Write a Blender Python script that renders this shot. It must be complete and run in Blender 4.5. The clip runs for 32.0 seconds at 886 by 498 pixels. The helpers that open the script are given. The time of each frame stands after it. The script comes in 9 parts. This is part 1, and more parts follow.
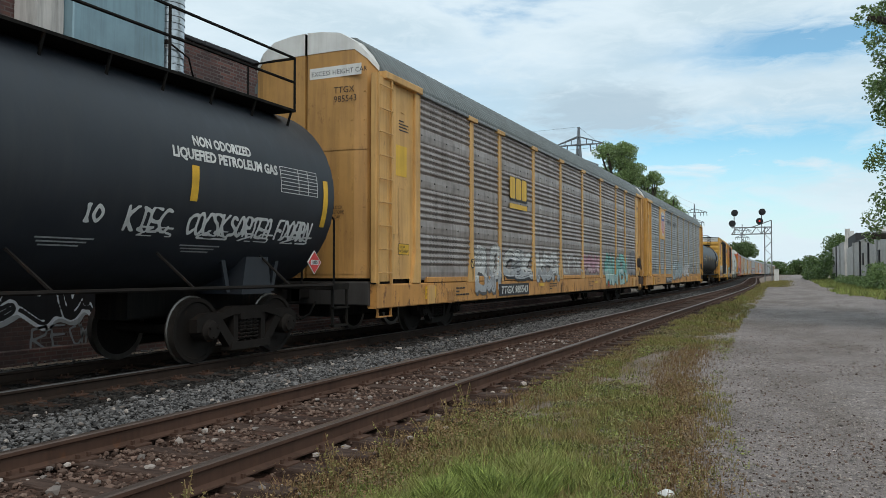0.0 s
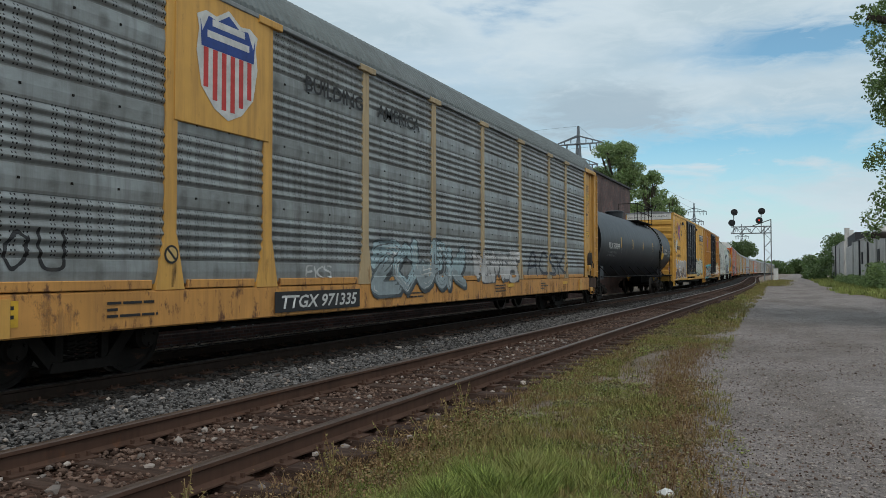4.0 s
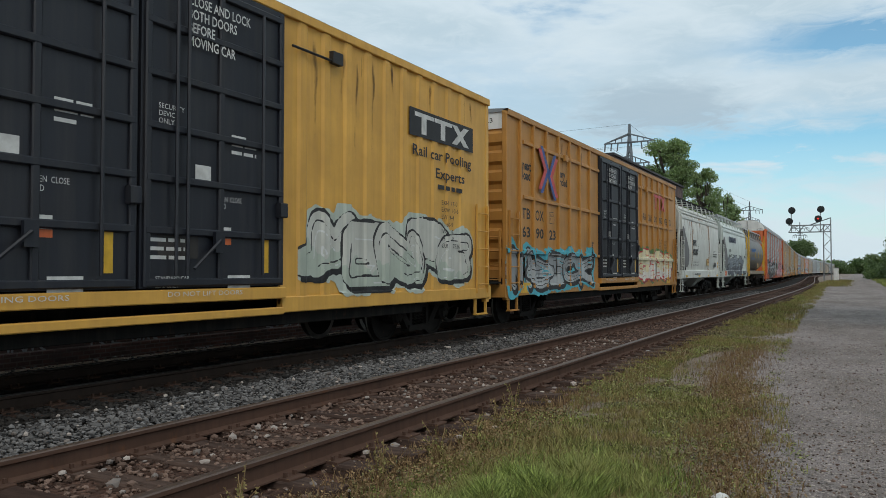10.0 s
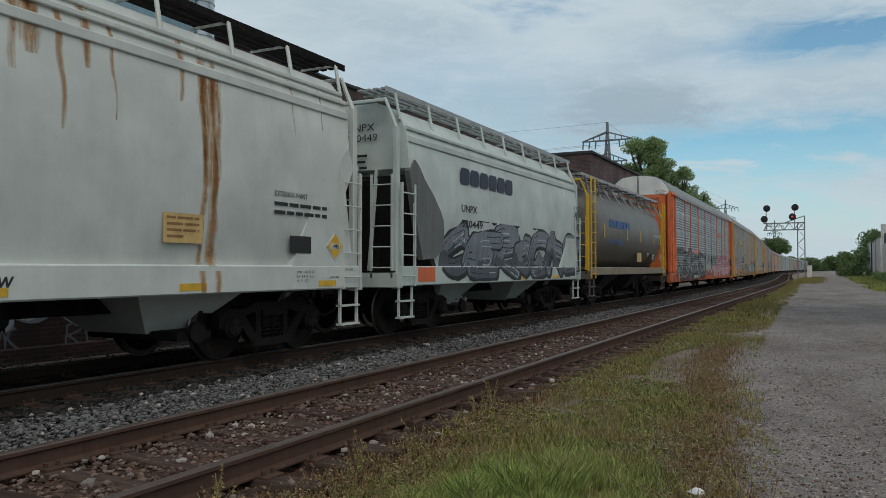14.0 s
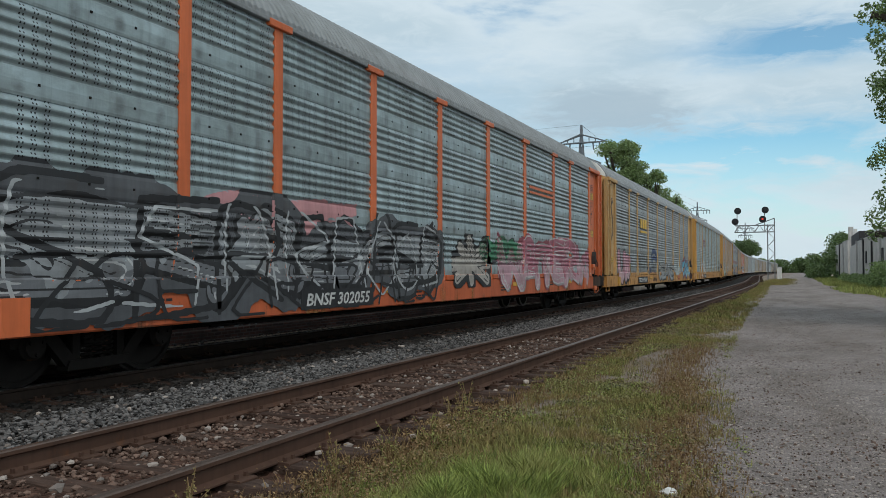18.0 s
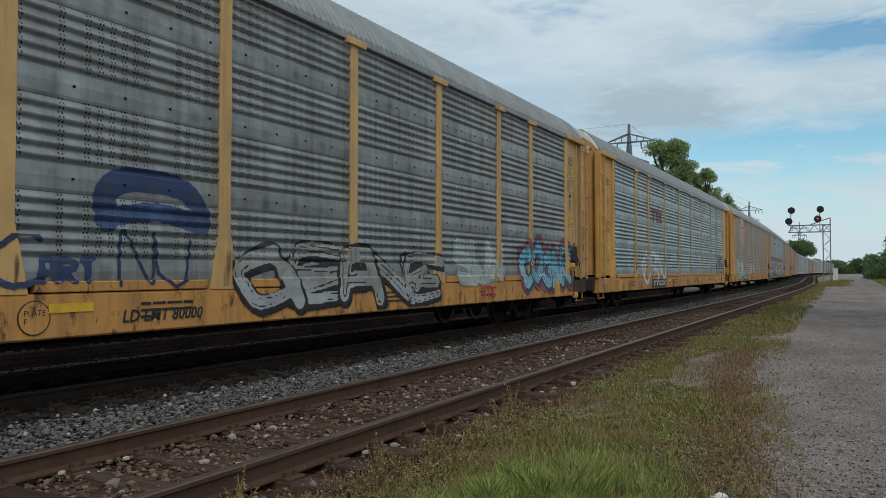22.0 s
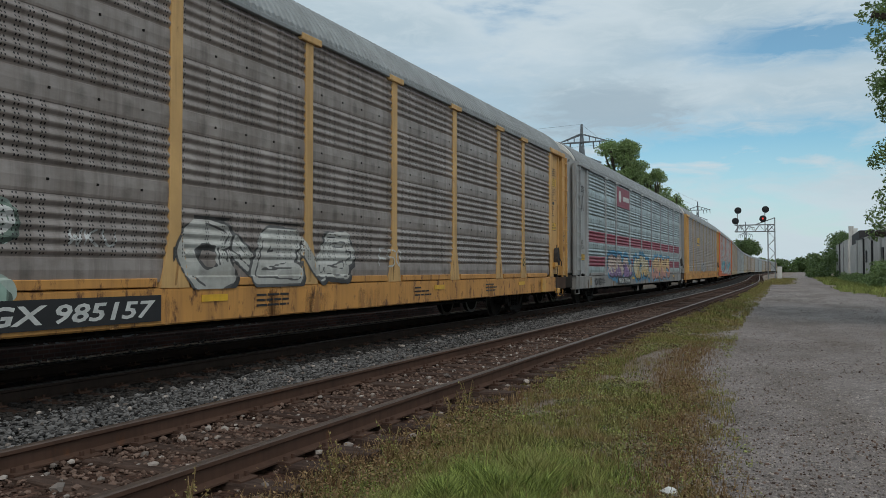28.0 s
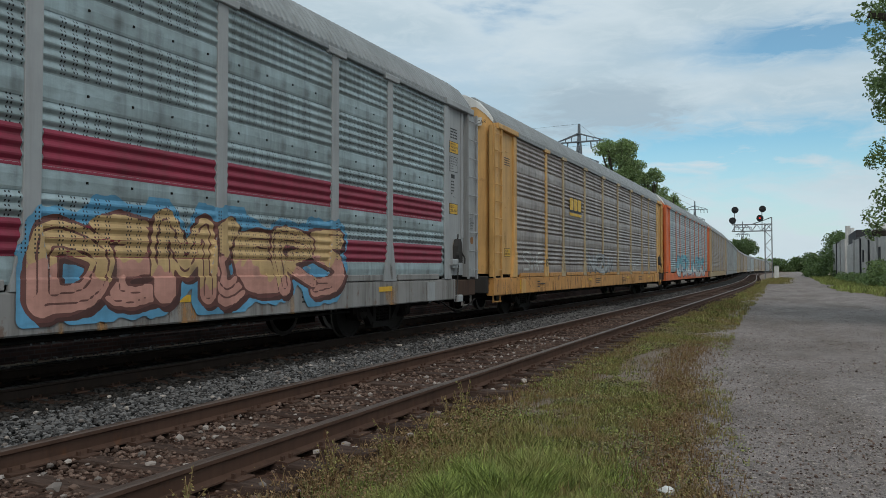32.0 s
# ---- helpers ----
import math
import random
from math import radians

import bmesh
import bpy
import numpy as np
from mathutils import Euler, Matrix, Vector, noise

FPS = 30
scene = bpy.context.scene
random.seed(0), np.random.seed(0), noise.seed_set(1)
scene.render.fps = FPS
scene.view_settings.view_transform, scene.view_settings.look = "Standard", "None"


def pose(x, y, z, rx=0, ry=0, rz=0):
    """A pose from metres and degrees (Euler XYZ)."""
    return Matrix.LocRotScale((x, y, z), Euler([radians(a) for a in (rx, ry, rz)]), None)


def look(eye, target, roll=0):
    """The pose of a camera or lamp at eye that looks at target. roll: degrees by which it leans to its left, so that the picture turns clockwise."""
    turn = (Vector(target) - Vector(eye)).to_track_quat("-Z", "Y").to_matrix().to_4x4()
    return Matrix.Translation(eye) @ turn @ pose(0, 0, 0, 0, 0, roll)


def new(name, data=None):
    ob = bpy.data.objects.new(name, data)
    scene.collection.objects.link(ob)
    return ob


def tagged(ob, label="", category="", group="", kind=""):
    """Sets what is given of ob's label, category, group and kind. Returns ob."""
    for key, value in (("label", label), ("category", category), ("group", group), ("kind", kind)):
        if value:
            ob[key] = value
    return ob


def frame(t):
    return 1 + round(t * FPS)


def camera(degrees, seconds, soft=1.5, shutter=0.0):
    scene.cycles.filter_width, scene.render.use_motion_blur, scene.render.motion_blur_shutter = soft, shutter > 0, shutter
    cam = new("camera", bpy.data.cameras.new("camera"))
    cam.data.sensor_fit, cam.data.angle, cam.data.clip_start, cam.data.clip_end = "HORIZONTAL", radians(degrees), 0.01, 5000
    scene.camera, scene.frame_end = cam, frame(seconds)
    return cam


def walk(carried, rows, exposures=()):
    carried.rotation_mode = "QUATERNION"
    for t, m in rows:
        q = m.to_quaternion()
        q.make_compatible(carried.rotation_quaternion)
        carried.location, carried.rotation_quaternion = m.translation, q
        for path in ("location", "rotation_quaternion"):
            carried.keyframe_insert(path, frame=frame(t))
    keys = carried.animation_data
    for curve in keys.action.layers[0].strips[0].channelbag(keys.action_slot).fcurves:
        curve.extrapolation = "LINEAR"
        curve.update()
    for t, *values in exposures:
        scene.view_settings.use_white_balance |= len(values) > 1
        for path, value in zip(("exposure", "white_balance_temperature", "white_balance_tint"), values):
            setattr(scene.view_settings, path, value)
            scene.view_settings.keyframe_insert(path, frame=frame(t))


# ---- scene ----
cam = camera(60.0, 32.0, soft=0.6)

# ---------------------------------------------------------------- camera
YAWS = ((0.0, 24.80, 1.74), (0.5, 24.78, 1.67), (1.0, 24.85, 1.68), (1.5, 24.89, 1.67), (2.0, 24.89, 1.65),
        (2.5, 24.84, 1.63), (3.0, 24.81, 1.67), (3.5, 24.79, 1.67), (4.0, 24.77, 1.68), (4.5, 24.81, 1.65),
        (6.5, 24.77, 1.61), (7.0, 24.85, 1.52), (7.5, 24.85, 1.51), (8.0, 24.82, 1.47), (8.5, 24.80, 1.49))
YAWS2 = ((9.0, 26.34, 1.60), (9.5, 28.82, 1.67), (10.0, 28.44, 1.67), (10.5, 29.59, 1.61), (11.0, 28.95, 1.61),
         (11.5, 30.08, 1.52), (12.0, 29.72, 1.52), (12.5, 29.33, 1.46), (13.0, 29.01, 1.50), (13.5, 28.04, 1.51),
         (14.0, 26.86, 1.47), (14.5, 25.99, 1.61), (16.5, 25.13, 1.70), (17.0, 25.08, 1.62), (17.5, 25.04, 1.60),
         (18.0, 24.99, 1.60), (18.5, 24.91, 1.55), (19.0, 24.89, 1.56), (19.5, 24.84, 1.56), (20.0, 24.78, 1.60))
YAWS3 = ((20.5, 27.93, 1.68), (21.0, 29.21, 1.60), (21.5, 28.76, 1.69), (22.0, 28.41, 1.67), (22.5, 28.15, 1.67),
         (23.0, 28.93, 1.59), (23.5, 28.86, 1.65), (24.0, 29.91, 1.51), (24.5, 29.48, 1.57), (26.5, 26.19, 1.60),
         (27.0, 25.71, 1.57), (27.5, 25.24, 1.58), (28.0, 25.01, 1.56), (28.5, 24.89, 1.56), (29.0, 24.80, 1.53),
         (29.5, 24.74, 1.53), (30.0, 24.80, 1.56), (30.5, 24.85, 1.55), (31.0, 24.84, 1.50), (31.5, 24.84, 1.55),
         (32.0, 24.82, 1.52))
RT = 0.23            # top of the rails above the path
EYE = (0.0, 0.0, RT + 1.27)
walk(cam, [(t, pose(*EYE, 90 + p, 0, y)) for t, y, p in YAWS + YAWS2 + YAWS3],
     [(0.0, 0.38), (0.6, 0.26), (1.2, 0.12), (3.0, 0.08), (7.0, 0.2), (8.0, 0.22), (10.5, 0.18), (13.0, 0.0), (14.5, -0.12), (16.5, 0.15), (18.0, 0.18), (20.0, 0.10), (22.0, 0.05), (24.0, 0.02), (28.0, -0.02), (31.0, 0.06), (32.0, 0.06)])
scene.view_settings.exposure = 0.0

# ---------------------------------------------------------------- world and sun
SUN_EL, SUN_AZ = 48.0, 140.0      # the sun stands behind thin cloud
world = bpy.data.worlds.new("sky")
scene.world = world
world.use_nodes = True


def build_sky():
    nt = world.node_tree
    N, L = nt.nodes, nt.links
    bg = N["Background"]
    sky = N.new("ShaderNodeTexSky")
    sky.sky_type, sky.sun_disc = "NISHITA", False
    sky.sun_elevation, sky.sun_rotation = radians(SUN_EL), radians(SUN_AZ)
    sky.air_density, sky.dust_density, sky.ozone_density = 1.0, 0.6, 1.5
    co = N.new("ShaderNodeTexCoord")
    sep = N.new("ShaderNodeSeparateXYZ")
    L.new(co.outputs["Generated"], sep.inputs[0])

    def m(op, a, b=None, c=None):
        n = N.new("ShaderNodeMath")
        n.operation = op
        for k, val in enumerate((a, b, c)):
            if isinstance(val, (int, float)):
                n.inputs[k].default_value = val
            elif val is not None:
                L.new(val, n.inputs[k])
        return n.outputs[0]

    def mix(f, a, b):
        n = N.new("ShaderNodeMix")
        n.data_type = "RGBA"
        for sock, val in ((n.inputs[0], f), (n.inputs[6], a), (n.inputs[7], b)):
            if isinstance(val, tuple):
                sock.default_value = (*val, 1)
            elif isinstance(val, float):
                sock.default_value = val
            else:
                L.new(val, sock)
        return n.outputs[2]

    # bearing (degrees left of +y) and height (degrees)
    az = m("MULTIPLY", m("ARCTAN2", m("MULTIPLY", sep.outputs[0], -1.0), sep.outputs[1]), 57.296)
    el = m("MULTIPLY", m("ARCSINE", sep.outputs[2]), 57.296)
    vec = N.new("ShaderNodeCombineXYZ")
    L.new(m("MULTIPLY", az, 0.05), vec.inputs[0])
    L.new(m("MULTIPLY", el, 0.17), vec.inputs[1])

    def nz(scale, detail, rough=0.55, dist=0.3, off=0.0):
        n = N.new("ShaderNodeTexNoise")
        n.inputs["Scale"].default_value, n.inputs["Detail"].default_value = scale, detail
        n.inputs["Roughness"].default_value, n.inputs["Distortion"].default_value = rough, dist
        mp = N.new("ShaderNodeMapping")
        mp.inputs["Location"].default_value = (off, off * 1.7, off)
        mp.inputs["Rotation"].default_value = (0, 0, radians(-12))
        L.new(vec.outputs[0], mp.inputs[0])
        L.new(mp.outputs[0], n.inputs["Vector"])
        return n.outputs["Fac"]

    wide, fine, wisp = nz(1.1, 8, 0.55, 0.4, 3.1), nz(3.0, 9, 0.6, 0.5, 8.4), nz(6.0, 8, 0.65, 0.8, 1.3)
    warp = m("MULTIPLY", m("SUBTRACT", fine, 0.5), 10.0)
    warp2 = m("MULTIPLY", m("SUBTRACT", wisp, 0.5), 3.0)

    def blob(a0, e0, sa, se, k=1.0):
        da = m("DIVIDE", m("ADD", m("SUBTRACT", az, a0), m("MULTIPLY", warp, k)), sa)
        de = m("DIVIDE", m("ADD", m("SUBTRACT", el, e0), m("MULTIPLY", warp2, k)), se)
        d = m("ADD", m("MULTIPLY", da, da), m("MULTIPLY", de, de))
        return m("POWER", 2.718, m("MULTIPLY", d, -1.0))

    def ramp_(src, a, b):
        n = N.new("ShaderNodeMapRange")
        n.interpolation_type = "SMOOTHSTEP"
        n.inputs[1].default_value, n.inputs[2].default_value = a, b
        L.new(src, n.inputs[0])
        return n.outputs[0]

    # gaps in the cloud: two near the end of the line, others scattered over the whole sky
    gaps = m("ADD", m("MULTIPLY", blob(-0.5, 15.2, 8.0, 1.3, 0.7), 1.15), m("MULTIPLY", blob(3.0, 8.0, 14.0, 2.3, 1.0), 1.25))
    gaps = m("ADD", gaps, m("MULTIPLY", blob(26.0, 13.0, 9.0, 3.5, 1.2), 0.30))
    gaps = m("ADD", gaps, m("MULTIPLY", ramp_(wide, 0.56, 0.70), 0.7))
    gaps = m("MINIMUM", m("MULTIPLY", gaps, ramp_(fine, 0.25, 0.52)), 0.92)
    tone = mix(ramp_(wide, 0.35, 0.65), CLOUD_DIM, CLOUD_LIT)
    tone = mix(m("MULTIPLY", ramp_(wisp, 0.45, 0.65), 0.35), tone, CLOUD_LIT)
    sk = N.new("ShaderNodeMix")
    sk.data_type, sk.blend_type = "RGBA", "MULTIPLY"
    sk.inputs[0].default_value = 1.0
    L.new(sky.outputs[0], sk.inputs[6])
    sk.inputs[7].default_value = (SKY * 0.68, SKY, SKY * 1.0, 1)
    c = mix(gaps, tone, sk.outputs[2])
    # one heavier grey cloud
    c = mix(m("MULTIPLY", ramp_(m("MULTIPLY", blob(12.6, 11.6, 6.8, 2.2, 1.4), m("ADD", 0.25, m("MULTIPLY", wisp, 1.5))), 0.26, 0.80), 0.80), c, CLOUD_GREY)
    # pale haze towards the horizon
    hz = N.new("ShaderNodeMapRange")
    hz.inputs[1].default_value, hz.inputs[2].default_value, hz.inputs[3].default_value, hz.inputs[4].default_value = 0.0, 9.0, 0.85, 0.0
    L.new(el, hz.inputs[0])
    c = mix(hz.outputs[0], c, HAZE)
    L.new(c, bg.inputs[0])
    bg.inputs[1].default_value = 1.0


CLOUD_LIT, CLOUD_DIM, CLOUD_GREY, HAZE = (0.585, 0.685, 0.745), (0.46, 0.575, 0.645), (0.35, 0.455, 0.535), (0.56, 0.665, 0.715)
SKY = 0.115
build_sky()
sun = new("sun", bpy.data.lights.new("sun", "SUN"))
sun.data.energy, sun.data.angle, sun.data.color = 1.0, radians(30), (1.0, 0.91, 0.80)
sun.matrix_world = look((0, 0, 60), (-60 * math.cos(radians(SUN_EL)) * math.sin(radians(SUN_AZ)) * 1.0,
                                     -60 * math.cos(radians(SUN_EL)) * math.cos(radians(SUN_AZ)), 60 - 60 * math.sin(radians(SUN_EL))))

# ---------------------------------------------------------------- materials


def nodes_of(name):
    m = bpy.data.materials.new(name)
    m.use_nodes = True
    nt = m.node_tree
    return m, nt.nodes, nt.links, nt.nodes["Principled BSDF"]


def noise_node(N, L, src, scale, detail=4, rough=0.6):
    n = N.new("ShaderNodeTexNoise")
    n.inputs["Scale"].default_value, n.inputs["Detail"].default_value, n.inputs["Roughness"].default_value = scale, detail, rough
    if src is not None:
        L.new(src, n.inputs["Vector"])
    return n


def ramp(N, L, src, a, b, ca=(0, 0, 0, 1), cb=(1, 1, 1, 1)):
    r = N.new("ShaderNodeValToRGB")
    r.color_ramp.elements[0].position, r.color_ramp.elements[1].position = a, b
    r.color_ramp.elements[0].color, r.color_ramp.elements[1].color = ca, cb
    L.new(src, r.inputs[0])
    return r


def mixc(N, L, fac, a, b, mode="MIX"):
    m = N.new("ShaderNodeMix")
    m.data_type, m.blend_type = "RGBA", mode
    for sock, val in ((m.inputs[0], fac), (m.inputs[6], a), (m.inputs[7], b)):
        if isinstance(val, (int, float)):
            sock.default_value = val
        elif isinstance(val, tuple):
            sock.default_value = (*val[:3], 1)
        else:
            L.new(val, sock)
    return m.outputs[2]


def bumped(N, L, bsdf, src, strength, dist=0.01):
    b = N.new("ShaderNodeBump")
    b.inputs["Strength"].default_value, b.inputs["Distance"].default_value = strength, dist
    L.new(src, b.inputs["Height"])
    L.new(b.outputs[0], bsdf.inputs["Normal"])


def scaled(N, L, src, sx, sy, sz):
    m = N.new("ShaderNodeMapping")
    m.inputs["Scale"].default_value = (sx, sy, sz)
    L.new(src, m.inputs[0])
    return m.outputs[0]


def math_node(N, L, op, a, b=None):
    m = N.new("ShaderNodeMath")
    m.operation = op
    for i, val in enumerate((a, b)):
        if val is None:
            continue
        if isinstance(val, (int, float)):
            m.inputs[i].default_value = val
        else:
            L.new(val, m.inputs[i])
    return m.outputs[0]


PAINTS = {}


def grime_tint(col):
    """A brownish shade of a colour."""
    return col[0], col[1] * 0.93, col[2] * 0.86


def paint(name, col, rough=0.5, dirt=0.45, rust=0.25, metal=0.0, grime=(0.06, 0.05, 0.04), holes=False):
    """Weathered paint on steel: vertical dirt streaks, blotches, rust spots; holes: rows of small punched holes."""
    if name in PAINTS:
        return PAINTS[name]
    m, N, L, B = nodes_of(name)
    co = N.new("ShaderNodeTexCoord").outputs["Object"]
    blot = noise_node(N, L, co, 1.3, 5)
    streak = noise_node(N, L, scaled(N, L, co, 5, 7, 0.45), 1.0, 5, 0.65)
    fine = noise_node(N, L, co, 28, 3)
    rnd = N.new("ShaderNodeObjectInfo").outputs["Random"]
    c0 = tuple(min(1, c * 1.12) for c in col)
    c1 = tuple(c * 0.84 for c in col)
    base = mixc(N, L, ramp(N, L, blot.outputs[0], 0.3, 0.7).outputs[0], c1, c0)
    base = mixc(N, L, math_node(N, L, "MULTIPLY", rnd, 0.22), base, tuple(c * 0.7 for c in col))
    d = math_node(N, L, "MULTIPLY", ramp(N, L, streak.outputs[0], 0.45, 0.72).outputs[0], dirt)
    base = mixc(N, L, d, base, grime)
    if rust:
        rn = noise_node(N, L, scaled(N, L, co, 2.2, 2.2, 1.1), 2.4, 9, 0.72)
        rf = ramp(N, L, rn.outputs[0], 0.60 - 0.12 * max(0.0, rust - 0.5), 0.68 - 0.10 * max(0.0, rust - 0.5))
        base = mixc(N, L, math_node(N, L, "MULTIPLY", rf.outputs[0], rust), base, (0.13, 0.055, 0.025))
    if holes:
        sep = N.new("ShaderNodeSeparateXYZ")
        L.new(co, sep.inputs[0])
        colm = math_node(N, L, "MODULO", math_node(N, L, "ADD", sep.outputs[1], 40.0), 0.15)
        side = math_node(N, L, "ABSOLUTE", math_node(N, L, "SUBTRACT", colm, 0.075))
        wob = math_node(N, L, "LESS_THAN", math_node(N, L, "ABSOLUTE", math_node(N, L, "SUBTRACT", side, 0.021)), 0.0085)
        row = math_node(N, L, "MODULO", sep.outputs[2], 0.046)
        rw = math_node(N, L, "LESS_THAN", row, 0.022)
        # whole columns are missing here and there
        cell = N.new("ShaderNodeTexWhiteNoise"); cell.noise_dimensions = "1D"
        L.new(math_node(N, L, "FLOOR", math_node(N, L, "DIVIDE", math_node(N, L, "ADD", sep.outputs[1], 40.0), 0.15)), cell.inputs["W"])
        keep = math_node(N, L, "LESS_THAN", cell.outputs[0], 0.80)
        rowz = math_node(N, L, "MODULO", math_node(N, L, "SUBTRACT", sep.outputs[2], 1.12), 0.945)
        zone = math_node(N, L, "GREATER_THAN", rowz, 0.31)
        hole = math_node(N, L, "MULTIPLY", math_node(N, L, "MULTIPLY", wob, rw), math_node(N, L, "MULTIPLY", keep, zone))
        # random brown film; bolt soot widened, putting the flat bands' shade into colour
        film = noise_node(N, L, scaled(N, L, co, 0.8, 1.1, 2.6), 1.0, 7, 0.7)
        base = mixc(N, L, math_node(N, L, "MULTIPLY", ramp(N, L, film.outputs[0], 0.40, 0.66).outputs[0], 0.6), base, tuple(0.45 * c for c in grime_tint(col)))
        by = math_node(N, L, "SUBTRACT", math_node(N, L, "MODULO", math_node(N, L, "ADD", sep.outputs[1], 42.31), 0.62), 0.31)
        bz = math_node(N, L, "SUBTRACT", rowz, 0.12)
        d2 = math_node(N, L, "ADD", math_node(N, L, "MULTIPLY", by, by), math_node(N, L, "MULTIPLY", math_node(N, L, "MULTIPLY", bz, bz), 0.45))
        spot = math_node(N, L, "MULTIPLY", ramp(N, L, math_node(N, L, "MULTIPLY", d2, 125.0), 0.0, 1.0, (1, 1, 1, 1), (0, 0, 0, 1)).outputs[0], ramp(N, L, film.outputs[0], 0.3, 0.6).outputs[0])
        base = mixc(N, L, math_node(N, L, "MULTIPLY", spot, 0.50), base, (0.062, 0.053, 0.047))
        base = mixc(N, L, hole, base, (0.012, 0.012, 0.013))
    L.new(base, B.inputs["Base Color"])
    B.inputs["Metallic"].default_value = metal
    r = N.new("ShaderNodeMapRange")
    r.inputs[3].default_value, r.inputs[4].default_value = rough - 0.1, min(1, rough + 0.18)
    L.new(streak.outputs[0], r.inputs[0])
    L.new(r.outputs[0], B.inputs["Roughness"])
    if rough >= 0.75:
        B.inputs["Specular IOR Level"].default_value = 0.12
    bumped(N, L, B, fine.outputs[0], 0.12, 0.004)
    PAINTS[name] = m
    return m


def ground_mat(name, cols, scales, rough=0.95, bump=0.5, dist=0.03):
    """Earth, gravel or asphalt: three tones over two noises, with grains."""
    m, N, L, B = nodes_of(name)
    co = N.new("ShaderNodeTexCoord").outputs["Object"]
    big = noise_node(N, L, co, scales[0], 5)
    mid = noise_node(N, L, co, scales[1], 6, 0.7)
    vor = N.new("ShaderNodeTexVoronoi")
    vor.inputs["Scale"].default_value = scales[2]
    L.new(co, vor.inputs["Vector"])
    c = mixc(N, L, ramp(N, L, big.outputs[0], 0.38, 0.62).outputs[0], cols[0], cols[1])
    c = mixc(N, L, ramp(N, L, mid.outputs[0], 0.45, 0.7).outputs[0], c, cols[2])
    hue = N.new("ShaderNodeSeparateXYZ")
    L.new(vor.outputs["Color"], hue.inputs[0])
    g = ramp(N, L, hue.outputs[0], 0.0, 1.0, (0.45, 0.45, 0.45, 1), (1.5, 1.5, 1.5, 1))
    c = mixc(N, L, 0.8, c, g.outputs[0], "MULTIPLY")
    L.new(c, B.inputs["Base Color"])
    B.inputs["Roughness"].default_value = rough
    B.inputs["Specular IOR Level"].default_value = 0.12
    h = math_node(N, L, "ADD", vor.outputs["Distance"], mid.outputs[0])
    bumped(N, L, B, h, bump, dist)
    return m


def path_mat(name):
    """Worn gravel: warm grey grit with dark and pale stones, brown earth where the soil mask says so."""
    m, N, L, B = nodes_of(name)
    co = N.new("ShaderNodeTexCoord").outputs["Object"]
    big, mid = noise_node(N, L, co, 0.35, 6, 0.6), noise_node(N, L, co, 2.6, 8, 0.7)
    fine = noise_node(N, L, co, 22, 6, 0.75)
    c = mixc(N, L, ramp(N, L, big.outputs[0], 0.36, 0.64).outputs[0], (0.208, 0.175, 0.163), (0.276, 0.233, 0.219))
    c = mixc(N, L, math_node(N, L, "MULTIPLY", ramp(N, L, mid.outputs[0], 0.48, 0.66).outputs[0], 0.75), c, (0.158, 0.132, 0.123))
    at = N.new("ShaderNodeAttribute")
    at.attribute_name = "soil"
    rag = math_node(N, L, "ADD", at.outputs["Fac"], math_node(N, L, "MULTIPLY", math_node(N, L, "SUBTRACT", mid.outputs[0], 0.5), 2.6))
    rag = math_node(N, L, "ADD", rag, math_node(N, L, "MULTIPLY", math_node(N, L, "SUBTRACT", fine.outputs[0], 0.5), 1.2))
    dirt = noise_node(N, L, scaled(N, L, co, 0.5, 0.16, 1), 1.0, 7, 0.68)
    c = mixc(N, L, math_node(N, L, "MULTIPLY", ramp(N, L, dirt.outputs[0], 0.46, 0.62).outputs[0], 0.62), c, (0.115, 0.088, 0.070))
    soil = mixc(N, L, ramp(N, L, big.outputs[0], 0.4, 0.6).outputs[0], (0.155, 0.112, 0.075), (0.215, 0.17, 0.135))
    c = mixc(N, L, math_node(N, L, "MULTIPLY", ramp(N, L, rag, 0.0, 0.6).outputs[0], 0.85), c, soil)
    heights = fine.outputs[0]
    for sc, lo, hi, cut in ((55, 0.25, 2.0, 0.0), (30, 0.15, 2.0, 0.45), (19, 0.3, 2.0, 0.84)):
        vor = N.new("ShaderNodeTexVoronoi")
        vor.inputs["Scale"].default_value = sc
        L.new(co, vor.inputs["Vector"])
        hue = N.new("ShaderNodeSeparateXYZ")
        L.new(vor.outputs["Color"], hue.inputs[0])
        g = ramp(N, L, hue.outputs[0], 0.0, 1.0, (lo, lo, lo * 1.02, 1), (hi, hi, hi * 0.97, 1)).outputs[0]
        stone = math_node(N, L, "LESS_THAN", vor.outputs["Distance"], 0.42)
        f = math_node(N, L, "MULTIPLY", math_node(N, L, "GREATER_THAN", hue.outputs[1], cut), math_node(N, L, "MULTIPLY", stone, 0.8))
        c = mixc(N, L, f, c, mixc(N, L, 1.0, c, g, "MULTIPLY"))
        heights = math_node(N, L, "SUBTRACT", heights, math_node(N, L, "MULTIPLY", f, vor.outputs["Distance"]))
    L.new(c, B.inputs["Base Color"])
    B.inputs["Roughness"].default_value = 0.95
    bumped(N, L, B, heights, 0.8, 0.02)
    return m


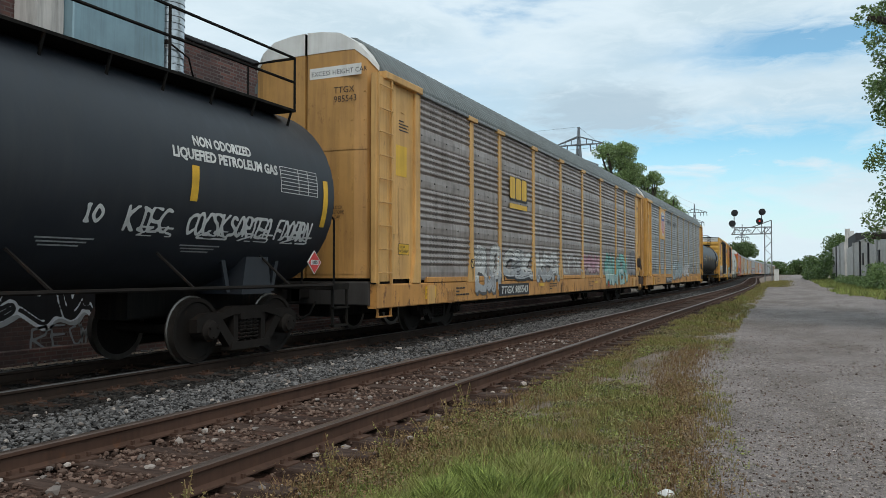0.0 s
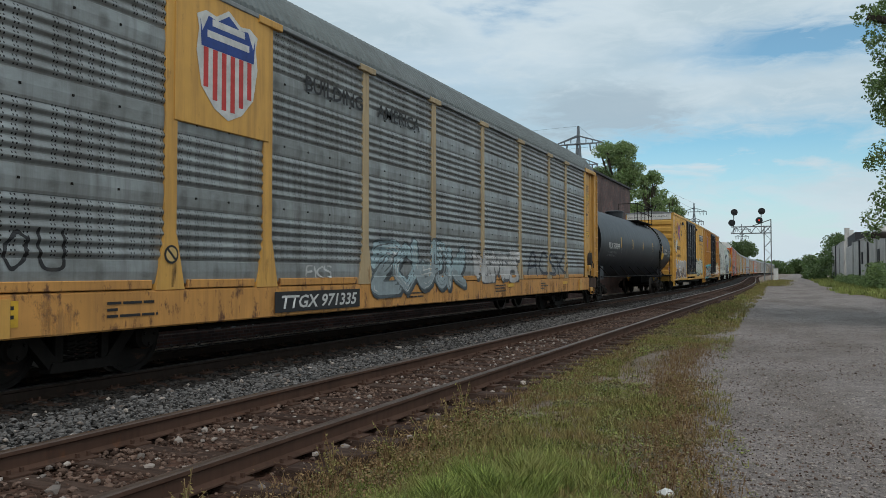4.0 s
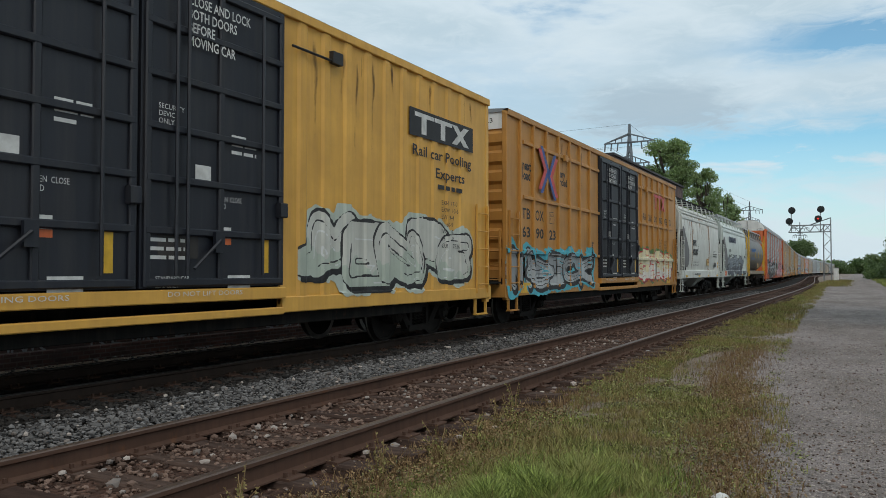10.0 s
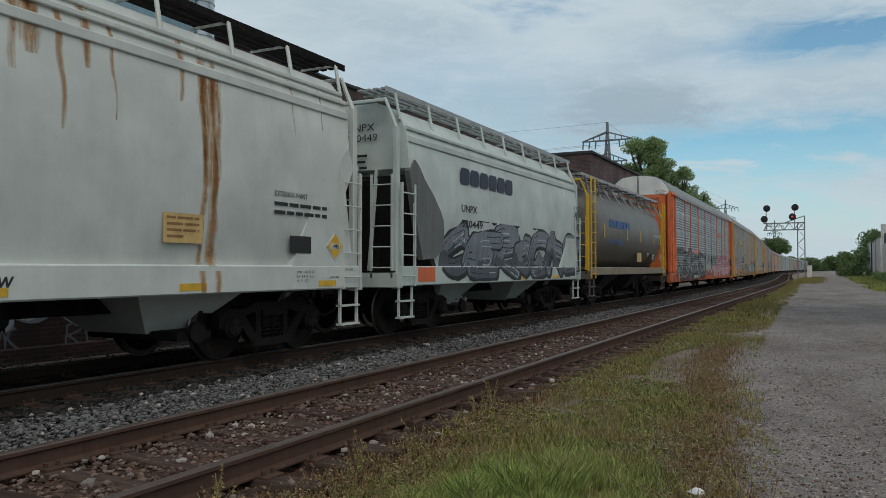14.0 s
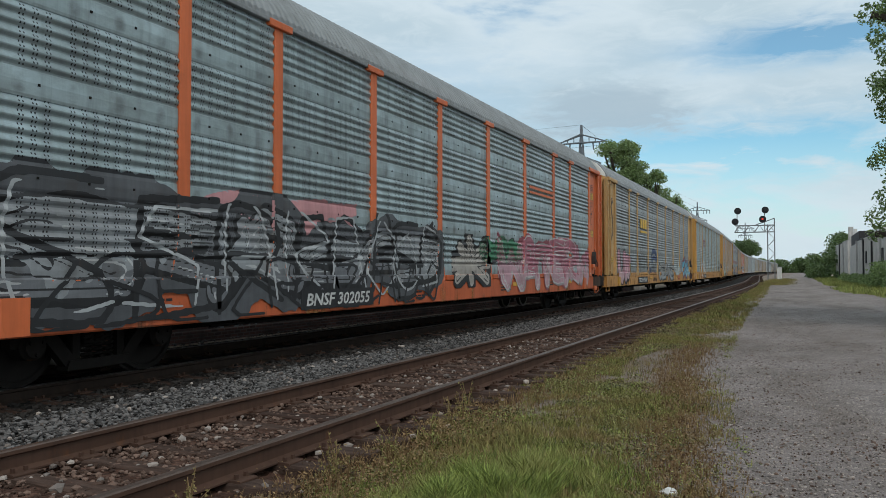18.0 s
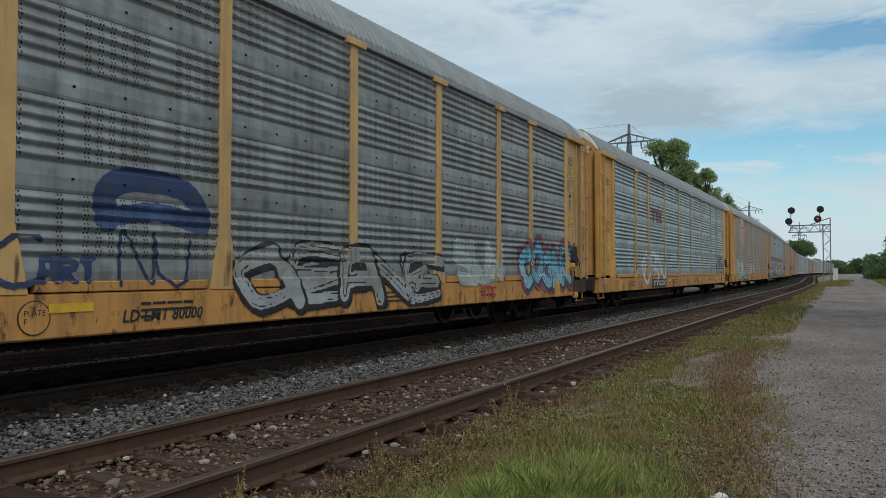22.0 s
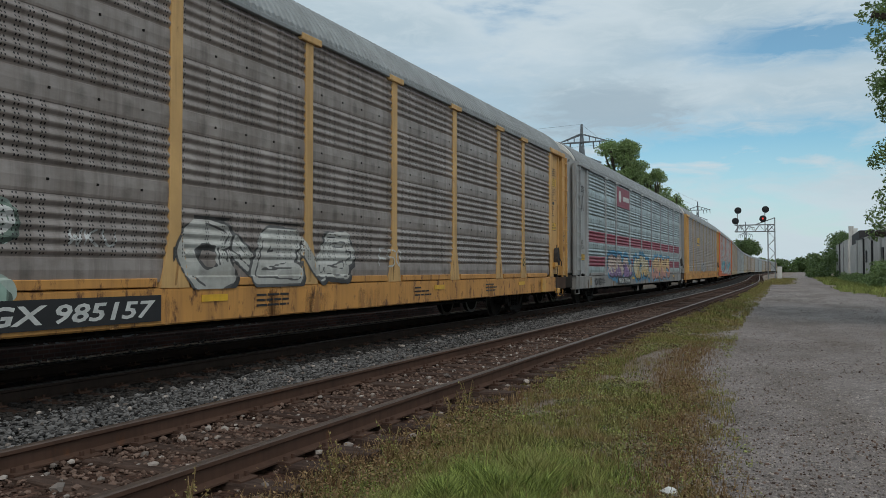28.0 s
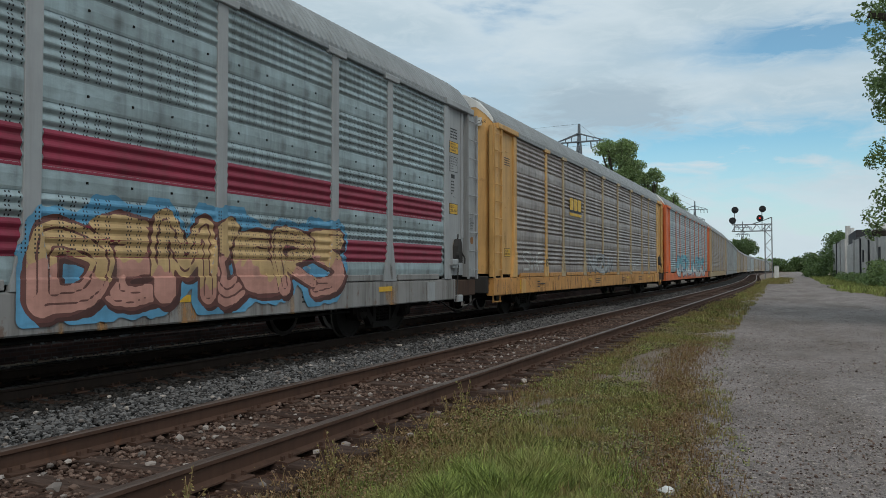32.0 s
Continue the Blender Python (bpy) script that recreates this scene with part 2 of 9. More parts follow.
def island_mat(name, ca, cb, cc=None, rough=0.9, patches=0.0, bump=0.0):
    """Joined small pieces: each island takes a tone of its own; patches: a second tone by place."""
    m, N, L, B = nodes_of(name)
    geo = N.new("ShaderNodeNewGeometry")
    r = ramp(N, L, geo.outputs["Random Per Island"], 0.0, 1.0, (*ca, 1), (*cb, 1))
    c = r.outputs[0]
    co = N.new("ShaderNodeTexCoord").outputs["Object"]
    if cc:
        n = noise_node(N, L, co, patches, 4)
        c = mixc(N, L, ramp(N, L, n.outputs[0], 0.42, 0.6).outputs[0], c, cc)
        v = ramp(N, L, geo.outputs["Random Per Island"], 0.0, 1.0, (0.6, 0.6, 0.6, 1), (1.35, 1.35, 1.35, 1))
        c = mixc(N, L, 0.7, c, v.outputs[0], "MULTIPLY")
    if bump:
        n = noise_node(N, L, co, 40, 4)
        bumped(N, L, B, n.outputs[0], bump, 0.01)
    L.new(c, B.inputs["Base Color"])
    B.inputs["Roughness"].default_value = rough
    if rough >= 0.89:
        B.inputs["Specular IOR Level"].default_value = 0.2
    return m


def leaf_mat(name, ca, cb):
    """Leaves: a glossy face, and light that comes through from behind."""
    m = island_mat(name, ca, cb, rough=0.5)
    N, L = m.node_tree.nodes, m.node_tree.links
    B = N["Principled BSDF"]
    tr = N.new("ShaderNodeBsdfTranslucent")
    L.new(mixc(N, L, 1.0, B.inputs["Base Color"].links[0].from_socket, (1.0, 1.1, 0.7), "MULTIPLY"), tr.inputs["Color"])
    mx = N.new("ShaderNodeMixShader")
    mx.inputs[0].default_value = 0.4
    L.new(B.outputs[0], mx.inputs[1])
    L.new(tr.outputs[0], mx.inputs[2])
    L.new(mx.outputs[0], N["Material Output"].inputs["Surface"])
    return m


def piece_mat(name, cols, rough=0.9, scale=9.0):
    """Single pieces: tone by the piece, grain within it."""
    m, N, L, B = nodes_of(name)
    co = N.new("ShaderNodeTexCoord").outputs["Object"]
    rnd = N.new("ShaderNodeObjectInfo").outputs["Random"]
    c = ramp(N, L, rnd, 0.0, 1.0, (*cols[0], 1), (*cols[1], 1)).outputs[0]
    n = noise_node(N, L, scaled(N, L, co, 1, 6, 6), scale / 3, 6, 0.7)
    c = mixc(N, L, ramp(N, L, n.outputs[0], 0.4, 0.7).outputs[0], c, cols[2])
    L.new(c, B.inputs["Base Color"])
    B.inputs["Roughness"].default_value = rough
    B.inputs["Specular IOR Level"].default_value = 0.12
    bumped(N, L, B, n.outputs[0], 0.5, 0.01)
    return m


def brick_mat(name):
    m, N, L, B = nodes_of(name)
    co = N.new("ShaderNodeTexCoord").outputs["Object"]
    sep = N.new("ShaderNodeSeparateXYZ"); L.new(co, sep.inputs[0])
    cmb = N.new("ShaderNodeCombineXYZ")
    L.new(math_node(N, L, "ADD", sep.outputs[0], sep.outputs[1]), cmb.inputs[0]); L.new(sep.outputs[2], cmb.inputs[1])
    bt = N.new("ShaderNodeTexBrick")
    bt.inputs["Scale"].default_value = 1.0
    bt.inputs["Brick Width"].default_value, bt.inputs["Row Height"].default_value = 0.215, 0.075
    bt.inputs["Mortar Size"].default_value = 0.011
    bt.inputs["Color1"].default_value, bt.inputs["Color2"].default_value = (0.17, 0.072, 0.058, 1), (0.055, 0.030, 0.030, 1)
    bt.inputs["Mortar"].default_value = (0.15, 0.125, 0.115, 1)
    L.new(cmb.outputs[0], bt.inputs["Vector"])
    n = noise_node(N, L, co, 0.7, 6)
    c = mixc(N, L, ramp(N, L, n.outputs[0], 0.4, 0.68).outputs[0], bt.outputs["Color"], (0.05, 0.035, 0.035))
    L.new(c, B.inputs["Base Color"])
    B.inputs["Roughness"].default_value = 0.9
    bumped(N, L, B, math_node(N, L, "SUBTRACT", 1.0, bt.outputs["Fac"]), 0.6, 0.01)
    return m


def plain(name, col, rough=0.5, metal=0.0, emit=0.0):
    m, N, L, B = nodes_of(name)
    co = N.new("ShaderNodeTexCoord").outputs["Object"]
    n = noise_node(N, L, co, 6, 4)
    c = mixc(N, L, ramp(N, L, n.outputs[0], 0.35, 0.7).outputs[0], col, tuple(x * 0.7 for x in col))
    L.new(c, B.inputs["Base Color"])
    B.inputs["Roughness"].default_value, B.inputs["Metallic"].default_value = rough, metal
    if emit:
        B.inputs["Emission Color"].default_value = (*col, 1)
        B.inputs["Emission Strength"].default_value = emit
    return m


M_GRAVEL = path_mat("gravel_path")
M_SOIL = ground_mat("dry_soil", ((0.13, 0.105, 0.075), (0.19, 0.155, 0.12), (0.08, 0.075, 0.04)), (0.5, 3.0, 30), bump=0.6)
# main bed kept near-black, the shade under the train put into its colour
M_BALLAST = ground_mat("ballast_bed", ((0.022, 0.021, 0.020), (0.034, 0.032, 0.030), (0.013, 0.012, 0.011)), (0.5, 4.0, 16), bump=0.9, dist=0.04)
# strip below the cars: brake dust and their shade painted near-black
M_UNDERTRAIN = ground_mat("undertrain_shade_ballast", ((0.009, 0.0085, 0.008), (0.014, 0.013, 0.012), (0.006, 0.0055, 0.005)), (0.5, 4.0, 16), bump=0.9, dist=0.04)
M_DIRTBAL = ground_mat("dirty_ballast", ((0.088, 0.047, 0.034), (0.118, 0.070, 0.053), (0.038, 0.022, 0.017)), (0.6, 4.0, 18), bump=0.9, dist=0.04)
M_STONE = island_mat("ballast_stone", (0.022, 0.021, 0.021), (0.205, 0.196, 0.192), rough=0.9, bump=0.3)
M_STONE2 = island_mat("brown_stone", (0.045, 0.027, 0.02), (0.21, 0.14, 0.11), rough=0.9, bump=0.3)
M_PEBBLE = island_mat("pebble", (0.12, 0.10, 0.09), (0.44, 0.38, 0.34), rough=0.9)
M_TIE = piece_mat("weathered_tie", ((0.055, 0.033, 0.026), (0.105, 0.07, 0.056), (0.03, 0.019, 0.015)))
M_RAILSIDE = paint("rusty_rail", (0.088, 0.050, 0.036), 0.8, 0.5, 0.5, grime=(0.04, 0.025, 0.02))
M_RAILDARK = paint("dark_brown_rail", (0.040, 0.027, 0.021), 0.8, 0.5, 0.35, grime=(0.02, 0.015, 0.013))
# brake-dust tone lowered further to put the train's shade into the stones
M_STONED = island_mat("dust_and_shade_stone", (0.008, 0.007, 0.0065), (0.055, 0.049, 0.045), rough=0.9, bump=0.3)
M_RAILTOP = plain("worn_rail_head", (0.22, 0.20, 0.19), 0.38, 0.9)
M_RAILTOP2 = plain("rusted_rail_head", (0.15, 0.105, 0.085), 0.45, 0.6)
M_GRASS = island_mat("grass_blades", (0.085, 0.095, 0.026), (0.31, 0.31, 0.105), (0.26, 0.195, 0.085), patches=1.3)
M_HERB = island_mat("herb_leaves", (0.05, 0.058, 0.018), (0.24, 0.235, 0.08), (0.20, 0.135, 0.07), rough=0.7, patches=1.7)
M_GREEN = island_mat("green_grass_blades", (0.085, 0.125, 0.022), (0.30, 0.36, 0.085), (0.25, 0.25, 0.075), rough=0.8, patches=2.2)
M_WEED = island_mat("dry_weeds", (0.12, 0.066, 0.032), (0.30, 0.205, 0.105), rough=0.9)
M_LEAF = leaf_mat("tree_leaves", (0.10, 0.15, 0.055), (0.33, 0.42, 0.20))
M_LEAF2 = leaf_mat("dark_leaves", (0.05, 0.085, 0.03), (0.15, 0.21, 0.085))
M_BARK = plain("bark", (0.09, 0.07, 0.055), 0.95)
M_BRICK = brick_mat("old_brick")
M_COPE = plain("dark_coping", (0.035, 0.033, 0.035), 0.8)
M_CONC = paint("stained_concrete", (0.55, 0.525, 0.50), 0.9, 0.6, 0.0, grime=(0.10, 0.095, 0.09))
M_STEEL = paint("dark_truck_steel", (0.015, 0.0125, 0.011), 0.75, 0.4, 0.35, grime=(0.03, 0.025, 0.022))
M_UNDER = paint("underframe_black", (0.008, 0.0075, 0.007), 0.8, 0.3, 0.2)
M_TREAD = plain("wheel_tread", (0.20, 0.185, 0.17), 0.35, 0.9)
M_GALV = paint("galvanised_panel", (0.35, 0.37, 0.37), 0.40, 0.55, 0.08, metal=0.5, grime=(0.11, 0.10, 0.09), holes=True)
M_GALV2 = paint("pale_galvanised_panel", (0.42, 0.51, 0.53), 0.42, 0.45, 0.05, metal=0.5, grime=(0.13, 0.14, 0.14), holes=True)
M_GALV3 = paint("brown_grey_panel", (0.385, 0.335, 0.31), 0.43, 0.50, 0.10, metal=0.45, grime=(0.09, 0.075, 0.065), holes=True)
M_ROOFD = paint("dark_roof_sheet", (0.145, 0.165, 0.165), 0.6, 0.35, 0.10, metal=0.2, grime=(0.09, 0.085, 0.08))
M_ROOF = paint("grey_roof_sheet", (0.28, 0.295, 0.30), 0.6, 0.35, 0.08, metal=0.3, grime=(0.14, 0.135, 0.13))
M_YELLOW = paint("rail_yellow", (0.63, 0.345, 0.08), 0.5, 0.45, 0.35, grime=(0.20, 0.10, 0.045))
M_YELLOW2 = paint("faded_yellow", (0.63, 0.365, 0.125), 0.55, 0.42, 0.35, grime=(0.17, 0.09, 0.04))
M_ORANGE = paint("safety_orange", (0.66, 0.15, 0.045), 0.5, 0.3, 0.12, grime=(0.20, 0.06, 0.03))
M_LTGREY = paint("light_grey_paint", (0.34, 0.35, 0.355), 0.5, 0.35, 0.1, grime=(0.16, 0.15, 0.14))
M_WHITE = paint("white_paint", (0.72, 0.71, 0.68), 0.5, 0.3, 0.08, grime=(0.30, 0.27, 0.23))
M_MAROON = paint("maroon_paint", (0.24, 0.018, 0.045), 0.5, 0.25, 0.05)
M_BLACK = paint("tank_black", (0.016, 0.020, 0.027), 0.46, 0.25, 0.0, grime=(0.05, 0.05, 0.05))
M_NAVY = paint("door_navy", (0.008, 0.010, 0.017), 0.5, 0.3, 0.05, grime=(0.06, 0.055, 0.05))
M_BOX1 = paint("boxcar_yellow", (0.64, 0.35, 0.065), 0.5, 0.28, 0.10, grime=(0.32, 0.17, 0.06))
M_BOX2 = paint("boxcar_ochre", (0.46, 0.215, 0.043), 0.5, 0.28, 0.12, grime=(0.23, 0.11, 0.04))
M_HOPW = paint("hopper_white", (0.58, 0.595, 0.555), 0.5, 0.12, 0.05, grime=(0.32, 0.29, 0.24))
M_HOPB = paint("hopper_pale_grey", (0.52, 0.57, 0.535), 0.45, 0.12, 0.03, grime=(0.24, 0.24, 0.22))
M_HOPD = paint("hopper_dusty_grey", (0.13, 0.115, 0.10), 0.40, 0.4, 0.06, grime=(0.12, 0.10, 0.085))
M_SILL = paint("rust_stained_sill", (0.56, 0.27, 0.07), 0.6, 0.45, 1.0, grime=(0.15, 0.075, 0.04))
M_SILLO = paint("stained_orange_sill", (0.55, 0.115, 0.035), 0.6, 0.3, 0.7, grime=(0.12, 0.04, 0.028))
M_SILLG = paint("stained_grey_sill", (0.26, 0.25, 0.24), 0.65, 0.7, 0.7, grime=(0.06, 0.05, 0.042))
# rusty door yellow, darkened further for the shade on the end faces
M_DOORY = paint("rusty_shaded_yellow_door", (0.48, 0.255, 0.075), 0.55, 0.55, 0.5, grime=(0.17, 0.085, 0.04))
M_BEIGE = paint("faded_beige_trim", (0.44, 0.33, 0.19), 0.6, 0.5, 0.4, grime=(0.14, 0.10, 0.07))
M_BEIGE2 = paint("pale_yellow_trim", (0.57, 0.35, 0.14), 0.6, 0.45, 0.4, grime=(0.16, 0.10, 0.055))
M_TAN = paint("dusty_tan_sill", (0.27, 0.22, 0.16), 0.7, 0.5, 0.4, grime=(0.10, 0.075, 0.055))
# grey for the slope-sheet recess, shade included in the colour
M_RECESS = paint("recess_shade_grey", (0.155, 0.155, 0.155), 0.7, 0.4, 0.1, grime=(0.07, 0.065, 0.06))
M_RUSTY = paint("rust_browned_steel", (0.085, 0.055, 0.042), 0.8, 0.5, 0.6, grime=(0.04, 0.03, 0.025))
# dark grey of dusty fittings; also puts shade into the slope sheets
M_DUST_SHADE = paint("dust_and_shade_grey", (0.055, 0.052, 0.05), 0.85, 0.5, 0.2, grime=(0.025, 0.022, 0.02))
M_CHYEL = paint("bright_yellow", (0.72, 0.43, 0.03), 0.5, 0.25, 0.05)
M_TEXTW = plain("white_lettering", (0.62, 0.62, 0.60), 0.6)
M_TEXTK = plain("black_lettering", (0.018, 0.018, 0.02), 0.6)
M_STRIPE = plain("yellow_reflector", (0.72, 0.42, 0.03), 0.5)
M_BLUE = plain("emblem_blue", (0.022, 0.06, 0.26), 0.5)
M_RED = plain("emblem_red", (0.55, 0.045, 0.04), 0.5)
M_BLUEK = plain("dark_emblem_blue", (0.012, 0.020, 0.05), 0.5)
M_RUSTSTREAK = plain("rust_streak", (0.30, 0.145, 0.06), 0.8)

# ---------------------------------------------------------------- geometry helpers


class G:
    """Vertices and faces of one part."""

    def __init__(self):
        self.v, self.f = [], []

    def box(self, x0, x1, y0, y1, z0, z1):
        n = len(self.v)
        self.v += [(x, y, z) for z in (z0, z1) for x, y in ((x0, y0), (x1, y0), (x1, y1), (x0, y1))]
        self.f += [tuple(n + i for i in q) for q in ((3, 2, 1, 0), (4, 5, 6, 7), (0, 1, 5, 4), (1, 2, 6, 5), (2, 3, 7, 6), (3, 0, 4, 7))]
        return self

    def bev(self, x0, x1, y0, y1, z0, z1, b=0.01, axis=1):
        """A bar along an axis with chamfered long edges."""
        lo, hi = ((x0, y0, z0), (x1, y1, z1))
        i, j = [k for k in range(3) if k != axis]
        a0, a1, c0, c1 = lo[i], hi[i], lo[j], hi[j]
        prof = [(a0 + b, c0), (a1 - b, c0), (a1, c0 + b), (a1, c1 - b), (a1 - b, c1), (a0 + b, c1), (a0, c1 - b), (a0, c0 + b)]
        n = len(self.v)
        for e in (lo[axis], hi[axis]):
            for p, q in prof:
                w = [0, 0, 0]
                w[axis], w[i], w[j] = e, p, q
                self.v.append(tuple(w))
        k = len(prof)
        flip = axis == 1
        for s in range(k):
            q = (n + s, n + (s + 1) % k, n + k + (s + 1) % k, n + k + s)
            self.f.append(q[::-1] if flip else q)
        a, c = tuple(range(n, n + k)), tuple(range(n + k, n + 2 * k))
        self.f += [a if flip else a[::-1], c[::-1] if flip else c]
        return self

    def loft(self, rings, cap=True, close=True):
        n, k = len(self.v), len(rings[0])
        for r in rings:
            self.v += [tuple(p) for p in r]
        for i in range(len(rings) - 1):
            for s in range(k if close else k - 1):
                t = (s + 1) % k
                self.f.append((n + i * k + s, n + i * k + t, n + (i + 1) * k + t, n + (i + 1) * k + s))
        if cap:
            self.f.append(tuple(range(n + k - 1, n - 1, -1)))
            self.f.append(tuple(range(n + (len(rings) - 1) * k, n + len(rings) * k)))
        return self

    def prism(self, prof, y0, y1):
        """An (x, z) outline pushed along y."""
        return self.loft([[(x, y0, z) for x, z in prof], [(x, y1, z) for x, z in prof]])

    def slab(self, outline, x0, x1):
        """A (y, z) outline pushed along x."""
        return self.loft([[(x0, y, z) for y, z in outline], [(x1, y, z) for y, z in outline]])

    def tube(self, pts, r, k=6):
        rings = []
        pts = [Vector(p) for p in pts]
        for i, p in enumerate(pts):
            d = (pts[min(i + 1, len(pts) - 1)] - pts[max(i - 1, 0)]).normalized()
            a = d.orthogonal().normalized() if i == 0 else (a - a.dot(d) * d).normalized()
            b = d.cross(a)
            rings.append([p + r * (math.cos(t) * a + math.sin(t) * b) for t in (2 * math.pi * j / k for j in range(k))])
        return self.loft(rings)

    def disc(self, x0, x1, y, z, r, k=20):
        """A short cylinder along x."""
        o = [(y + r * math.cos(2 * math.pi * i / k), z + r * math.sin(2 * math.pi * i / k)) for i in range(k)]
        return self.slab(o, x0, x1)

    def revolve_x(self, prof, k=28):
        """(x, r) turned round the x axis."""
        rings = [[(x, r * math.cos(2 * math.pi * i / k), r * math.sin(2 * math.pi * i / k)) for i in range(k)] for x, r in prof]
        return self.loft(rings)

    def add(self, other, off=(0, 0, 0)):
        n = len(self.v)
        self.v += [(x + off[0], y + off[1], z + off[2]) for x, y, z in other.v]
        self.f += [tuple(n + i for i in q) for q in other.f]
        return self

    def mesh(self, name, smooth=False):
        me = bpy.data.meshes.new(name)
        me.from_pydata(self.v, [], self.f)
        me.update()
        bm = bmesh.new()
        bm.from_mesh(me)
        bmesh.ops.recalc_face_normals(bm, faces=bm.faces)
        bm.to_mesh(me)
        bm.free()
        if smooth:
            me.shade_smooth()
            try:
                me.set_sharp_from_angle(angle=radians(38))
            except AttributeError:
                pass
        return me


MESHES = {}


def part(name, geo, material, parent, label="", key=None, smooth=False, kind="", at=None):
    """One mesh object under a thing; alike parts share their mesh by key."""
    if key is not None and key in MESHES:
        me = MESHES[key]
    else:
        me = geo.mesh(name, smooth) if isinstance(geo, G) else geo
        me.materials.append(material)
        if key is not None:
            MESHES[key] = me
    ob = new(name, me)
    ob.material_slots[0].link = "OBJECT"
    ob.material_slots[0].material = material
    if parent is not None:
        ob.parent = parent
    if at is not None:
        ob.matrix_basis = at
    if label or kind:
        tagged(ob, label, kind=kind)
    return ob


def thing(name, label, category, group="", m=None):
    ob = new(name)
    ob.empty_display_size = 0.3
    tagged(ob, label, category, group)
    if m is not None:
        ob.matrix_world = m
    return ob


def mesh_of(name, verts, faces, material, smooth=False):
    me = bpy.data.meshes.new(name)
    me.from_pydata(verts, [], faces)
    me.update()
    me.materials.append(material)
    if smooth:
        me.shade_smooth()
    return me


# ---------------------------------------------------------------- the line of the tracks
MAIN_X, NEAR_X = -8.48, -4.36
TURNS = ((0, 0.0), (45, 0.0), (112, -2.6), (170, -2.6), (300, 0.0), (380, 0.4), (900, 0.4))
S_ARR = np.arange(-60.0, 901.0, 1.0)
H_ARR = np.radians(np.interp(S_ARR, [a for a, b in TURNS], [b for a, b in TURNS]))
X_ARR = np.concatenate([[0], np.cumsum(np.sin(H_ARR[:-1]))])
Y_ARR = -60.0 + np.concatenate([[0], np.cumsum(np.cos(H_ARR[:-1]))])


def on_line(s, off):
    """Place at arc length s on the line whose straight part runs at x = off."""
    a = float(np.interp(s, S_ARR, H_ARR))
    x = float(np.interp(s, S_ARR, X_ARR))
    y = float(np.interp(s, S_ARR, Y_ARR))
    return x + off * math.cos(a), y - off * math.sin(a), a


def build_rail(off, name):
    prof = [(-0.068, 0.0), (0.068, 0.0), (0.068, 0.012), (0.012, 0.032), (0.012, 0.118), (0.036, 0.132), (0.036, 0.158),
            (0.028, 0.168), (-0.028, 0.168), (-0.036, 0.158), (-0.036, 0.132), (-0.012, 0.118), (-0.012, 0.032), (-0.068, 0.012)]
    ss = [-12] + list(range(0, 46, 15)) + list(range(50, 320, 6)) + [380, 500, 640, 800]
    rings = []
    for s in ss:
        x, y, a = on_line(s, off)
        rings.append([(x + px * math.cos(a), y - px * math.sin(a), RT - 0.168 + pz) for px, pz in prof])
    g = G().loft(rings)
    me = g.mesh("rail", True)
    me.materials.append(M_RAILDARK if off < -6 else M_RAILSIDE)
    me.materials.append(M_RAILTOP if off < -6 else M_RAILTOP2)
    for p in me.polygons:
        if p.normal.z > 0.5 and p.center.z > RT - 0.02:
            p.material_index = 1
    ob = new(name, me)
    return tagged(ob, "rusty steel rail with a bright worn head on wooden ties", "rail", "rails of the two tracks", "structure")


for c in (MAIN_X, NEAR_X):
    for side in (-0.7535, 0.7535):
        build_rail(c + side, "rail")


def strip(rows, name, material, z):
    """A ground sheet between two lines of (x, y), rows of (x0, x1, y)."""
    v, f = [], []
    for i, (x0, x1, y) in enumerate(rows):
        v += [(x0, y, z), (x1, y, z)]
        if i:
            f.append((2 * i - 2, 2 * i - 1, 2 * i + 1, 2 * i))
    return new(name, mesh_of(name, v, f, material))


def edge_x(y):
    """Where the grass verge meets the gravel."""
    return float(np.interp(y, (0, 3, 5, 8, 13, 25, 50, 90), (-0.05, -0.25, -0.45, -0.95, -1.45, -1.95, -2.3, -3.4)))


def right_edge(y):
    """Where the gravel ends against the rough grass by the warehouses."""
    return float(np.interp(y, (0, 25, 40, 52, 60, 130, 240), (9.0, 6.5, 5.0, 3.9, 2.7, 2.5, 2.2)))


def build_ground():
    # one wide sheet to the horizon, finer near the walkway
    xs = [-1500, -400, -120, -40, -16] + [x * 0.5 for x in range(-24, 25)] + [16, 40, 120, 400, 1500]
    ys = [-200, -40, -10, 0] + [y * 0.5 for y in range(2, 60)] + list(range(30, 90, 2)) + [92, 96, 100, 106, 112, 120, 130, 140, 160, 180, 200, 220, 240, 400, 900, 3000]
    v, f = [], []
    for y in ys:
        for x in xs:
            z = 0.02 * noise.noise(Vector((x * 0.7, y * 0.7, 3))) if abs(x) < 12 and y < 90 else 0.0
            if -11.6 < x < -2.9:
                z = -0.05
            v.append((x, y, z - 0.004))
    w = len(xs)
    for j in range(len(ys) - 1):
        for i in range(w - 1):
            f.append((j * w + i, j * w + i + 1, (j + 1) * w + i + 1, (j + 1) * w + i))
    me = mesh_of("ground", v, f, M_GRAVEL, True)
    soil = me.attributes.new("soil", "FLOAT", "POINT")
    for k, (x, y, z) in enumerate(v):
        soil.data[k].value = max(-1.5, min(1.5, max(edge_x(y) - 0.1 - x, (x - right_edge(y)) * 0.8) * 1.3)) if y < 240 else (0.5 if x < -2.5 or x > 3 else -1.0)
    ob = new("ground", me)
    tagged(ob, "worn gravel and broken asphalt track beside the railway", "ground", kind="structure")


build_ground()


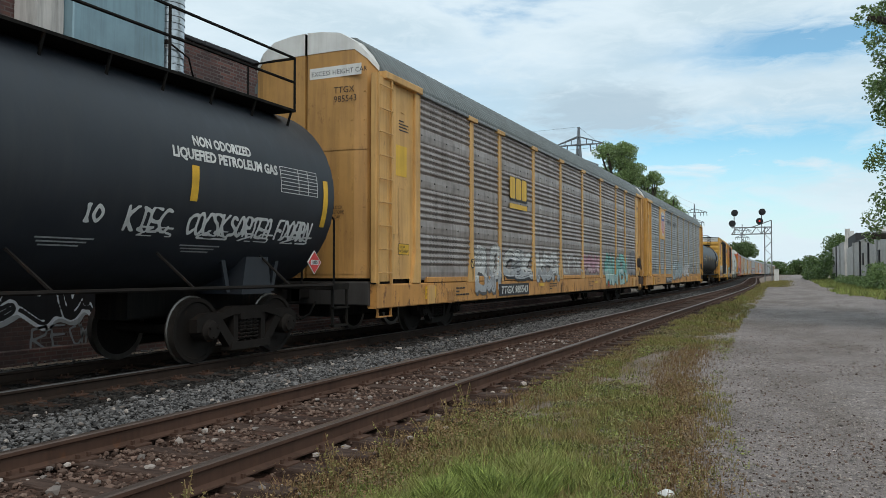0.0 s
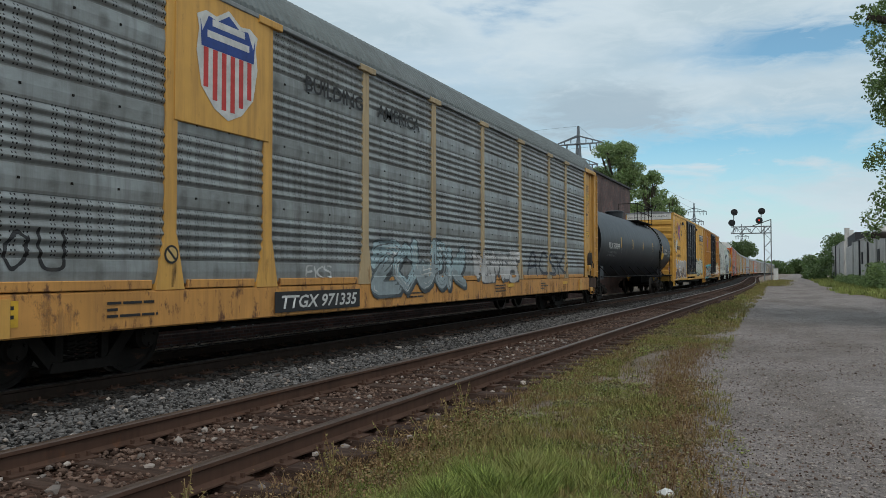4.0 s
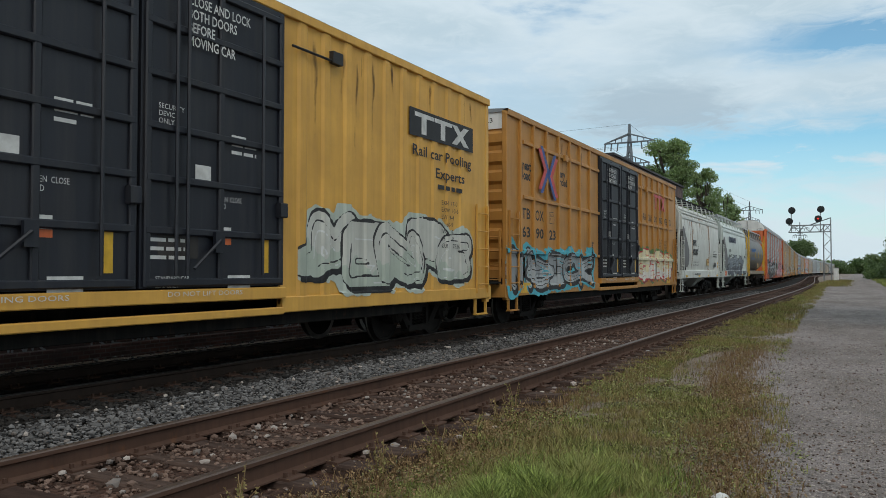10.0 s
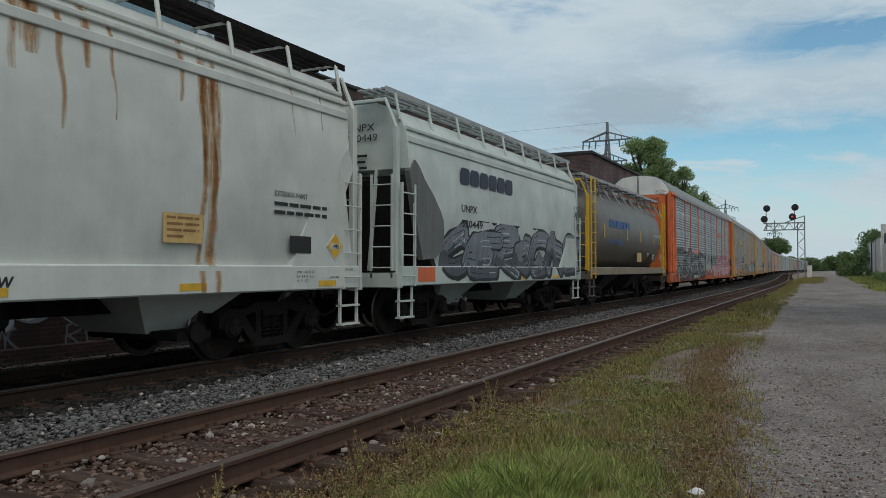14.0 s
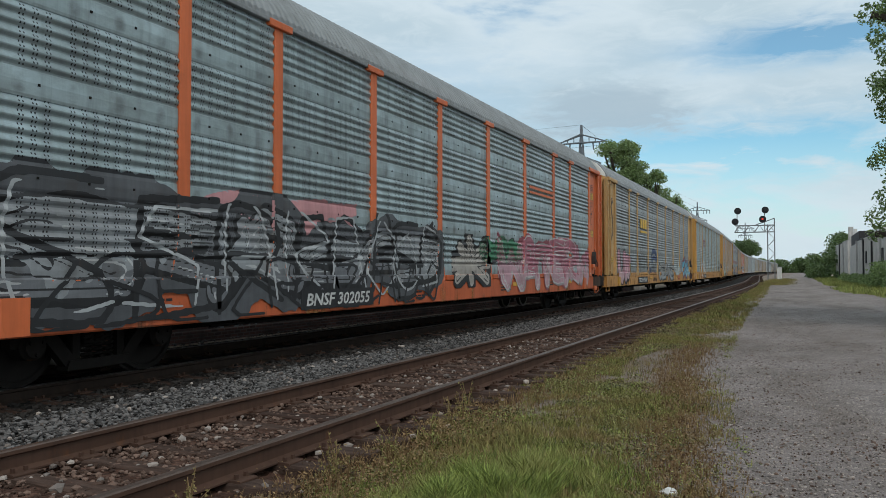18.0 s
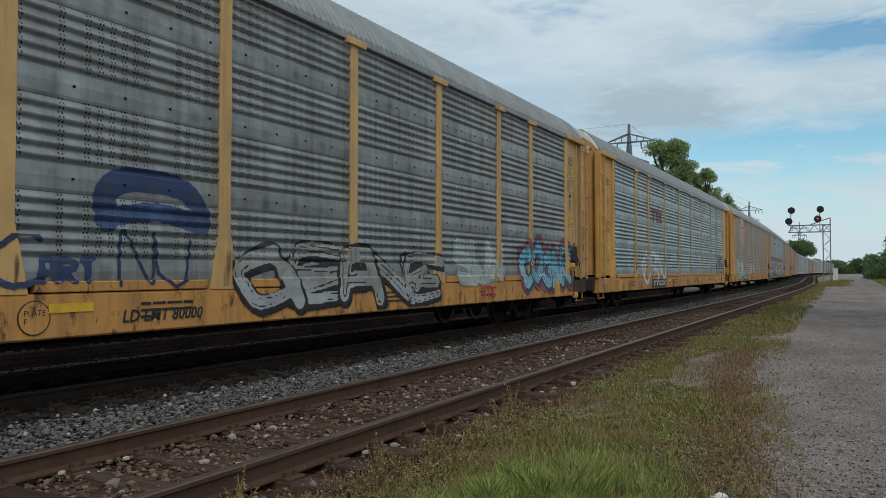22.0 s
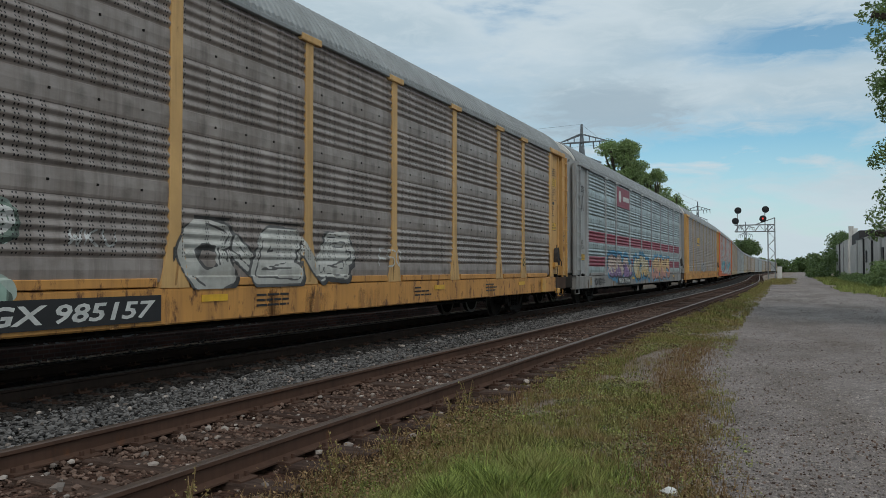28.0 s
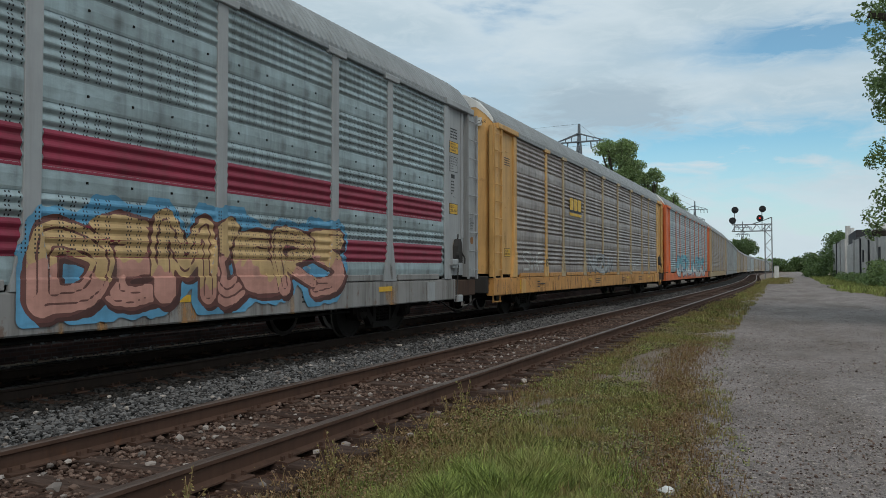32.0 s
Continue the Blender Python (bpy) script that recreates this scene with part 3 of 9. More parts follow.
def line_strip(o0, o1, s0, s1, z, name, material, label, cat, step=4):
    v, f = [], []
    n = 0
    s = s0
    while s <= s1:
        wave = 0.22 * noise.noise(Vector((s * 1.3, o1, 5))) + 0.12 * noise.noise(Vector((s * 4.1, o1, 2))) if s < 60 else 0.0
        for o in (o0, (o0 * 2 + o1) / 3, (o0 + o1 * 2) / 3, o1):
            x, y, a = on_line(s, o + (wave if o == o1 else 0.0))
            edge = o in (o0, o1)
            v.append((x, y, z - (0.10 if edge else 0.0)))
        if n:
            for k in range(3):
                f.append((4 * n - 4 + k, 4 * n - 3 + k, 4 * n + 1 + k, 4 * n + k))
        n += 1
        s += step if s > 60 else 0.25
    ob = new(name, mesh_of(name, v, f, material, True))
    return tagged(ob, label, cat, kind="structure")


line_strip(-11.4, -5.15, -14, 820, 0.055, "ballast_main", M_BALLAST, "crushed-stone ballast bed under the main track, darkened for the trains' shade", "ballast")
line_strip(-9.75, -7.2, -14, 300, 0.059, "oiled_strip", M_UNDERTRAIN, "ballast under the trains, their shade and brake dust put into a near-black colour", "ballast")
line_strip(-5.6, -3.0, -14, 820, 0.040, "ballast_siding", M_DIRTBAL, "rust-stained dirty ballast bed under the near track", "ballast")

# ---------------------------------------------------------------- rolling stock: shared pieces
AX_R = 0.457


def wheelset_mesh():
    if "wheelset" in MESHES:
        return MESHES["wheelset"]
    g = G()
    for s in (-1, 1):
        prof = [(0.68, 0.10), (0.68, 0.40), (0.685, 0.485), (0.705, 0.485), (0.715, 0.462), (0.815, 0.455), (0.818, 0.40),
                (0.79, 0.385), (0.765, 0.20), (0.79, 0.13), (0.83, 0.12), (0.83, 0.02)]
        g.revolve_x([(s * x, r) for x, r in prof], 28)
    g.revolve_x([(-0.95, 0.075), (0.95, 0.075)], 12)
    me = g.mesh("wheelset", True)
    me.materials.append(M_STEEL)
    me.materials.append(M_TREAD)
    for p in me.polygons:
        r = math.hypot(p.center.y, p.center.z)
        if r > 0.43:
            p.material_index = 1
    MESHES["wheelset"] = me
    return me


def side_frame_geo():
    """Cast side frame of a freight bogie, outline in (y, z), two windows and the spring pocket left open."""
    g = G()
    h = [(-1.13, 0.44), (-1.13, 0.62), (-0.95, 0.70), (-0.62, 0.70), (-0.40, 0.78), (0.40, 0.78), (0.62, 0.70), (0.95, 0.70), (1.13, 0.62), (1.13, 0.44)]
    top = h + [(0.92, 0.46), (0.70, 0.58), (0.36, 0.66), (-0.36, 0.66), (-0.70, 0.58), (-0.92, 0.46)]
    g.slab(top, 0.90, 1.04)
    for s in (-1, 1):
        g.slab([(s * 0.78, 0.58), (s * 0.62, 0.62), (s * 0.30, 0.24), (s * 0.34, 0.16), (s * 0.44, 0.18)], 0.905, 1.03)
        g.slab([(s * 0.26, 0.66), (s * 0.36, 0.66), (s * 0.36, 0.24), (s * 0.26, 0.24)], 0.91, 1.02)
    g.slab([(-0.46, 0.15), (0.46, 0.15), (0.42, 0.26), (-0.42, 0.26)], 0.88, 1.06)
    return g


def bearing_geo():
    g = G()
    g.revolve_x([(0.86, 0.155), (1.06, 0.155), (1.075, 0.14), (1.09, 0.13), (1.12, 0.12), (1.13, 0.06), (1.13, 0.005)], 16)
    for i in range(3):
        a = 2.1 * i + 0.5
        g.disc(1.115, 1.15, 0.085 * math.cos(a), 0.085 * math.sin(a), 0.022, 6)
    return g


def spring_geo():
    pts = []
    for i in range(0, 6 * 8 + 1):
        a = 2 * math.pi * i / 8
        pts.append((0.97 + 0.062 * math.cos(a), 0.062 * math.sin(a), 0.26 + 0.32 * i / 48))
    return G().tube(pts, 0.017, 4)


WHEELSETS = []


def bogie(car, y, near=True, spin=True, mat=None):
    mat = mat or M_STEEL
    at = Matrix.Translation((0, y, 0))
    bo = part("bogie", G().bev(-1.0, 1.0, -0.2, 0.2, 0.42, 0.72, 0.03, axis=0), mat, car, key="bolster", at=at)
    flip = Matrix.Rotation(math.pi, 4, "Z")
    for m in (Matrix.Identity(4), flip):
        part("side_frame", side_frame_geo() if "sframe" not in MESHES else None, mat, bo, key="sframe", at=m)
        for dy in (-0.15, 0.0, 0.15):
            part("spring", spring_geo() if "spring" not in MESHES else None, mat, bo, key="spring", at=m @ Matrix.Translation((0, dy, 0)))
        part("bolster_end", G().box(0.86, 1.05, -0.24, 0.24, 0.58, 0.68), mat, bo, key="bolend", at=m)
        for dy in (-0.89, 0.89):
            part("bearing_cap", bearing_geo() if "bear" not in MESHES else None, mat, bo, key="bear",
                 at=m @ Matrix.Translation((0, dy, AX_R)), smooth=True)
    for dy in (-0.89, 0.89):
        w = new("wheelset", wheelset_mesh())
        w.parent = bo
        w.matrix_basis = Matrix.Translation((0, dy, AX_R))
        if spin:
            WHEELSETS.append((w, dy))
    return bo


def coupler(car, y, s):
    g = G().bev(-0.09, 0.09, min(y, y + s * 0.55), max(y, y + s * 0.55), 0.78, 0.96, 0.02)
    g.box(-0.16, 0.16, min(y + s * 0.40, y + s * 0.66), max(y + s * 0.40, y + s * 0.66), 0.74, 1.0)
    part("coupler", g, M_STEEL, car)
    h = [(0.25, y + s * 0.02, 0.72), (0.27, y + s * 0.25, 0.50), (0.25, y + s * 0.5, 0.42), (0.1, y + s * 0.62, 0.5)]
    part("air_hose", G().tube(h, 0.022, 6), M_UNDER, car)


def ladder(car, x, y0, y1, z0, z1, n, mat, r=0.014, name="ladder", side_w=0.05):
    """Ladder on a side face (in the y-z plane): two stiles, each rung a piece."""
    lad = part(name, G().box(x - 0.012, x + 0.03, y0 - side_w / 2, y0 + side_w / 2, z0, z1), mat, car)
    part("stile", G().box(x - 0.012, x + 0.03, y1 - side_w / 2, y1 + side_w / 2, z0, z1), mat, lad)
    w = round(y1 - y0, 3)
    for i in range(n):
        z = z0 + (z1 - z0) * (i + 0.5) / n
        g = None if ("rung", w, r) in MESHES else G().tube([(0.01, 0, 0), (0.05, 0.02, 0), (0.05, w - 0.02, 0), (0.01, w, 0)], r, 5)
        part("rung", g, mat, lad, key=("rung", w, r), at=Matrix.Translation((x, y0, z)))


def end_ladder(car, y, x0, x1, z0, z1, n, mat, r=0.014, name="end_ladder"):
    lad = part(name, G().box(x0 - 0.02, x0 + 0.02, y - 0.02, y + 0.02, z0, z1), mat, car)
    part("stile", G().box(x1 - 0.02, x1 + 0.02, y - 0.02, y + 0.02, z0, z1), mat, lad)
    for i in range(n):
        z = z0 + (z1 - z0) * (i + 0.5) / n
        part("rung", G().tube([(x0, y, z), (x1, y, z)], r, 5), mat, lad)


def text_mesh(body, size, align="LEFT", bold=0.0, shear=0.0, spacing=1.0, line=1.0):
    """Flat lettering in the y-z plane, facing +x, origin at its left foot."""
    cu = bpy.data.curves.new("lettering", "FONT")
    cu.body, cu.size, cu.align_x, cu.offset, cu.shear = body, size, align, bold, shear
    cu.space_character, cu.space_line = spacing, line
    cu.resolution_u = 2
    ob = bpy.data.objects.new("lettering", cu)
    scene.collection.objects.link(ob)
    me = bpy.data.meshes.new_from_object(ob.evaluated_get(bpy.context.evaluated_depsgraph_get()))
    bpy.data.objects.remove(ob)
    bpy.data.curves.remove(cu)
    return me


def lettering(car, body, x, y, z, size, mat, name="lettering", align="LEFT", bold=0.0, shear=0.0, spacing=1.0, line=1.0, end=False, width=None):
    """end=False: on the near side face, reading along +y; end=True: on the leading end, reading along +x."""
    me = text_mesh(body, size, align, bold, shear, spacing, line)
    co = np.array([v.co[:] for v in me.vertices]) if len(me.vertices) else np.zeros((0, 3))
    if width and len(co):
        k = width / max(1e-6, co[:, 0].max() - co[:, 0].min())
    else:
        k = 1.0
    for v in me.vertices:
        p, q = v.co.x * k, v.co.y
        v.co = (p, 0, q) if end else (0, p, q)
    me.materials.append(mat)
    ob = new(name, me)
    ob.parent = car
    ob.matrix_basis = Matrix.Translation((x, y, z))
    return ob


def bars(car, x, y, z, w, h, n, mat, name="stencil", seed=0, end=False):
    """Lines of print too small to read: plain bars."""
    g = G()
    rg = random.Random(seed + 17 * n)
    lh = h / n
    for i in range(n):
        p = 0.0
        zz = z - lh * i
        while p < w:
            q = min(w, p + rg.uniform(0.25, 0.6) * min(w, 0.5))
            if end:
                g.box(x + p, x + q, y - 0.002, y, zz - lh * 0.42, zz)
            else:
                g.box(x, x + 0.002, y + p, y + q, zz - lh * 0.42, zz)
            p = q + lh * 0.35
            if rg.random() < 0.15:
                break
    part(name, g, mat, car, kind="stuff")


def plate(car, x, y0, y1, z0, z1, mat, name="panel_mark", t=0.004):
    return part(name, G().box(x, x + t, y0, y1, z0, z1), mat, car)

# ---------------------------------------------------------------- enclosed car carriers
RACK_L = 26.75
POSTS = (-8.75, -6.85, -4.05, -1.22, 1.58, 4.38, 7.15, 9.05)
PZ0, PZ1 = 1.12, 4.90
ROWH = (PZ1 - PZ0) / 4


def panel_profile():
    """(x, z) of the punched side sheets: a flat band and five rounded ridges in each of four rows."""
    pr = []
    for r in range(4):
        z = PZ0 + r * ROWH
        pr += [(1.466, z), (1.474, z + 0.03), (1.482, z + 0.15), (1.474, z + 0.27)]
        k = (ROWH - 0.295) / 5
        for i in range(5):
            a = z + 0.285 + i * k
            pr += [(1.475 - 0.016 * math.cos(2 * math.pi * q / 8), a + k * q / 8) for q in range(8)]
        pr += [(1.459, z + ROWH - 0.010), (1.468, z + ROWH - 0.001)]
    return pr


PROFILE = panel_profile()


def panel_x(z):
    return float(np.interp(z, [p[1] for p in PROFILE], [p[0] for p in PROFILE]))


def panel_geo(y0, y1):
    out = PROFILE
    inn = [(1.40, z) for x, z in out[::-1]]
    return G().prism(out + inn, y0, y1)


def post_geo(y, w=0.2):
    g = G()
    g.bev(1.44, 1.501, y - w / 2, y + w / 2, 1.70, PZ1 + 0.02, 0.006, axis=2)
    g.slab([(y - w / 2, 1.72), (y + w / 2, 1.72), (y + 0.24, 1.05), (y - 0.24, 1.05)], 1.44, 1.506)
    g.bev(1.44, 1.545, y - 0.27, y + 0.27, PZ1 - 0.06, PZ1 + 0.05, 0.01)
    return g


def roof_ring(y, grow=0.0):
    pr = [(1.50, 4.90), (1.50, 5.02), (1.40, 5.20), (1.16, 5.52), (0.86, 5.74), (0.5, 5.80), (0, 5.82)]
    full = [(x + grow, z + grow) for x, z in pr] + [(-x - grow, z + grow) for x, z in pr[-2::-1]]
    return [(x, y, z) for x, z in full]


def rack_roof():
    g = G()
    rings = []
    y = -RACK_L / 2 + 0.35
    while y < RACK_L / 2 - 0.35:
        rings += [roof_ring(y, 0.0), roof_ring(y + 0.03, 0.014), roof_ring(y + 0.09, 0.014), roof_ring(y + 0.12, 0.0)]
        y += 0.15
    return g.loft(rings)


def rack_end(s, side, bands=False):
    """One leaf of the bulged end doors, outline in x-z, curved in plan; or its two stiffening bands."""
    g = G()
    L2 = RACK_L / 2
    if True:
        cols = []
        for u in (0.03, 0.35, 0.75, 1.05, 1.26, 1.38):
            top = float(np.interp(u, (0, 0.5, 0.86, 1.16, 1.40), (5.83, 5.80, 5.72, 5.48, 5.12)))
            yb = L2 - float(np.interp(u, (0, 0.75, 1.05, 1.26, 1.38), (0.0, 0.0, 0.04, 0.14, 0.34)))
            cols.append((side * u, yb, top))
        ring_f = [[(x, s * y, 1.16), (x, s * y, top), (x, s * (y - 0.10), top), (x, s * (y - 0.10), 1.16)] for x, y, top in cols]
        if not bands:
            return g.loft(ring_f)
        for z in (bands,):
            g.loft([[(x, s * (y + 0.012), z), (x, s * (y + 0.012), z + 0.05), (x, s * (y - 0.02), z + 0.05), (x, s * (y - 0.02), z)] for x, y, top in cols])
    return g


def rack_cap(s, h=0.42):
    """White weathered cap strip over the end doors."""
    g = G()
    L2 = RACK_L / 2
    for side in (-1, 1):
        cols = []
        for u in (0.03, 0.35, 0.75, 1.05, 1.26, 1.39):
            top = float(np.interp(u, (0, 0.5, 0.86, 1.16, 1.40), (5.83, 5.80, 5.72, 5.48, 5.12)))
            yb = L2 - float(np.interp(u, (0, 0.75, 1.05, 1.26, 1.38), (0.0, 0.0, 0.04, 0.14, 0.34)))
            cols.append((side * (u + 0.012 * (u > 1.2)), yb + 0.010, top + 0.012))
        g.loft([[(x, s * y, min(5.84 - h, top - 0.10)), (x, s * y, top), (x, s * (y - 0.5), top + 0.02), (x, s * (y - 0.09), min(5.84 - h, top - 0.10))] for x, y, top in cols])
    return g


def rack_end_bay(s):
    """Framing at the rack's corner: corner post, head beam with its hood, door post and inset door."""
    g = G()
    L2 = RACK_L / 2
    a, b = L2 - 0.04, L2 - 1.88

    def bar(x0, x1, y0, y1, z0, z1):
        g.bev(x0, x1, min(s * y0, s * y1), max(s * y0, s * y1), z0, z1, 0.012, axis=2)
    bar(1.40, 1.512, a - 0.07, a, 1.08, 4.94)
    bar(1.42, 1.505, b, b + 0.22, 1.08, 4.94)
    g.bev(1.38, 1.56, min(s * b, s * (a - 0.3)), max(s * b, s * (a - 0.3)), 4.90, 5.04, 0.015)
    g.slab([(s * b, 1.06), (s * (b + 0.36), 1.06), (s * (b + 0.22), 1.75), (s * b, 1.75)], 1.43, 1.515)
    return g


def rack_end_door(s):
    """Inset corner door."""
    g = G()
    L2 = RACK_L / 2
    a, b = L2 - 0.75, L2 - 1.66
    y0, y1 = min(s * a, s * b), max(s * a, s * b)
    g.box(1.36, 1.44, y0, y1, 1.14, 4.90)
    # folded stiffener beside the ladder, cut back at the foot
    e0, e1 = sorted((s * (a - 0.02), s * (a - 0.13)))
    g.bev(1.43, 1.475, e0, e1, 2.0, 4.88, 0.012, axis=2)
    for z in (1.55, 2.9, 4.4):
        g.box(1.44, 1.452, (y0 + y1) / 2 - 0.07, (y0 + y1) / 2 + 0.07, z, z + 0.02)
    return g


def rack_ladder_plate(s):
    g = G()
    L2 = RACK_L / 2
    a2, b2 = L2 - 0.10, L2 - 0.62
    g.bev(1.36, 1.497, min(s * a2, s * b2), max(s * a2, s * b2), 1.10, 4.92, 0.01, axis=2)
    for y in (a2 - 0.10, a2 - 0.40):
        g.bev(1.49, 1.506, min(s * y, s * (y - 0.06)), max(s * y, s * (y - 0.06)), 1.12, 4.90, 0.006, axis=2)
    return g


RACKS = []


def autorack(label, panel_mat, trim, sill, detail=True, group="cars of the freight train", cap=True, doors=None, faded=None, faded_from=2, cap_h=0.42, roof=None):
    """Enclosed car carrier, leading end at -y."""
    doors = doors or trim
    car = thing("autorack_car", label, "freight car", group)
    L2 = RACK_L / 2
    part("side_sill", G().bev(1.30, 1.50, -L2 + 0.1, L2 - 1.30, 0.60, 1.05, 0.02), sill, car, key="rsill")
    part("sill_end", G().bev(1.28, 1.49, L2 - 1.295, L2 - 0.12, 0.66, 1.03, 0.02), M_RUSTY, car, "sill end browned by rust and brake dust", key="rsille")
    part("side_sill", G().bev(-1.5, -1.3, -L2 + 0.1, L2 - 0.1, 0.60, 1.05, 0.02), sill, car, key="rsill2")
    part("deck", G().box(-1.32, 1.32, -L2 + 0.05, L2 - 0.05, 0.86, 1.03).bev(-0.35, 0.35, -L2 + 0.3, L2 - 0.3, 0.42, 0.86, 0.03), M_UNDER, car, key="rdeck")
    part("roof", None if "rroof" in MESHES else rack_roof(), roof or M_ROOF, car, key="rroof")
    part("far_side", G().box(-1.48, -1.42, -L2 + 0.4, L2 - 0.4, 1.05, 4.95), panel_mat, car, key="rfar")
    part("eave_rail", G().bev(1.44, 1.535, -L2 + 1.68, L2 - 1.68, PZ1 - 0.01, PZ1 + 0.06, 0.01), M_ROOF, car, key="reave")
    ys = [-L2 + 1.88] + [p for p in POSTS] + [L2 - 1.88]
    for i in range(len(ys) - 1):
        part("side_panel", None if ("rpan", i) in MESHES else panel_geo(ys[i] - 0.02, ys[i + 1] + 0.02), panel_mat, car, key=("rpan", i))
        if detail:
            part("kick_plate", G().bev(1.44, 1.51, ys[i] + 0.3, ys[i + 1] - 0.3, 1.06, 1.17, 0.01), sill, car, key=("rkick", i))
    for i, p in enumerate(POSTS):
        part("side_post", None if ("rpost", i) in MESHES else post_geo(p), faded if faded is not None and i >= faded_from else trim, car, key=("rpost", i))
    for s in (-1, 1):
        for side in (-1, 1):
            leaf = part("end_door", None if ("rend", s, side) in MESHES else rack_end(s, side), doors, car, key=("rend", s, side))
            if detail:
                for z in (1.24, 3.55):
                    part("door_band", None if ("rband", s, side, z) in MESHES else rack_end(s, side, z), doors, leaf, key=("rband", s, side, z))
        if detail and s < 0:
            if "rrivet" not in MESHES:
                g = G()
                for u, yb in ((0.10, 0.0), (0.40, 0.0), (0.72, 0.0), (1.0, 0.035), (1.22, 0.12)):
                    for z in np.arange(1.4, 4.8, 0.27):
                        g.box(u - 0.012, u + 0.012, -L2 + yb - 0.010, -L2 + yb + 0.02, z - 0.012, z + 0.012)
                part("door_rivets", g, doors, car, key="rrivet", kind="stuff")
            else:
                part("door_rivets", None, doors, car, key="rrivet", kind="stuff")
        part("end_cap", None if ("rcap", s, cap_h) in MESHES else rack_cap(s, cap_h), M_WHITE if cap else M_LTGREY, car, key=("rcap", s, cap_h))
        part("corner_frame", None if ("rbay", s) in MESHES else rack_end_bay(s), trim, car, key=("rbay", s))
        # added black backing sheet that stands for the shade between door and ladder plate
        part("corner_gap", G().box(1.26, 1.34, min(s * (L2 - 0.4), s * (L2 - 1.6)), max(s * (L2 - 0.4), s * (L2 - 1.6)), 1.06, 4.9), M_UNDER, car, key=("rgap", s))
        part("corner_door", None if ("rcd", s) in MESHES else rack_end_door(s), trim, car, key=("rcd", s))
        part("ladder_plate", None if ("rlp", s) in MESHES else rack_ladder_plate(s), trim, car, key=("rlp", s))
        part("end_sill", G().bev(-1.36, 1.36, min(s * (L2 - 0.25), s * (L2 - 0.02)), max(s * (L2 - 0.25), s * (L2 - 0.02)), 0.66, 1.10, 0.02, axis=0), M_DUST_SHADE, car, key=("rends", s))
        if detail:
            y = s * (L2 - 0.10)
            y2 = s * (L2 - 0.61)
            ladder(car, 1.515, min(y, y2), max(y, y2), 1.05, 4.95, 9, trim)
            g = G()
            for yy in (s * (L2 - 0.25), s * (L2 - 0.75)):
                g.box(1.41, 1.445, yy - 0.015, yy + 0.015, 0.44, 0.66)
            g.box(1.40, 1.46, min(s * (L2 - 0.25), s * (L2 - 0.75)) - 0.02, max(s * (L2 - 0.25), s * (L2 - 0.75)) + 0.02, 0.43, 0.455)
            part("step", g, sill, car)
            coupler(car, s * L2, s)
    for s in (-1, 1):
        bogie(car, s * 9.6, spin=detail)
    if detail:
        g = G()
        g.tube([(1.25, -8.0, 0.52), (1.25, 8.0, 0.52)], 0.02, 5)
        for y in np.arange(-7.5, 8, 2.5):
            g.box(1.235, 1.265, y - 0.03, y + 0.03, 0.50, 0.64)
        part("brake_rod", g, M_UNDER, car)
        for y in np.arange(-11.0, 11.1, 2.2):
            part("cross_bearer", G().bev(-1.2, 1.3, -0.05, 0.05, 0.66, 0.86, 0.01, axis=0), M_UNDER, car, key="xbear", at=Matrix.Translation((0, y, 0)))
    return car

# ---------------------------------------------------------------- tank cars


def tank_shell(L, R, zc, k=40):
    rings = []
    hd = 0.62
    for i in range(9):
        a = math.pi / 2 * i / 8
        rings.append((-L / 2 + hd * (1 - math.sin(a)), R * max(0.02, math.cos(math.pi / 2 - a)) if i else 0.02))
    fl = [-L / 2 + hd + (L - 2 * hd) * t for t in (0.2, 0.4, 0.6, 0.8)]
    rings += [(y, R) for y in fl]
    for i in range(9):
        a = math.pi / 2 * (8 - i) / 8
        rings.append((L / 2 - hd * (1 - math.sin(a)), R * math.sin(a) if i < 8 else 0.02))
    return G().loft([[(r * math.cos(t), y, zc + r * math.sin(t)) for t in (2 * math.pi * j / k for j in range(k))] for y, r in rings])


def on_shell(R, zc, a):
    """Point and height on the near side of a shell, a in degrees above the waist."""
    return R * math.cos(radians(a)), zc + R * math.sin(radians(a))


def shell_patch(R, zc, y0, y1, a0, a1, grow=0.004, n=6):
    rows = []
    for i in range(n + 1):
        a = radians(a0 + (a1 - a0) * i / n)
        rows.append([((R + grow) * math.cos(a), y, zc + (R + grow) * math.sin(a)) for y in (y0, y1)])
    return G().loft(rows, cap=False, close=False)


def wrap_text(car, body, R, zc, y, a_deg, size, mat, bold=0.0, shear=0.0, line=1.0, width=None, name="lettering"):
    me = text_mesh(body, size, "LEFT", bold, shear, 1.0, line)
    co = np.array([v.co[:] for v in me.vertices])
    k = width / (co[:, 0].max() - co[:, 0].min()) if width else 1.0
    for v in me.vertices:
        p, q = v.co.x * k, v.co.y
        a = radians(a_deg) + q / R
        v.co = ((R + 0.005) * math.cos(a), y + p, zc + (R + 0.005) * math.sin(a))
    me.materials.append(mat)
    ob = new(name, me)
    ob.parent = car
    return ob


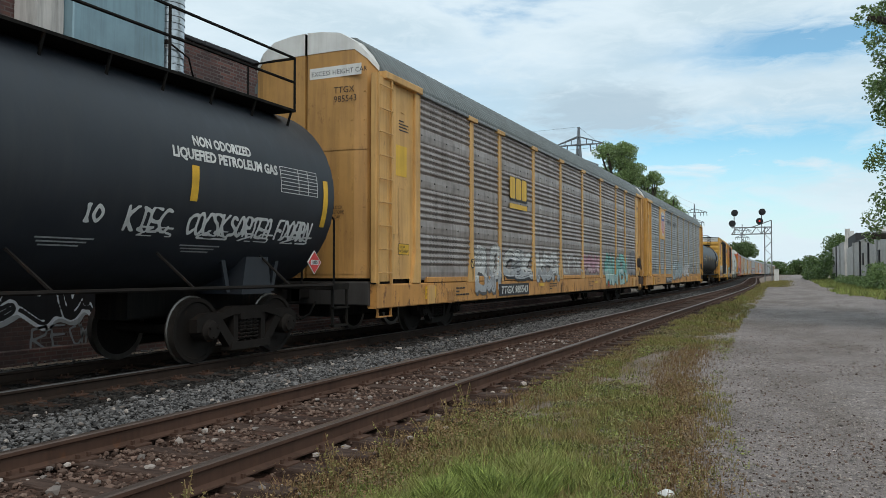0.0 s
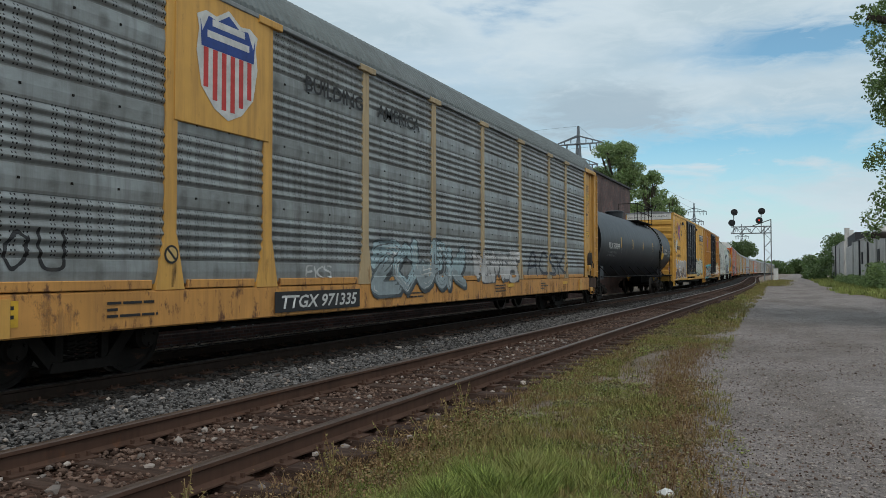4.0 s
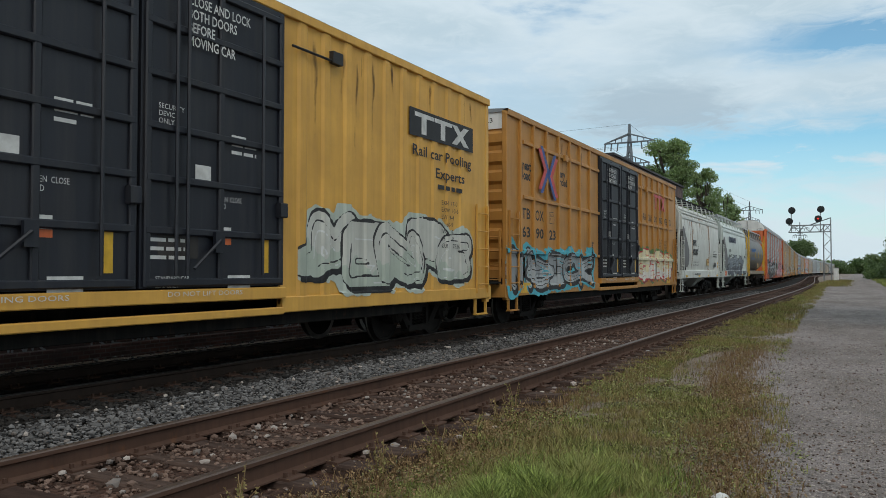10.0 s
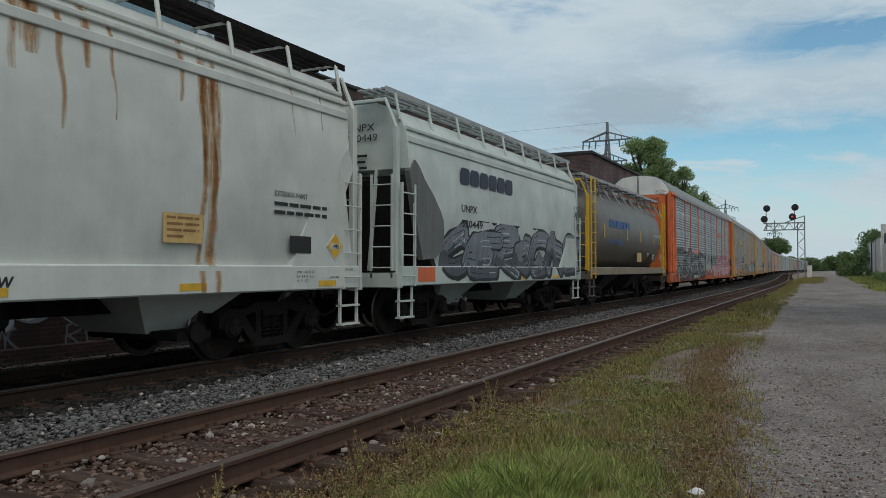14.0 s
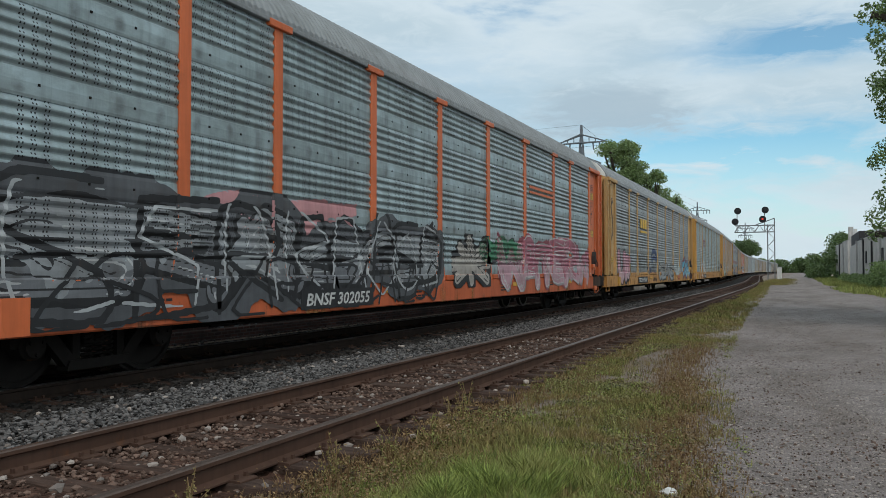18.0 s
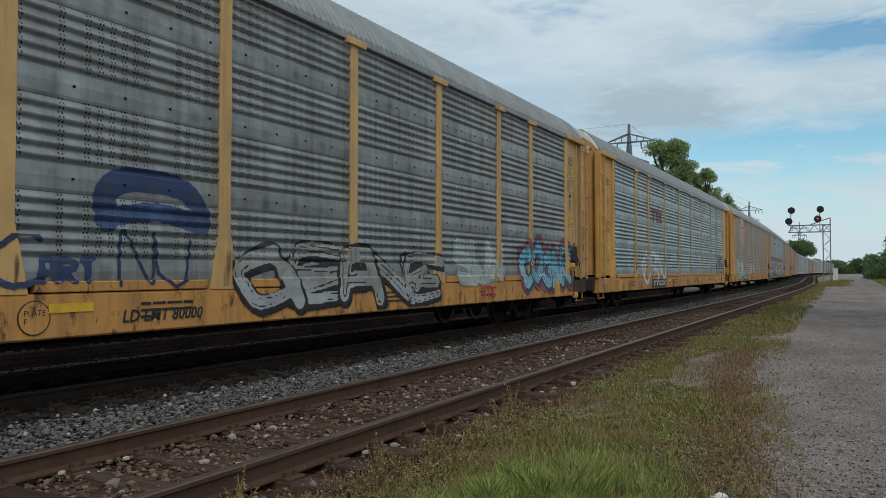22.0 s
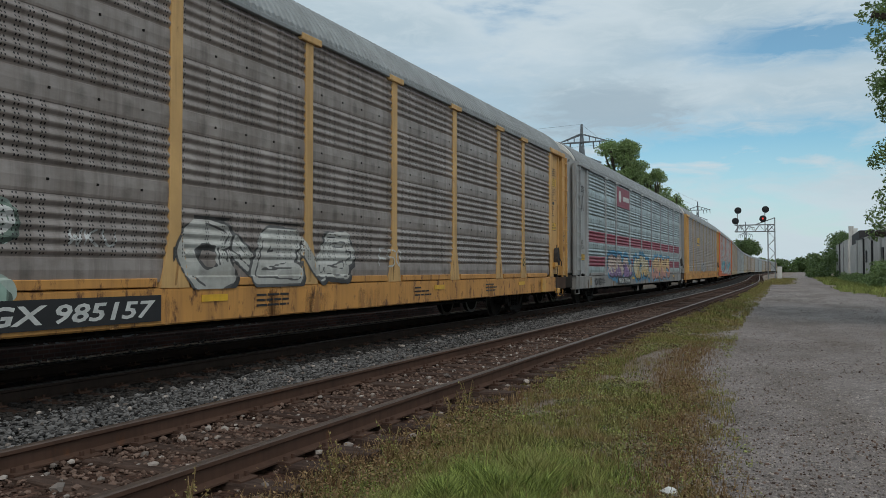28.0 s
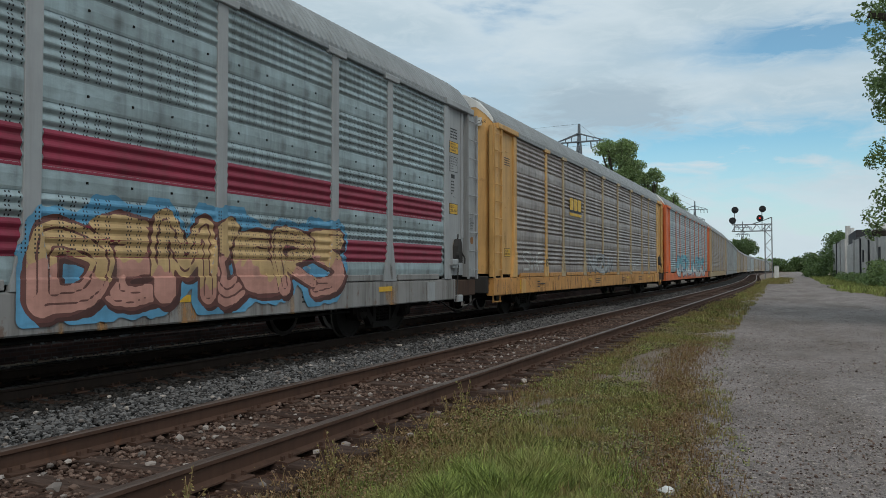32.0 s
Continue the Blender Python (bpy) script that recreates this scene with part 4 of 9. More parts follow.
def tank_car(label, L, R, zc, walk_y, style=0):
    car = thing("tank_car", label, "freight car", "cars of the freight train")
    T = L - 1.6
    part("tank", tank_shell(T, R, zc), M_BLACK, car, smooth=True)
    for s in (-1, 1):
        g = G().bev(-0.30, 0.30, min(s * (L / 2 - 0.6), s * (L / 2 - 4.0)), max(s * (L / 2 - 0.6), s * (L / 2 - 4.0)), 0.62, 1.02, 0.03)
        part("draft_sill", g, M_UNDER, car)
        y = s * (L / 2 - 2.35)
        part("saddle", G().slab([(y - 0.35, 0.95), (y + 0.35, 0.95), (y + 0.25, 1.5), (y - 0.25, 1.5)], -1.15, 1.15), M_BLACK, car)
        yy = s * (L / 2 - 0.75)
        part("end_platform", G().bev(-1.45, 1.45, min(yy, yy + s * 0.5), max(yy, yy + s * 0.5), 0.98, 1.08, 0.01, axis=0), M_UNDER, car)
        for x in (0.75, 1.4):
            part("end_handrail", G().tube([(x, yy + s * 0.1, 1.08), (x, yy + s * 0.1, 2.15), (x - 0.05, yy + s * 0.05, 2.25), (x - 0.35, yy, 2.28)], 0.02, 5), M_UNDER, car)
        g = G()
        y3 = yy + s * 0.25
        for q in (-0.22, 0.22):
            g.box(1.40, 1.44, y3 + q - 0.02, y3 + q + 0.02, 0.35, 1.02)
        for z in (0.36, 0.66):
            g.box(1.37, 1.47, y3 - 0.24, y3 + 0.24, z, z + 0.03)
        part("step", g, M_UNDER, car)
        coupler(car, s * (L / 2 - 0.55), s)
        bogie(car, s * (L / 2 - 2.35))
        for q in (-0.5, 0.5):
            part("brace", G().slab([(y + q - 0.04, 0.98), (y + q + 0.04, 0.98), (y + q * 1.5 + 0.04, 1.95), (y + q * 1.5 - 0.04, 1.95)], 1.0, 1.04), M_BLACK, car)
    # running rail along the side
    g = G().tube([(1.48, -L / 2 + 0.8, 1.06), (1.48, L / 2 - 0.8, 1.06)], 0.026, 6)
    part("side_rail", g, M_STEEL, car)
    for y in np.arange(-L / 2 + 2.0, L / 2 - 1.5, 2.05):
        x, z = on_shell(R, zc, -42)
        part("rail_bracket", G().tube([(1.48, y + 0.28, 1.06), (x, y, z)], 0.020, 5), M_STEEL, car)
    # top platform with rails and dome
    wy0, wy1 = walk_y
    g = G().box(0.1, 1.08, wy0, wy1, zc + R - 0.14, zc + R - 0.10)
    for y in np.arange(wy0 + 0.1, wy1, 0.9):
        g.tube([(1.06, y, zc + R - 0.14), (0.98, y, zc + 1.12)], 0.02, 4)
    part("top_platform", g, M_UNDER, car)
    zt = zc + R - 0.10
    g = G()
    for y in np.linspace(wy0, wy1, 5):
        g.tube([(1.05, y, zt), (1.05, y, zt + 0.85)], 0.022, 5)
    for h in (0.85, 0.45):
        g.tube([(1.05, wy0, zt + h), (1.05, wy1, zt + h)], 0.022, 5)
    for y in (wy0, wy1):
        g.tube([(1.05, y, zt + 0.85), (0.1, y, zt + 0.85), (0.1, y, zt)], 0.022, 5)
    part("top_handrail", g, M_UNDER, car)
    g = G()
    cx, cy = 0.0, wy0 - 0.55
    g.loft([[(cx + r * math.cos(t), cy + r * math.sin(t), z) for t in (2 * math.pi * j / 20 for j in range(20))]
            for r, z in ((0.44, zc + R - 0.1), (0.44, zc + R + 0.27), (0.48, zc + R + 0.27), (0.48, zc + R + 0.31), (0.40, zc + R + 0.35))])
    part("valve_dome", g, M_BLACK, car, smooth=True)
    return car, T


def tank_ladder(car, R, zc, y):
    g = G()
    for q in (-0.22, 0.22):
        pts = [(1.50, y + q, 0.62), (1.50, y + q, zc - 0.2)]
        for a in (5, 20, 35, 50, 62):
            x, z = on_shell(R + 0.08, zc, a)
            pts.append((x, y + q, z))
        g.tube(pts, 0.022, 5)
    for z in np.arange(0.8, zc + R * 0.85, 0.33):
        x = 1.5 if z < zc - 0.2 else (R + 0.08) * math.cos(math.asin(min(0.95, (z - zc) / (R + 0.08))))
        g.tube([(x, y - 0.22, z), (x, y + 0.22, z)], 0.016, 5)
    part("ladder", g, M_UNDER, car)


def placard(car, x, y, z, size, body, mat):
    """Diamond sign with its number."""
    h = size / 2
    part("placard_frame", G().slab([(y - h * 1.12, z), (y, z - h * 1.12), (y + h * 1.12, z), (y, z + h * 1.12)], x - 0.012, x), M_TEXTW, car)
    part("placard", G().slab([(y - h, z), (y, z - h), (y + h, z), (y, z + h)], x, x + 0.004), mat, car)
    part("placard_band", G().box(x + 0.004, x + 0.007, y - h * 0.62, y + h * 0.62, z - h * 0.22, z + h * 0.22), M_TEXTW, car)
    lettering(car, body, x + 0.009, y, z - h * 0.16, h * 0.46, M_TEXTK, align="CENTER", bold=0.004)


# ---------------------------------------------------------------- boxcars


BOX_POSTS = {1: [float(p) for p in np.arange(-8.0, -2.5, 0.56)] + [float(p) for p in np.arange(3.0, 8.45, 0.56)],
             2: [-8.38, -7.55, -6.66, -5.76, -4.87, -3.99, -3.09, 3.06, 3.98, 4.85, 5.74, 6.65, 7.53]}
BOX_GIRTS = (1.69, 3.00, 4.31)


def boxcar(label, L, top, mat, style):
    car = thing("boxcar", label, "freight car", "cars of the freight train")
    B = L - 0.8
    b2 = B / 2
    z0 = 0.72
    W = 1.47
    part("roof", G().prism([(-W - 0.03, top - 0.12), (-W - 0.03, top - 0.06), (-0.7, top + 0.0), (0, top + 0.02), (0.7, top + 0.0), (W + 0.03, top - 0.06), (W + 0.03, top - 0.12)], -b2, b2), M_ROOF, car)
    d0, d1 = DOORS = (-2.35, 2.55) if style == 1 else (-2.15, 2.40)
    part("side_sheet", G().box(W - 0.06, W - 0.02, -b2 + 0.05, d0, z0 + 0.1, top - 0.1), mat, car)
    part("side_sheet", G().box(W - 0.06, W - 0.02, d1, b2 - 0.05, z0 + 0.1, top - 0.1), mat, car)
    part("far_side", G().box(-W, -W + 0.06, -b2 + 0.05, b2 - 0.05, z0 + 0.1, top - 0.1), mat, car)
    part("floor", G().box(-W + 0.06, W - 0.07, -b2, b2, z0 + 0.15, z0 + 0.4), M_UNDER, car)
    part("top_rail", G().bev(W - 0.08, W + 0.035, -b2, b2, top - 0.20, top - 0.06, 0.012), mat, car)
    part("side_sill", G().bev(W - 0.08, W + 0.02, -b2, d0, z0 - 0.02, z0 + 0.2, 0.012), mat, car)
    part("side_sill", G().bev(W - 0.08, W + 0.02, d1, b2, z0 - 0.02, z0 + 0.2, 0.012), mat, car)
    part("lower_rail", G().bev(W - 0.06, W + 0.05, d0, d1, z0 - 0.04, z0 + 0.06, 0.012), mat, car)
    part("door_sill", G().bev(W - 0.05, W + 0.08, d0, d1, z0 + 0.18, z0 + 0.34, 0.012), mat, car)
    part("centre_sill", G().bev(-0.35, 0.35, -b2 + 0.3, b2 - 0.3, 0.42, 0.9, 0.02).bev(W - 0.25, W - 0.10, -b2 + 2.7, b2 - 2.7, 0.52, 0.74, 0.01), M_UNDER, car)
    # side posts
    for y in BOX_POSTS[style]:
        if style == 1:
            pr = [(y - 0.13, W - 0.03), (y - 0.07, W + 0.012), (y + 0.07, W + 0.012), (y + 0.13, W - 0.03)]
            g = G().loft([[(x, yy, z) for yy, x in pr] for z in (z0 + 0.15, top - 0.2)])
        else:
            g = G().bev(W - 0.03, W + 0.05, y - 0.05, y + 0.05, z0 + 0.15, top - 0.2, 0.012, axis=2)
        part("side_post", g, mat, car)
    if style == 2:
        for z in BOX_GIRTS:
            for a, b in ((-b2 + 0.95, d0), (d1, b2 - 0.7)):
                part("side_girt", G().bev(W - 0.03, W + 0.035, a, b, z, z + 0.09, 0.012), mat, car)
    # doors
    dm = (d0 + d1) / 2
    for k, (a, b) in enumerate(((d0 + 0.03, dm - 0.02), (dm + 0.02, d1 - 0.03))):
        door = part("plug_door", G().box(W - 0.05, W + 0.05, a, b, z0 + 0.36, top - 0.22), M_NAVY, car, "dark navy plug door")
        g = G()
        for z in np.linspace(z0 + 0.42, top - 0.35, 7):
            g.bev(W + 0.04, W + 0.10, a + 0.06, b - 0.06, z - 0.045, z + 0.045, 0.015)
        for y in (a + 0.08, (a + b) / 2, b - 0.08):
            g.bev(W + 0.04, W + 0.095, y - 0.045, y + 0.045, z0 + 0.38, top - 0.28, 0.015, axis=2)
        part("door_ribs", g, M_NAVY, door)
        for y in (a + 0.45, a + 0.62, b - 0.5):
            part("lock_rod", G().tube([(W + 0.13, y, z0 + 0.5), (W + 0.13, y, top - 0.4)], 0.022, 6), M_NAVY, door)
        part("door_handle", G().box(W + 0.10, W + 0.15, a + 1.05, a + 1.2, 1.5, 1.75).tube([(W + 0.16, a + 1.12, 1.65), (W + 0.16, a + 0.7, 1.30)], 0.02, 5), M_NAVY, door)
        part("door_notice", G().box(W + 0.051, W + 0.054, a + 1.22, a + 1.40, 1.60, 1.82), M_TEXTW, door, "white notice with an orange-red foot")
        part("door_notice", G().box(W + 0.054, W + 0.057, a + 1.22, a + 1.40, 1.60, 1.68), M_ORANGE, door)
        lettering(door, "OPEN  CLOSE\nAND", W + 0.053, a + 1.16, 2.14, 0.09, M_TEXTW, width=0.42)
        lettering(door, "STANDARD CAR\nSEAL ONLY", W + 0.053, a + 0.22, 1.16, 0.08, M_TEXTW, width=0.50)
        lettering(door, "DO NOT LIFT DOORS" if k else "FOR LIFTING DOORS", W + 0.104, a + 0.35, 0.98, 0.08, M_TEXTW, width=1.2)
        part("scuffed_patch", G().box(W + 0.050, W + 0.0525, a + 0.25, a + 0.85, 1.42, 1.75), M_DUST_SHADE, door)
        part("hinge_block", G().bev(W + 0.05, W + 0.15, b - 0.16, b - 0.02, 2.0, 2.2, 0.015), M_NAVY, door)
        words = (("IMPORTANT\nCLOSE THIS DOOR\nBEFORE CLOSING\nMAIN DOOR", "CLOSE AND LOCK\nBOTH DOORS\nBEFORE\nMOVING CAR") if style == 1 else
                 ("CIERRE ESTA PUERTA\nANTES DE CERRAR\nLA PUERTA PRINCIPAL", "CLOSE AND LOCK\nBOTH DOORS BEFORE\nMOVING CAR"))[k]
        lettering(door, words, W + 0.104, a + 0.62, top - 0.62, 0.17, M_TEXTW, line=0.95, width=1.05, bold=0.002)
        part("door_notice", G().box(W + 0.051, W + 0.054, a + 0.8, a + 1.05, 2.35, 2.55), M_TEXTW, door)
        part("door_notice", G().box(W + 0.051, W + 0.054, a + 1.35, a + 1.75, 1.05, 1.22), M_TEXTW, door)
        part("reflector", G().box(W + 0.051, W + 0.054, b - 0.42, b - 0.30, 1.25, 1.72), M_STRIPE, door)
        lettering(door, "SECURITY\nDEVICE\nONLY", W + 0.104, a + 0.2, 3.12, 0.085, M_TEXTW)
        bars(door, W + 0.051, a + 1.4, 3.0, 0.45, 0.3, 3, M_TEXTW, seed=k + 2)
        bars(door, W + 0.051, a + 0.15, 1.75, 0.5, 0.4, 4, M_TEXTW, seed=k + 4)
    # ends: horizontal ribs
    for s in (-1, 1):
        pr = []
        z = z0 + 0.2
        n = 8
        hh = (top - 0.55 - z) / n
        for i in range(n):
            a = z + i * hh
            pr += [(b2 - 0.06, a), (b2 - 0.06, a + hh * 0.25), (b2, a + hh * 0.42), (b2, a + hh * 0.85), (b2 - 0.05, a + hh * 0.98)]
        pr += [(b2 - 0.06, top - 0.52), (b2 - 0.06, top - 0.08), (b2 - 0.2, top - 0.08), (b2 - 0.2, z)]
        rings = [[(x, s * y, zz) for y, zz in pr] for x in (-W + 0.05, W - 0.05)]
        part("end_wall", G().loft(rings), mat, car)
        part("end_header", G().box(-W + 0.06, W - 0.06, min(s * (b2 - 0.055), s * (b2 - 0.03)), max(s * (b2 - 0.055), s * (b2 - 0.03)), top - 0.5, top - 0.1), M_WHITE, car, "white header panel")
        part("corner_post", G().bev(W - 0.12, W, min(s * (b2 + 0.01), s * (b2 - 0.12)), max(s * (b2 + 0.01), s * (b2 - 0.12)), z0 - 0.1, top - 0.1, 0.015, axis=2), mat, car)
        part("end_sill", G().bev(-W, W, min(s * b2, s * (b2 + 0.1)), max(s * b2, s * (b2 + 0.1)), z0 - 0.05, z0 + 0.25, 0.015, axis=0), mat, car)
        y0, y1 = sorted((s * (b2 - 0.12), s * (b2 - 0.62)))
        ladder(car, W + 0.02, y0, y1, z0 + 0.1, z0 + 1.95, 5, mat)
        end_ladder(car, s * (b2 + 0.09), 0.85, 1.33, z0 + 0.2, z0 + 1.5, 4, mat)
        g = G()
        for yy in (y0, y1):
            g.box(W - 0.05, W, yy - 0.02, yy + 0.02, 0.38, z0)
        g.box(W - 0.07, W + 0.03, y0 - 0.02, y1 + 0.02, 0.36, 0.39)
        part("step", g, mat, car)
        coupler(car, s * b2, s)
        bogie(car, s * (b2 - 2.2))
        g = G().box(-0.5, W - 0.1, min(s * (b2 + 0.1), s * (b2 + 0.5)), max(s * (b2 + 0.1), s * (b2 + 0.5)), z0 + 0.28, z0 + 0.32)
        part("crossover_platform", g, M_UNDER, car)
    return car, b2, W


# ---------------------------------------------------------------- covered hoppers


def hopper(label, L, top, mat, style):
    car = thing("covered_hopper", label, "freight car", "cars of the freight train")
    B = L - 1.3
    b2 = B / 2
    R, zs = 1.48, 1.30
    # rounded body section: sill, bulged flank, shoulder, flat crown
    sec = [(1.40, zs), (1.47, zs + 0.5), (1.50, zs + 1.1), (1.49, zs + 1.7), (1.44, top - 0.75), (1.34, top - 0.48), (1.12, top - 0.22), (0.75, top - 0.06), (0.0, top)]
    full = sec + [(-x, z) for x, z in sec[-2::-1]]
    e0 = b2 - 0.95

    def ring(y, cut):
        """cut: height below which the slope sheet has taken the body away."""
        return [(x, y, max(z, cut)) for x, z in full]
    if style == 3:
        # barrel body with domed ends
        rings = []
        zc, hz = 2.68, 1.52
        for s in (-1, 1):
            dome = [(b2 - 1.25 + 0.72 * math.sin(a), 0.45 + 0.55 * math.cos(a)) for a in (radians(q) for q in (90, 72, 54, 36, 20, 0))]
            for y, f in (dome if s < 0 else dome[::-1]):
                ring3 = []
                for k in range(36):
                    a = 2 * math.pi * k / 36
                    ca, sa = math.cos(a), math.sin(a)
                    ring3.append((1.5 * f * math.copysign(abs(ca) ** 0.80, ca), s * y, zc + hz * f * math.copysign(abs(sa) ** 0.86, sa)))
                rings.append(ring3)
        part("body", G().loft(rings), mat, car, smooth=True)
    rings = [ring(-b2 + 0.42, top - 1.35), ring(-b2 + 0.55, top - 1.45), ring(-e0 - 0.1, zs + 1.25), ring(-e0 + 0.75, zs), ring(0, zs), ring(e0 - 0.75, zs), ring(e0 + 0.1, zs + 1.25), ring(b2 - 0.55, top - 1.45), ring(b2 - 0.42, top - 1.35)]
    sill = M_TAN if style == 3 else mat
    if style != 3:
        part("body", G().loft(rings), mat, car, smooth=True)
    part("side_sill", G().bev(1.28, 1.50, -b2 + 0.1, b2 - 0.1, 0.95 + 0.10 * (style == 3), 1.32, 0.02), sill, car)
    part("side_sill", G().bev(-1.5, -1.28, -b2 + 0.1, b2 - 0.1, 0.95, 1.32, 0.02), mat, car)
    if style == 3:
        part("top_chord", G().bev(0.98, 1.08, -b2 + 0.5, b2 - 0.5, 4.02, 4.14, 0.012), mat, car)
    else:
        part("top_chord", G().bev(1.40, 1.475, -b2 + 0.45, b2 - 0.45, top - 0.86, top - 0.74, 0.012), mat, car)
        if style == 1:
            part("top_chord", G().bev(1.29, 1.37, -b2 + 0.45, b2 - 0.45, top - 0.47, top - 0.41, 0.012), mat, car)
        part("top_chord", G().bev(1.36, 1.44, -b2 + 0.45, b2 - 0.45, top - 0.62, top - 0.55, 0.012), mat, car)
    part("centre_sill", G().bev(-0.3, 0.3, -b2, b2, 0.7, 1.1, 0.02), M_UNDER, car)
    for s in (-1, 1):
        yy = lambda q: s * (b2 - q)
        # slope sheet, and an added flat plate standing in for its shaded recess
        pts = [(yy(0.40), top - 1.48), (yy(0.52), top - 1.48), (yy(1.78), 1.25), (yy(1.62), 1.15)]
        if style != 3:
            # underside shade is put into the sheet's dark colour
            part("slope_sheet", G().slab(pts, -1.40, 1.40), M_DUST_SHADE, car, "slope sheet painted dark for its shade and brake dust")
            if s > 0:
                tail = [(0.45, top - 1.3), (0.30, 2.9), (0.52, 2.5), (0.42, 1.9), (0.30, 1.3), (1.9, 1.3), (1.3, 2.4)]
                part("side_sheet", G().slab([(b2 - q, z) for q, z in tail], 1.38, 1.494), mat, car)
            edge = [(0.62, 3.32), (0.80, 3.20), (1.01, 2.98), (1.36, 2.72), (1.65, 2.45), (1.79, 2.26), (1.83, 2.06), (1.80, 1.84), (1.68, 1.62), (1.44, 1.48), (0.93, 1.44), (0.75, 1.9), (0.40, 3.10)]
            if s < 0:
                part("shear_plate", G().slab([(s * (b2 - q), z) for q, z in edge], 1.40, 1.512), M_RECESS, car, "rounded grey plate standing in for the shaded slope-sheet recess")
        for xe in (0.75, -0.80):
            part("end_sheet", G().slab([(yy(0.10), 0.95), (yy(0.16), 0.95), (yy(0.46), top - 1.35), (yy(0.40), top - 1.35)], xe, xe + 0.05), mat if style != 3 else M_UNDER, car)
        g = G()
        for x in (-1.38, 1.38):
            g.bev(x - 0.05, x + 0.05, min(yy(0.08), yy(0.2)), max(yy(0.08), yy(0.2)), 0.9, top - 0.62, 0.012, axis=2)
        g.tube([(1.38, yy(0.14), top - 0.65), (1.15, yy(0.14), top - 0.1), (-1.15, yy(0.14), top - 0.1), (-1.38, yy(0.14), top - 0.65)], 0.045, 6)
        part("end_frame", g, M_CHYEL if style == 3 else mat, car)
        part("end_sill", G().bev(-1.48, 1.48, min(yy(0), yy(0.2)), max(yy(0), yy(0.2)), 0.92, 1.2, 0.015, axis=0), mat, car)
        y0, y1 = sorted((yy(0.12), yy(0.60)))
        ladder(car, 1.50, y0, y1, 0.95, 2.85 if style != 3 else 4.3, 5 if style != 3 else 10, M_CHYEL if style == 3 else mat)
        end_ladder(car, yy(0.02), 0.92, 1.36, 1.1, 3.0, 5, M_CHYEL if style == 3 else mat)
        g = G()
        for q in (y0, y1):
            g.slab([(q - 0.02, 0.38), (q + 0.02, 0.38), (q + 0.02, 0.96), (q - 0.02, 0.96)], 1.42, 1.46)
        g.box(1.38, 1.50, y0 - 0.02, y1 + 0.02, 0.36, 0.39).box(1.38, 1.50, y0 - 0.02, y1 + 0.02, 0.66, 0.69)
        part("step", g, mat, car)
        part("platform", G().box(-1.3, 1.4, min(yy(0.0), yy(0.75)), max(yy(0.0), yy(0.75)), 1.20, 1.235), M_UNDER, car)
        part("brake_gear", G().box(0.2, 0.75, min(yy(0.3), yy(0.6)), max(yy(0.3), yy(0.6)), 1.25, 1.75).disc(0.25, 0.3, yy(0.35), 2.2, 0.28, 16), M_STEEL, car)
        coupler(car, s * b2, s)
        bogie(car, s * (b2 - 1.75))
    # discharge bays
    for y in ((-2.1, 2.1) if style != 4 else (-2.6, 0, 2.6)):
        g = G()
        g.loft([[(-1.2, y - 1.1, 1.1), (1.2, y - 1.1, 1.1), (1.2, y + 1.1, 1.1), (-1.2, y + 1.1, 1.1)],
                [(-0.55, y - 0.35, 0.42), (0.55, y - 0.35, 0.42), (0.55, y + 0.35, 0.42), (-0.55, y + 0.35, 0.42)]])
        part("discharge_bay", g, mat if style != 3 else M_DUST_SHADE, car)
        part("outlet_gate", G().bev(-0.6, 1.05, y - 0.3, y + 0.3, 0.34, 0.46, 0.02, axis=0).disc(1.05, 1.12, y, 0.44, 0.14, 10), M_STEEL, car)
    # roof walk
    g = G()
    n = 9
    for i in range(n):
        y = -b2 + 0.4 + (B - 0.8) * i / (n - 1)
        part("walk_bracket", G().tube([(1.30, y, top - 0.44), (1.20, y, top + 0.06)], 0.030, 6).tube([(1.20, y, top + 0.07), (0.5, y, top + 0.07)], 0.022, 5), mat, car)
    for x in (0.55, 0.72, 0.89, 1.06):
        part("walk_plank", G().box(x, x + 0.10, -b2 + 0.1, b2 - 0.1, top + 0.10, top + 0.135), M_UNDER if style == 1 else M_LTGREY, car)
    part("walk_edge", G().box(1.16, 1.185, -b2 + 0.1, b2 - 0.1, top + 0.05, top + 0.15), M_UNDER if style == 1 else M_LTGREY, car)
    g = G()
    for y in np.arange(-b2 + 1.6, b2 - 1.0, 1.55):
        part("hatch", G().loft([[(-0.1 + 0.30 * math.cos(t), y + 0.36 * math.sin(t), z) for t in (2 * math.pi * j / 14 for j in range(14))] for z in (top - 0.03, top + 0.09)]), mat, car)
    return car, b2

# ---------------------------------------------------------------- surroundings


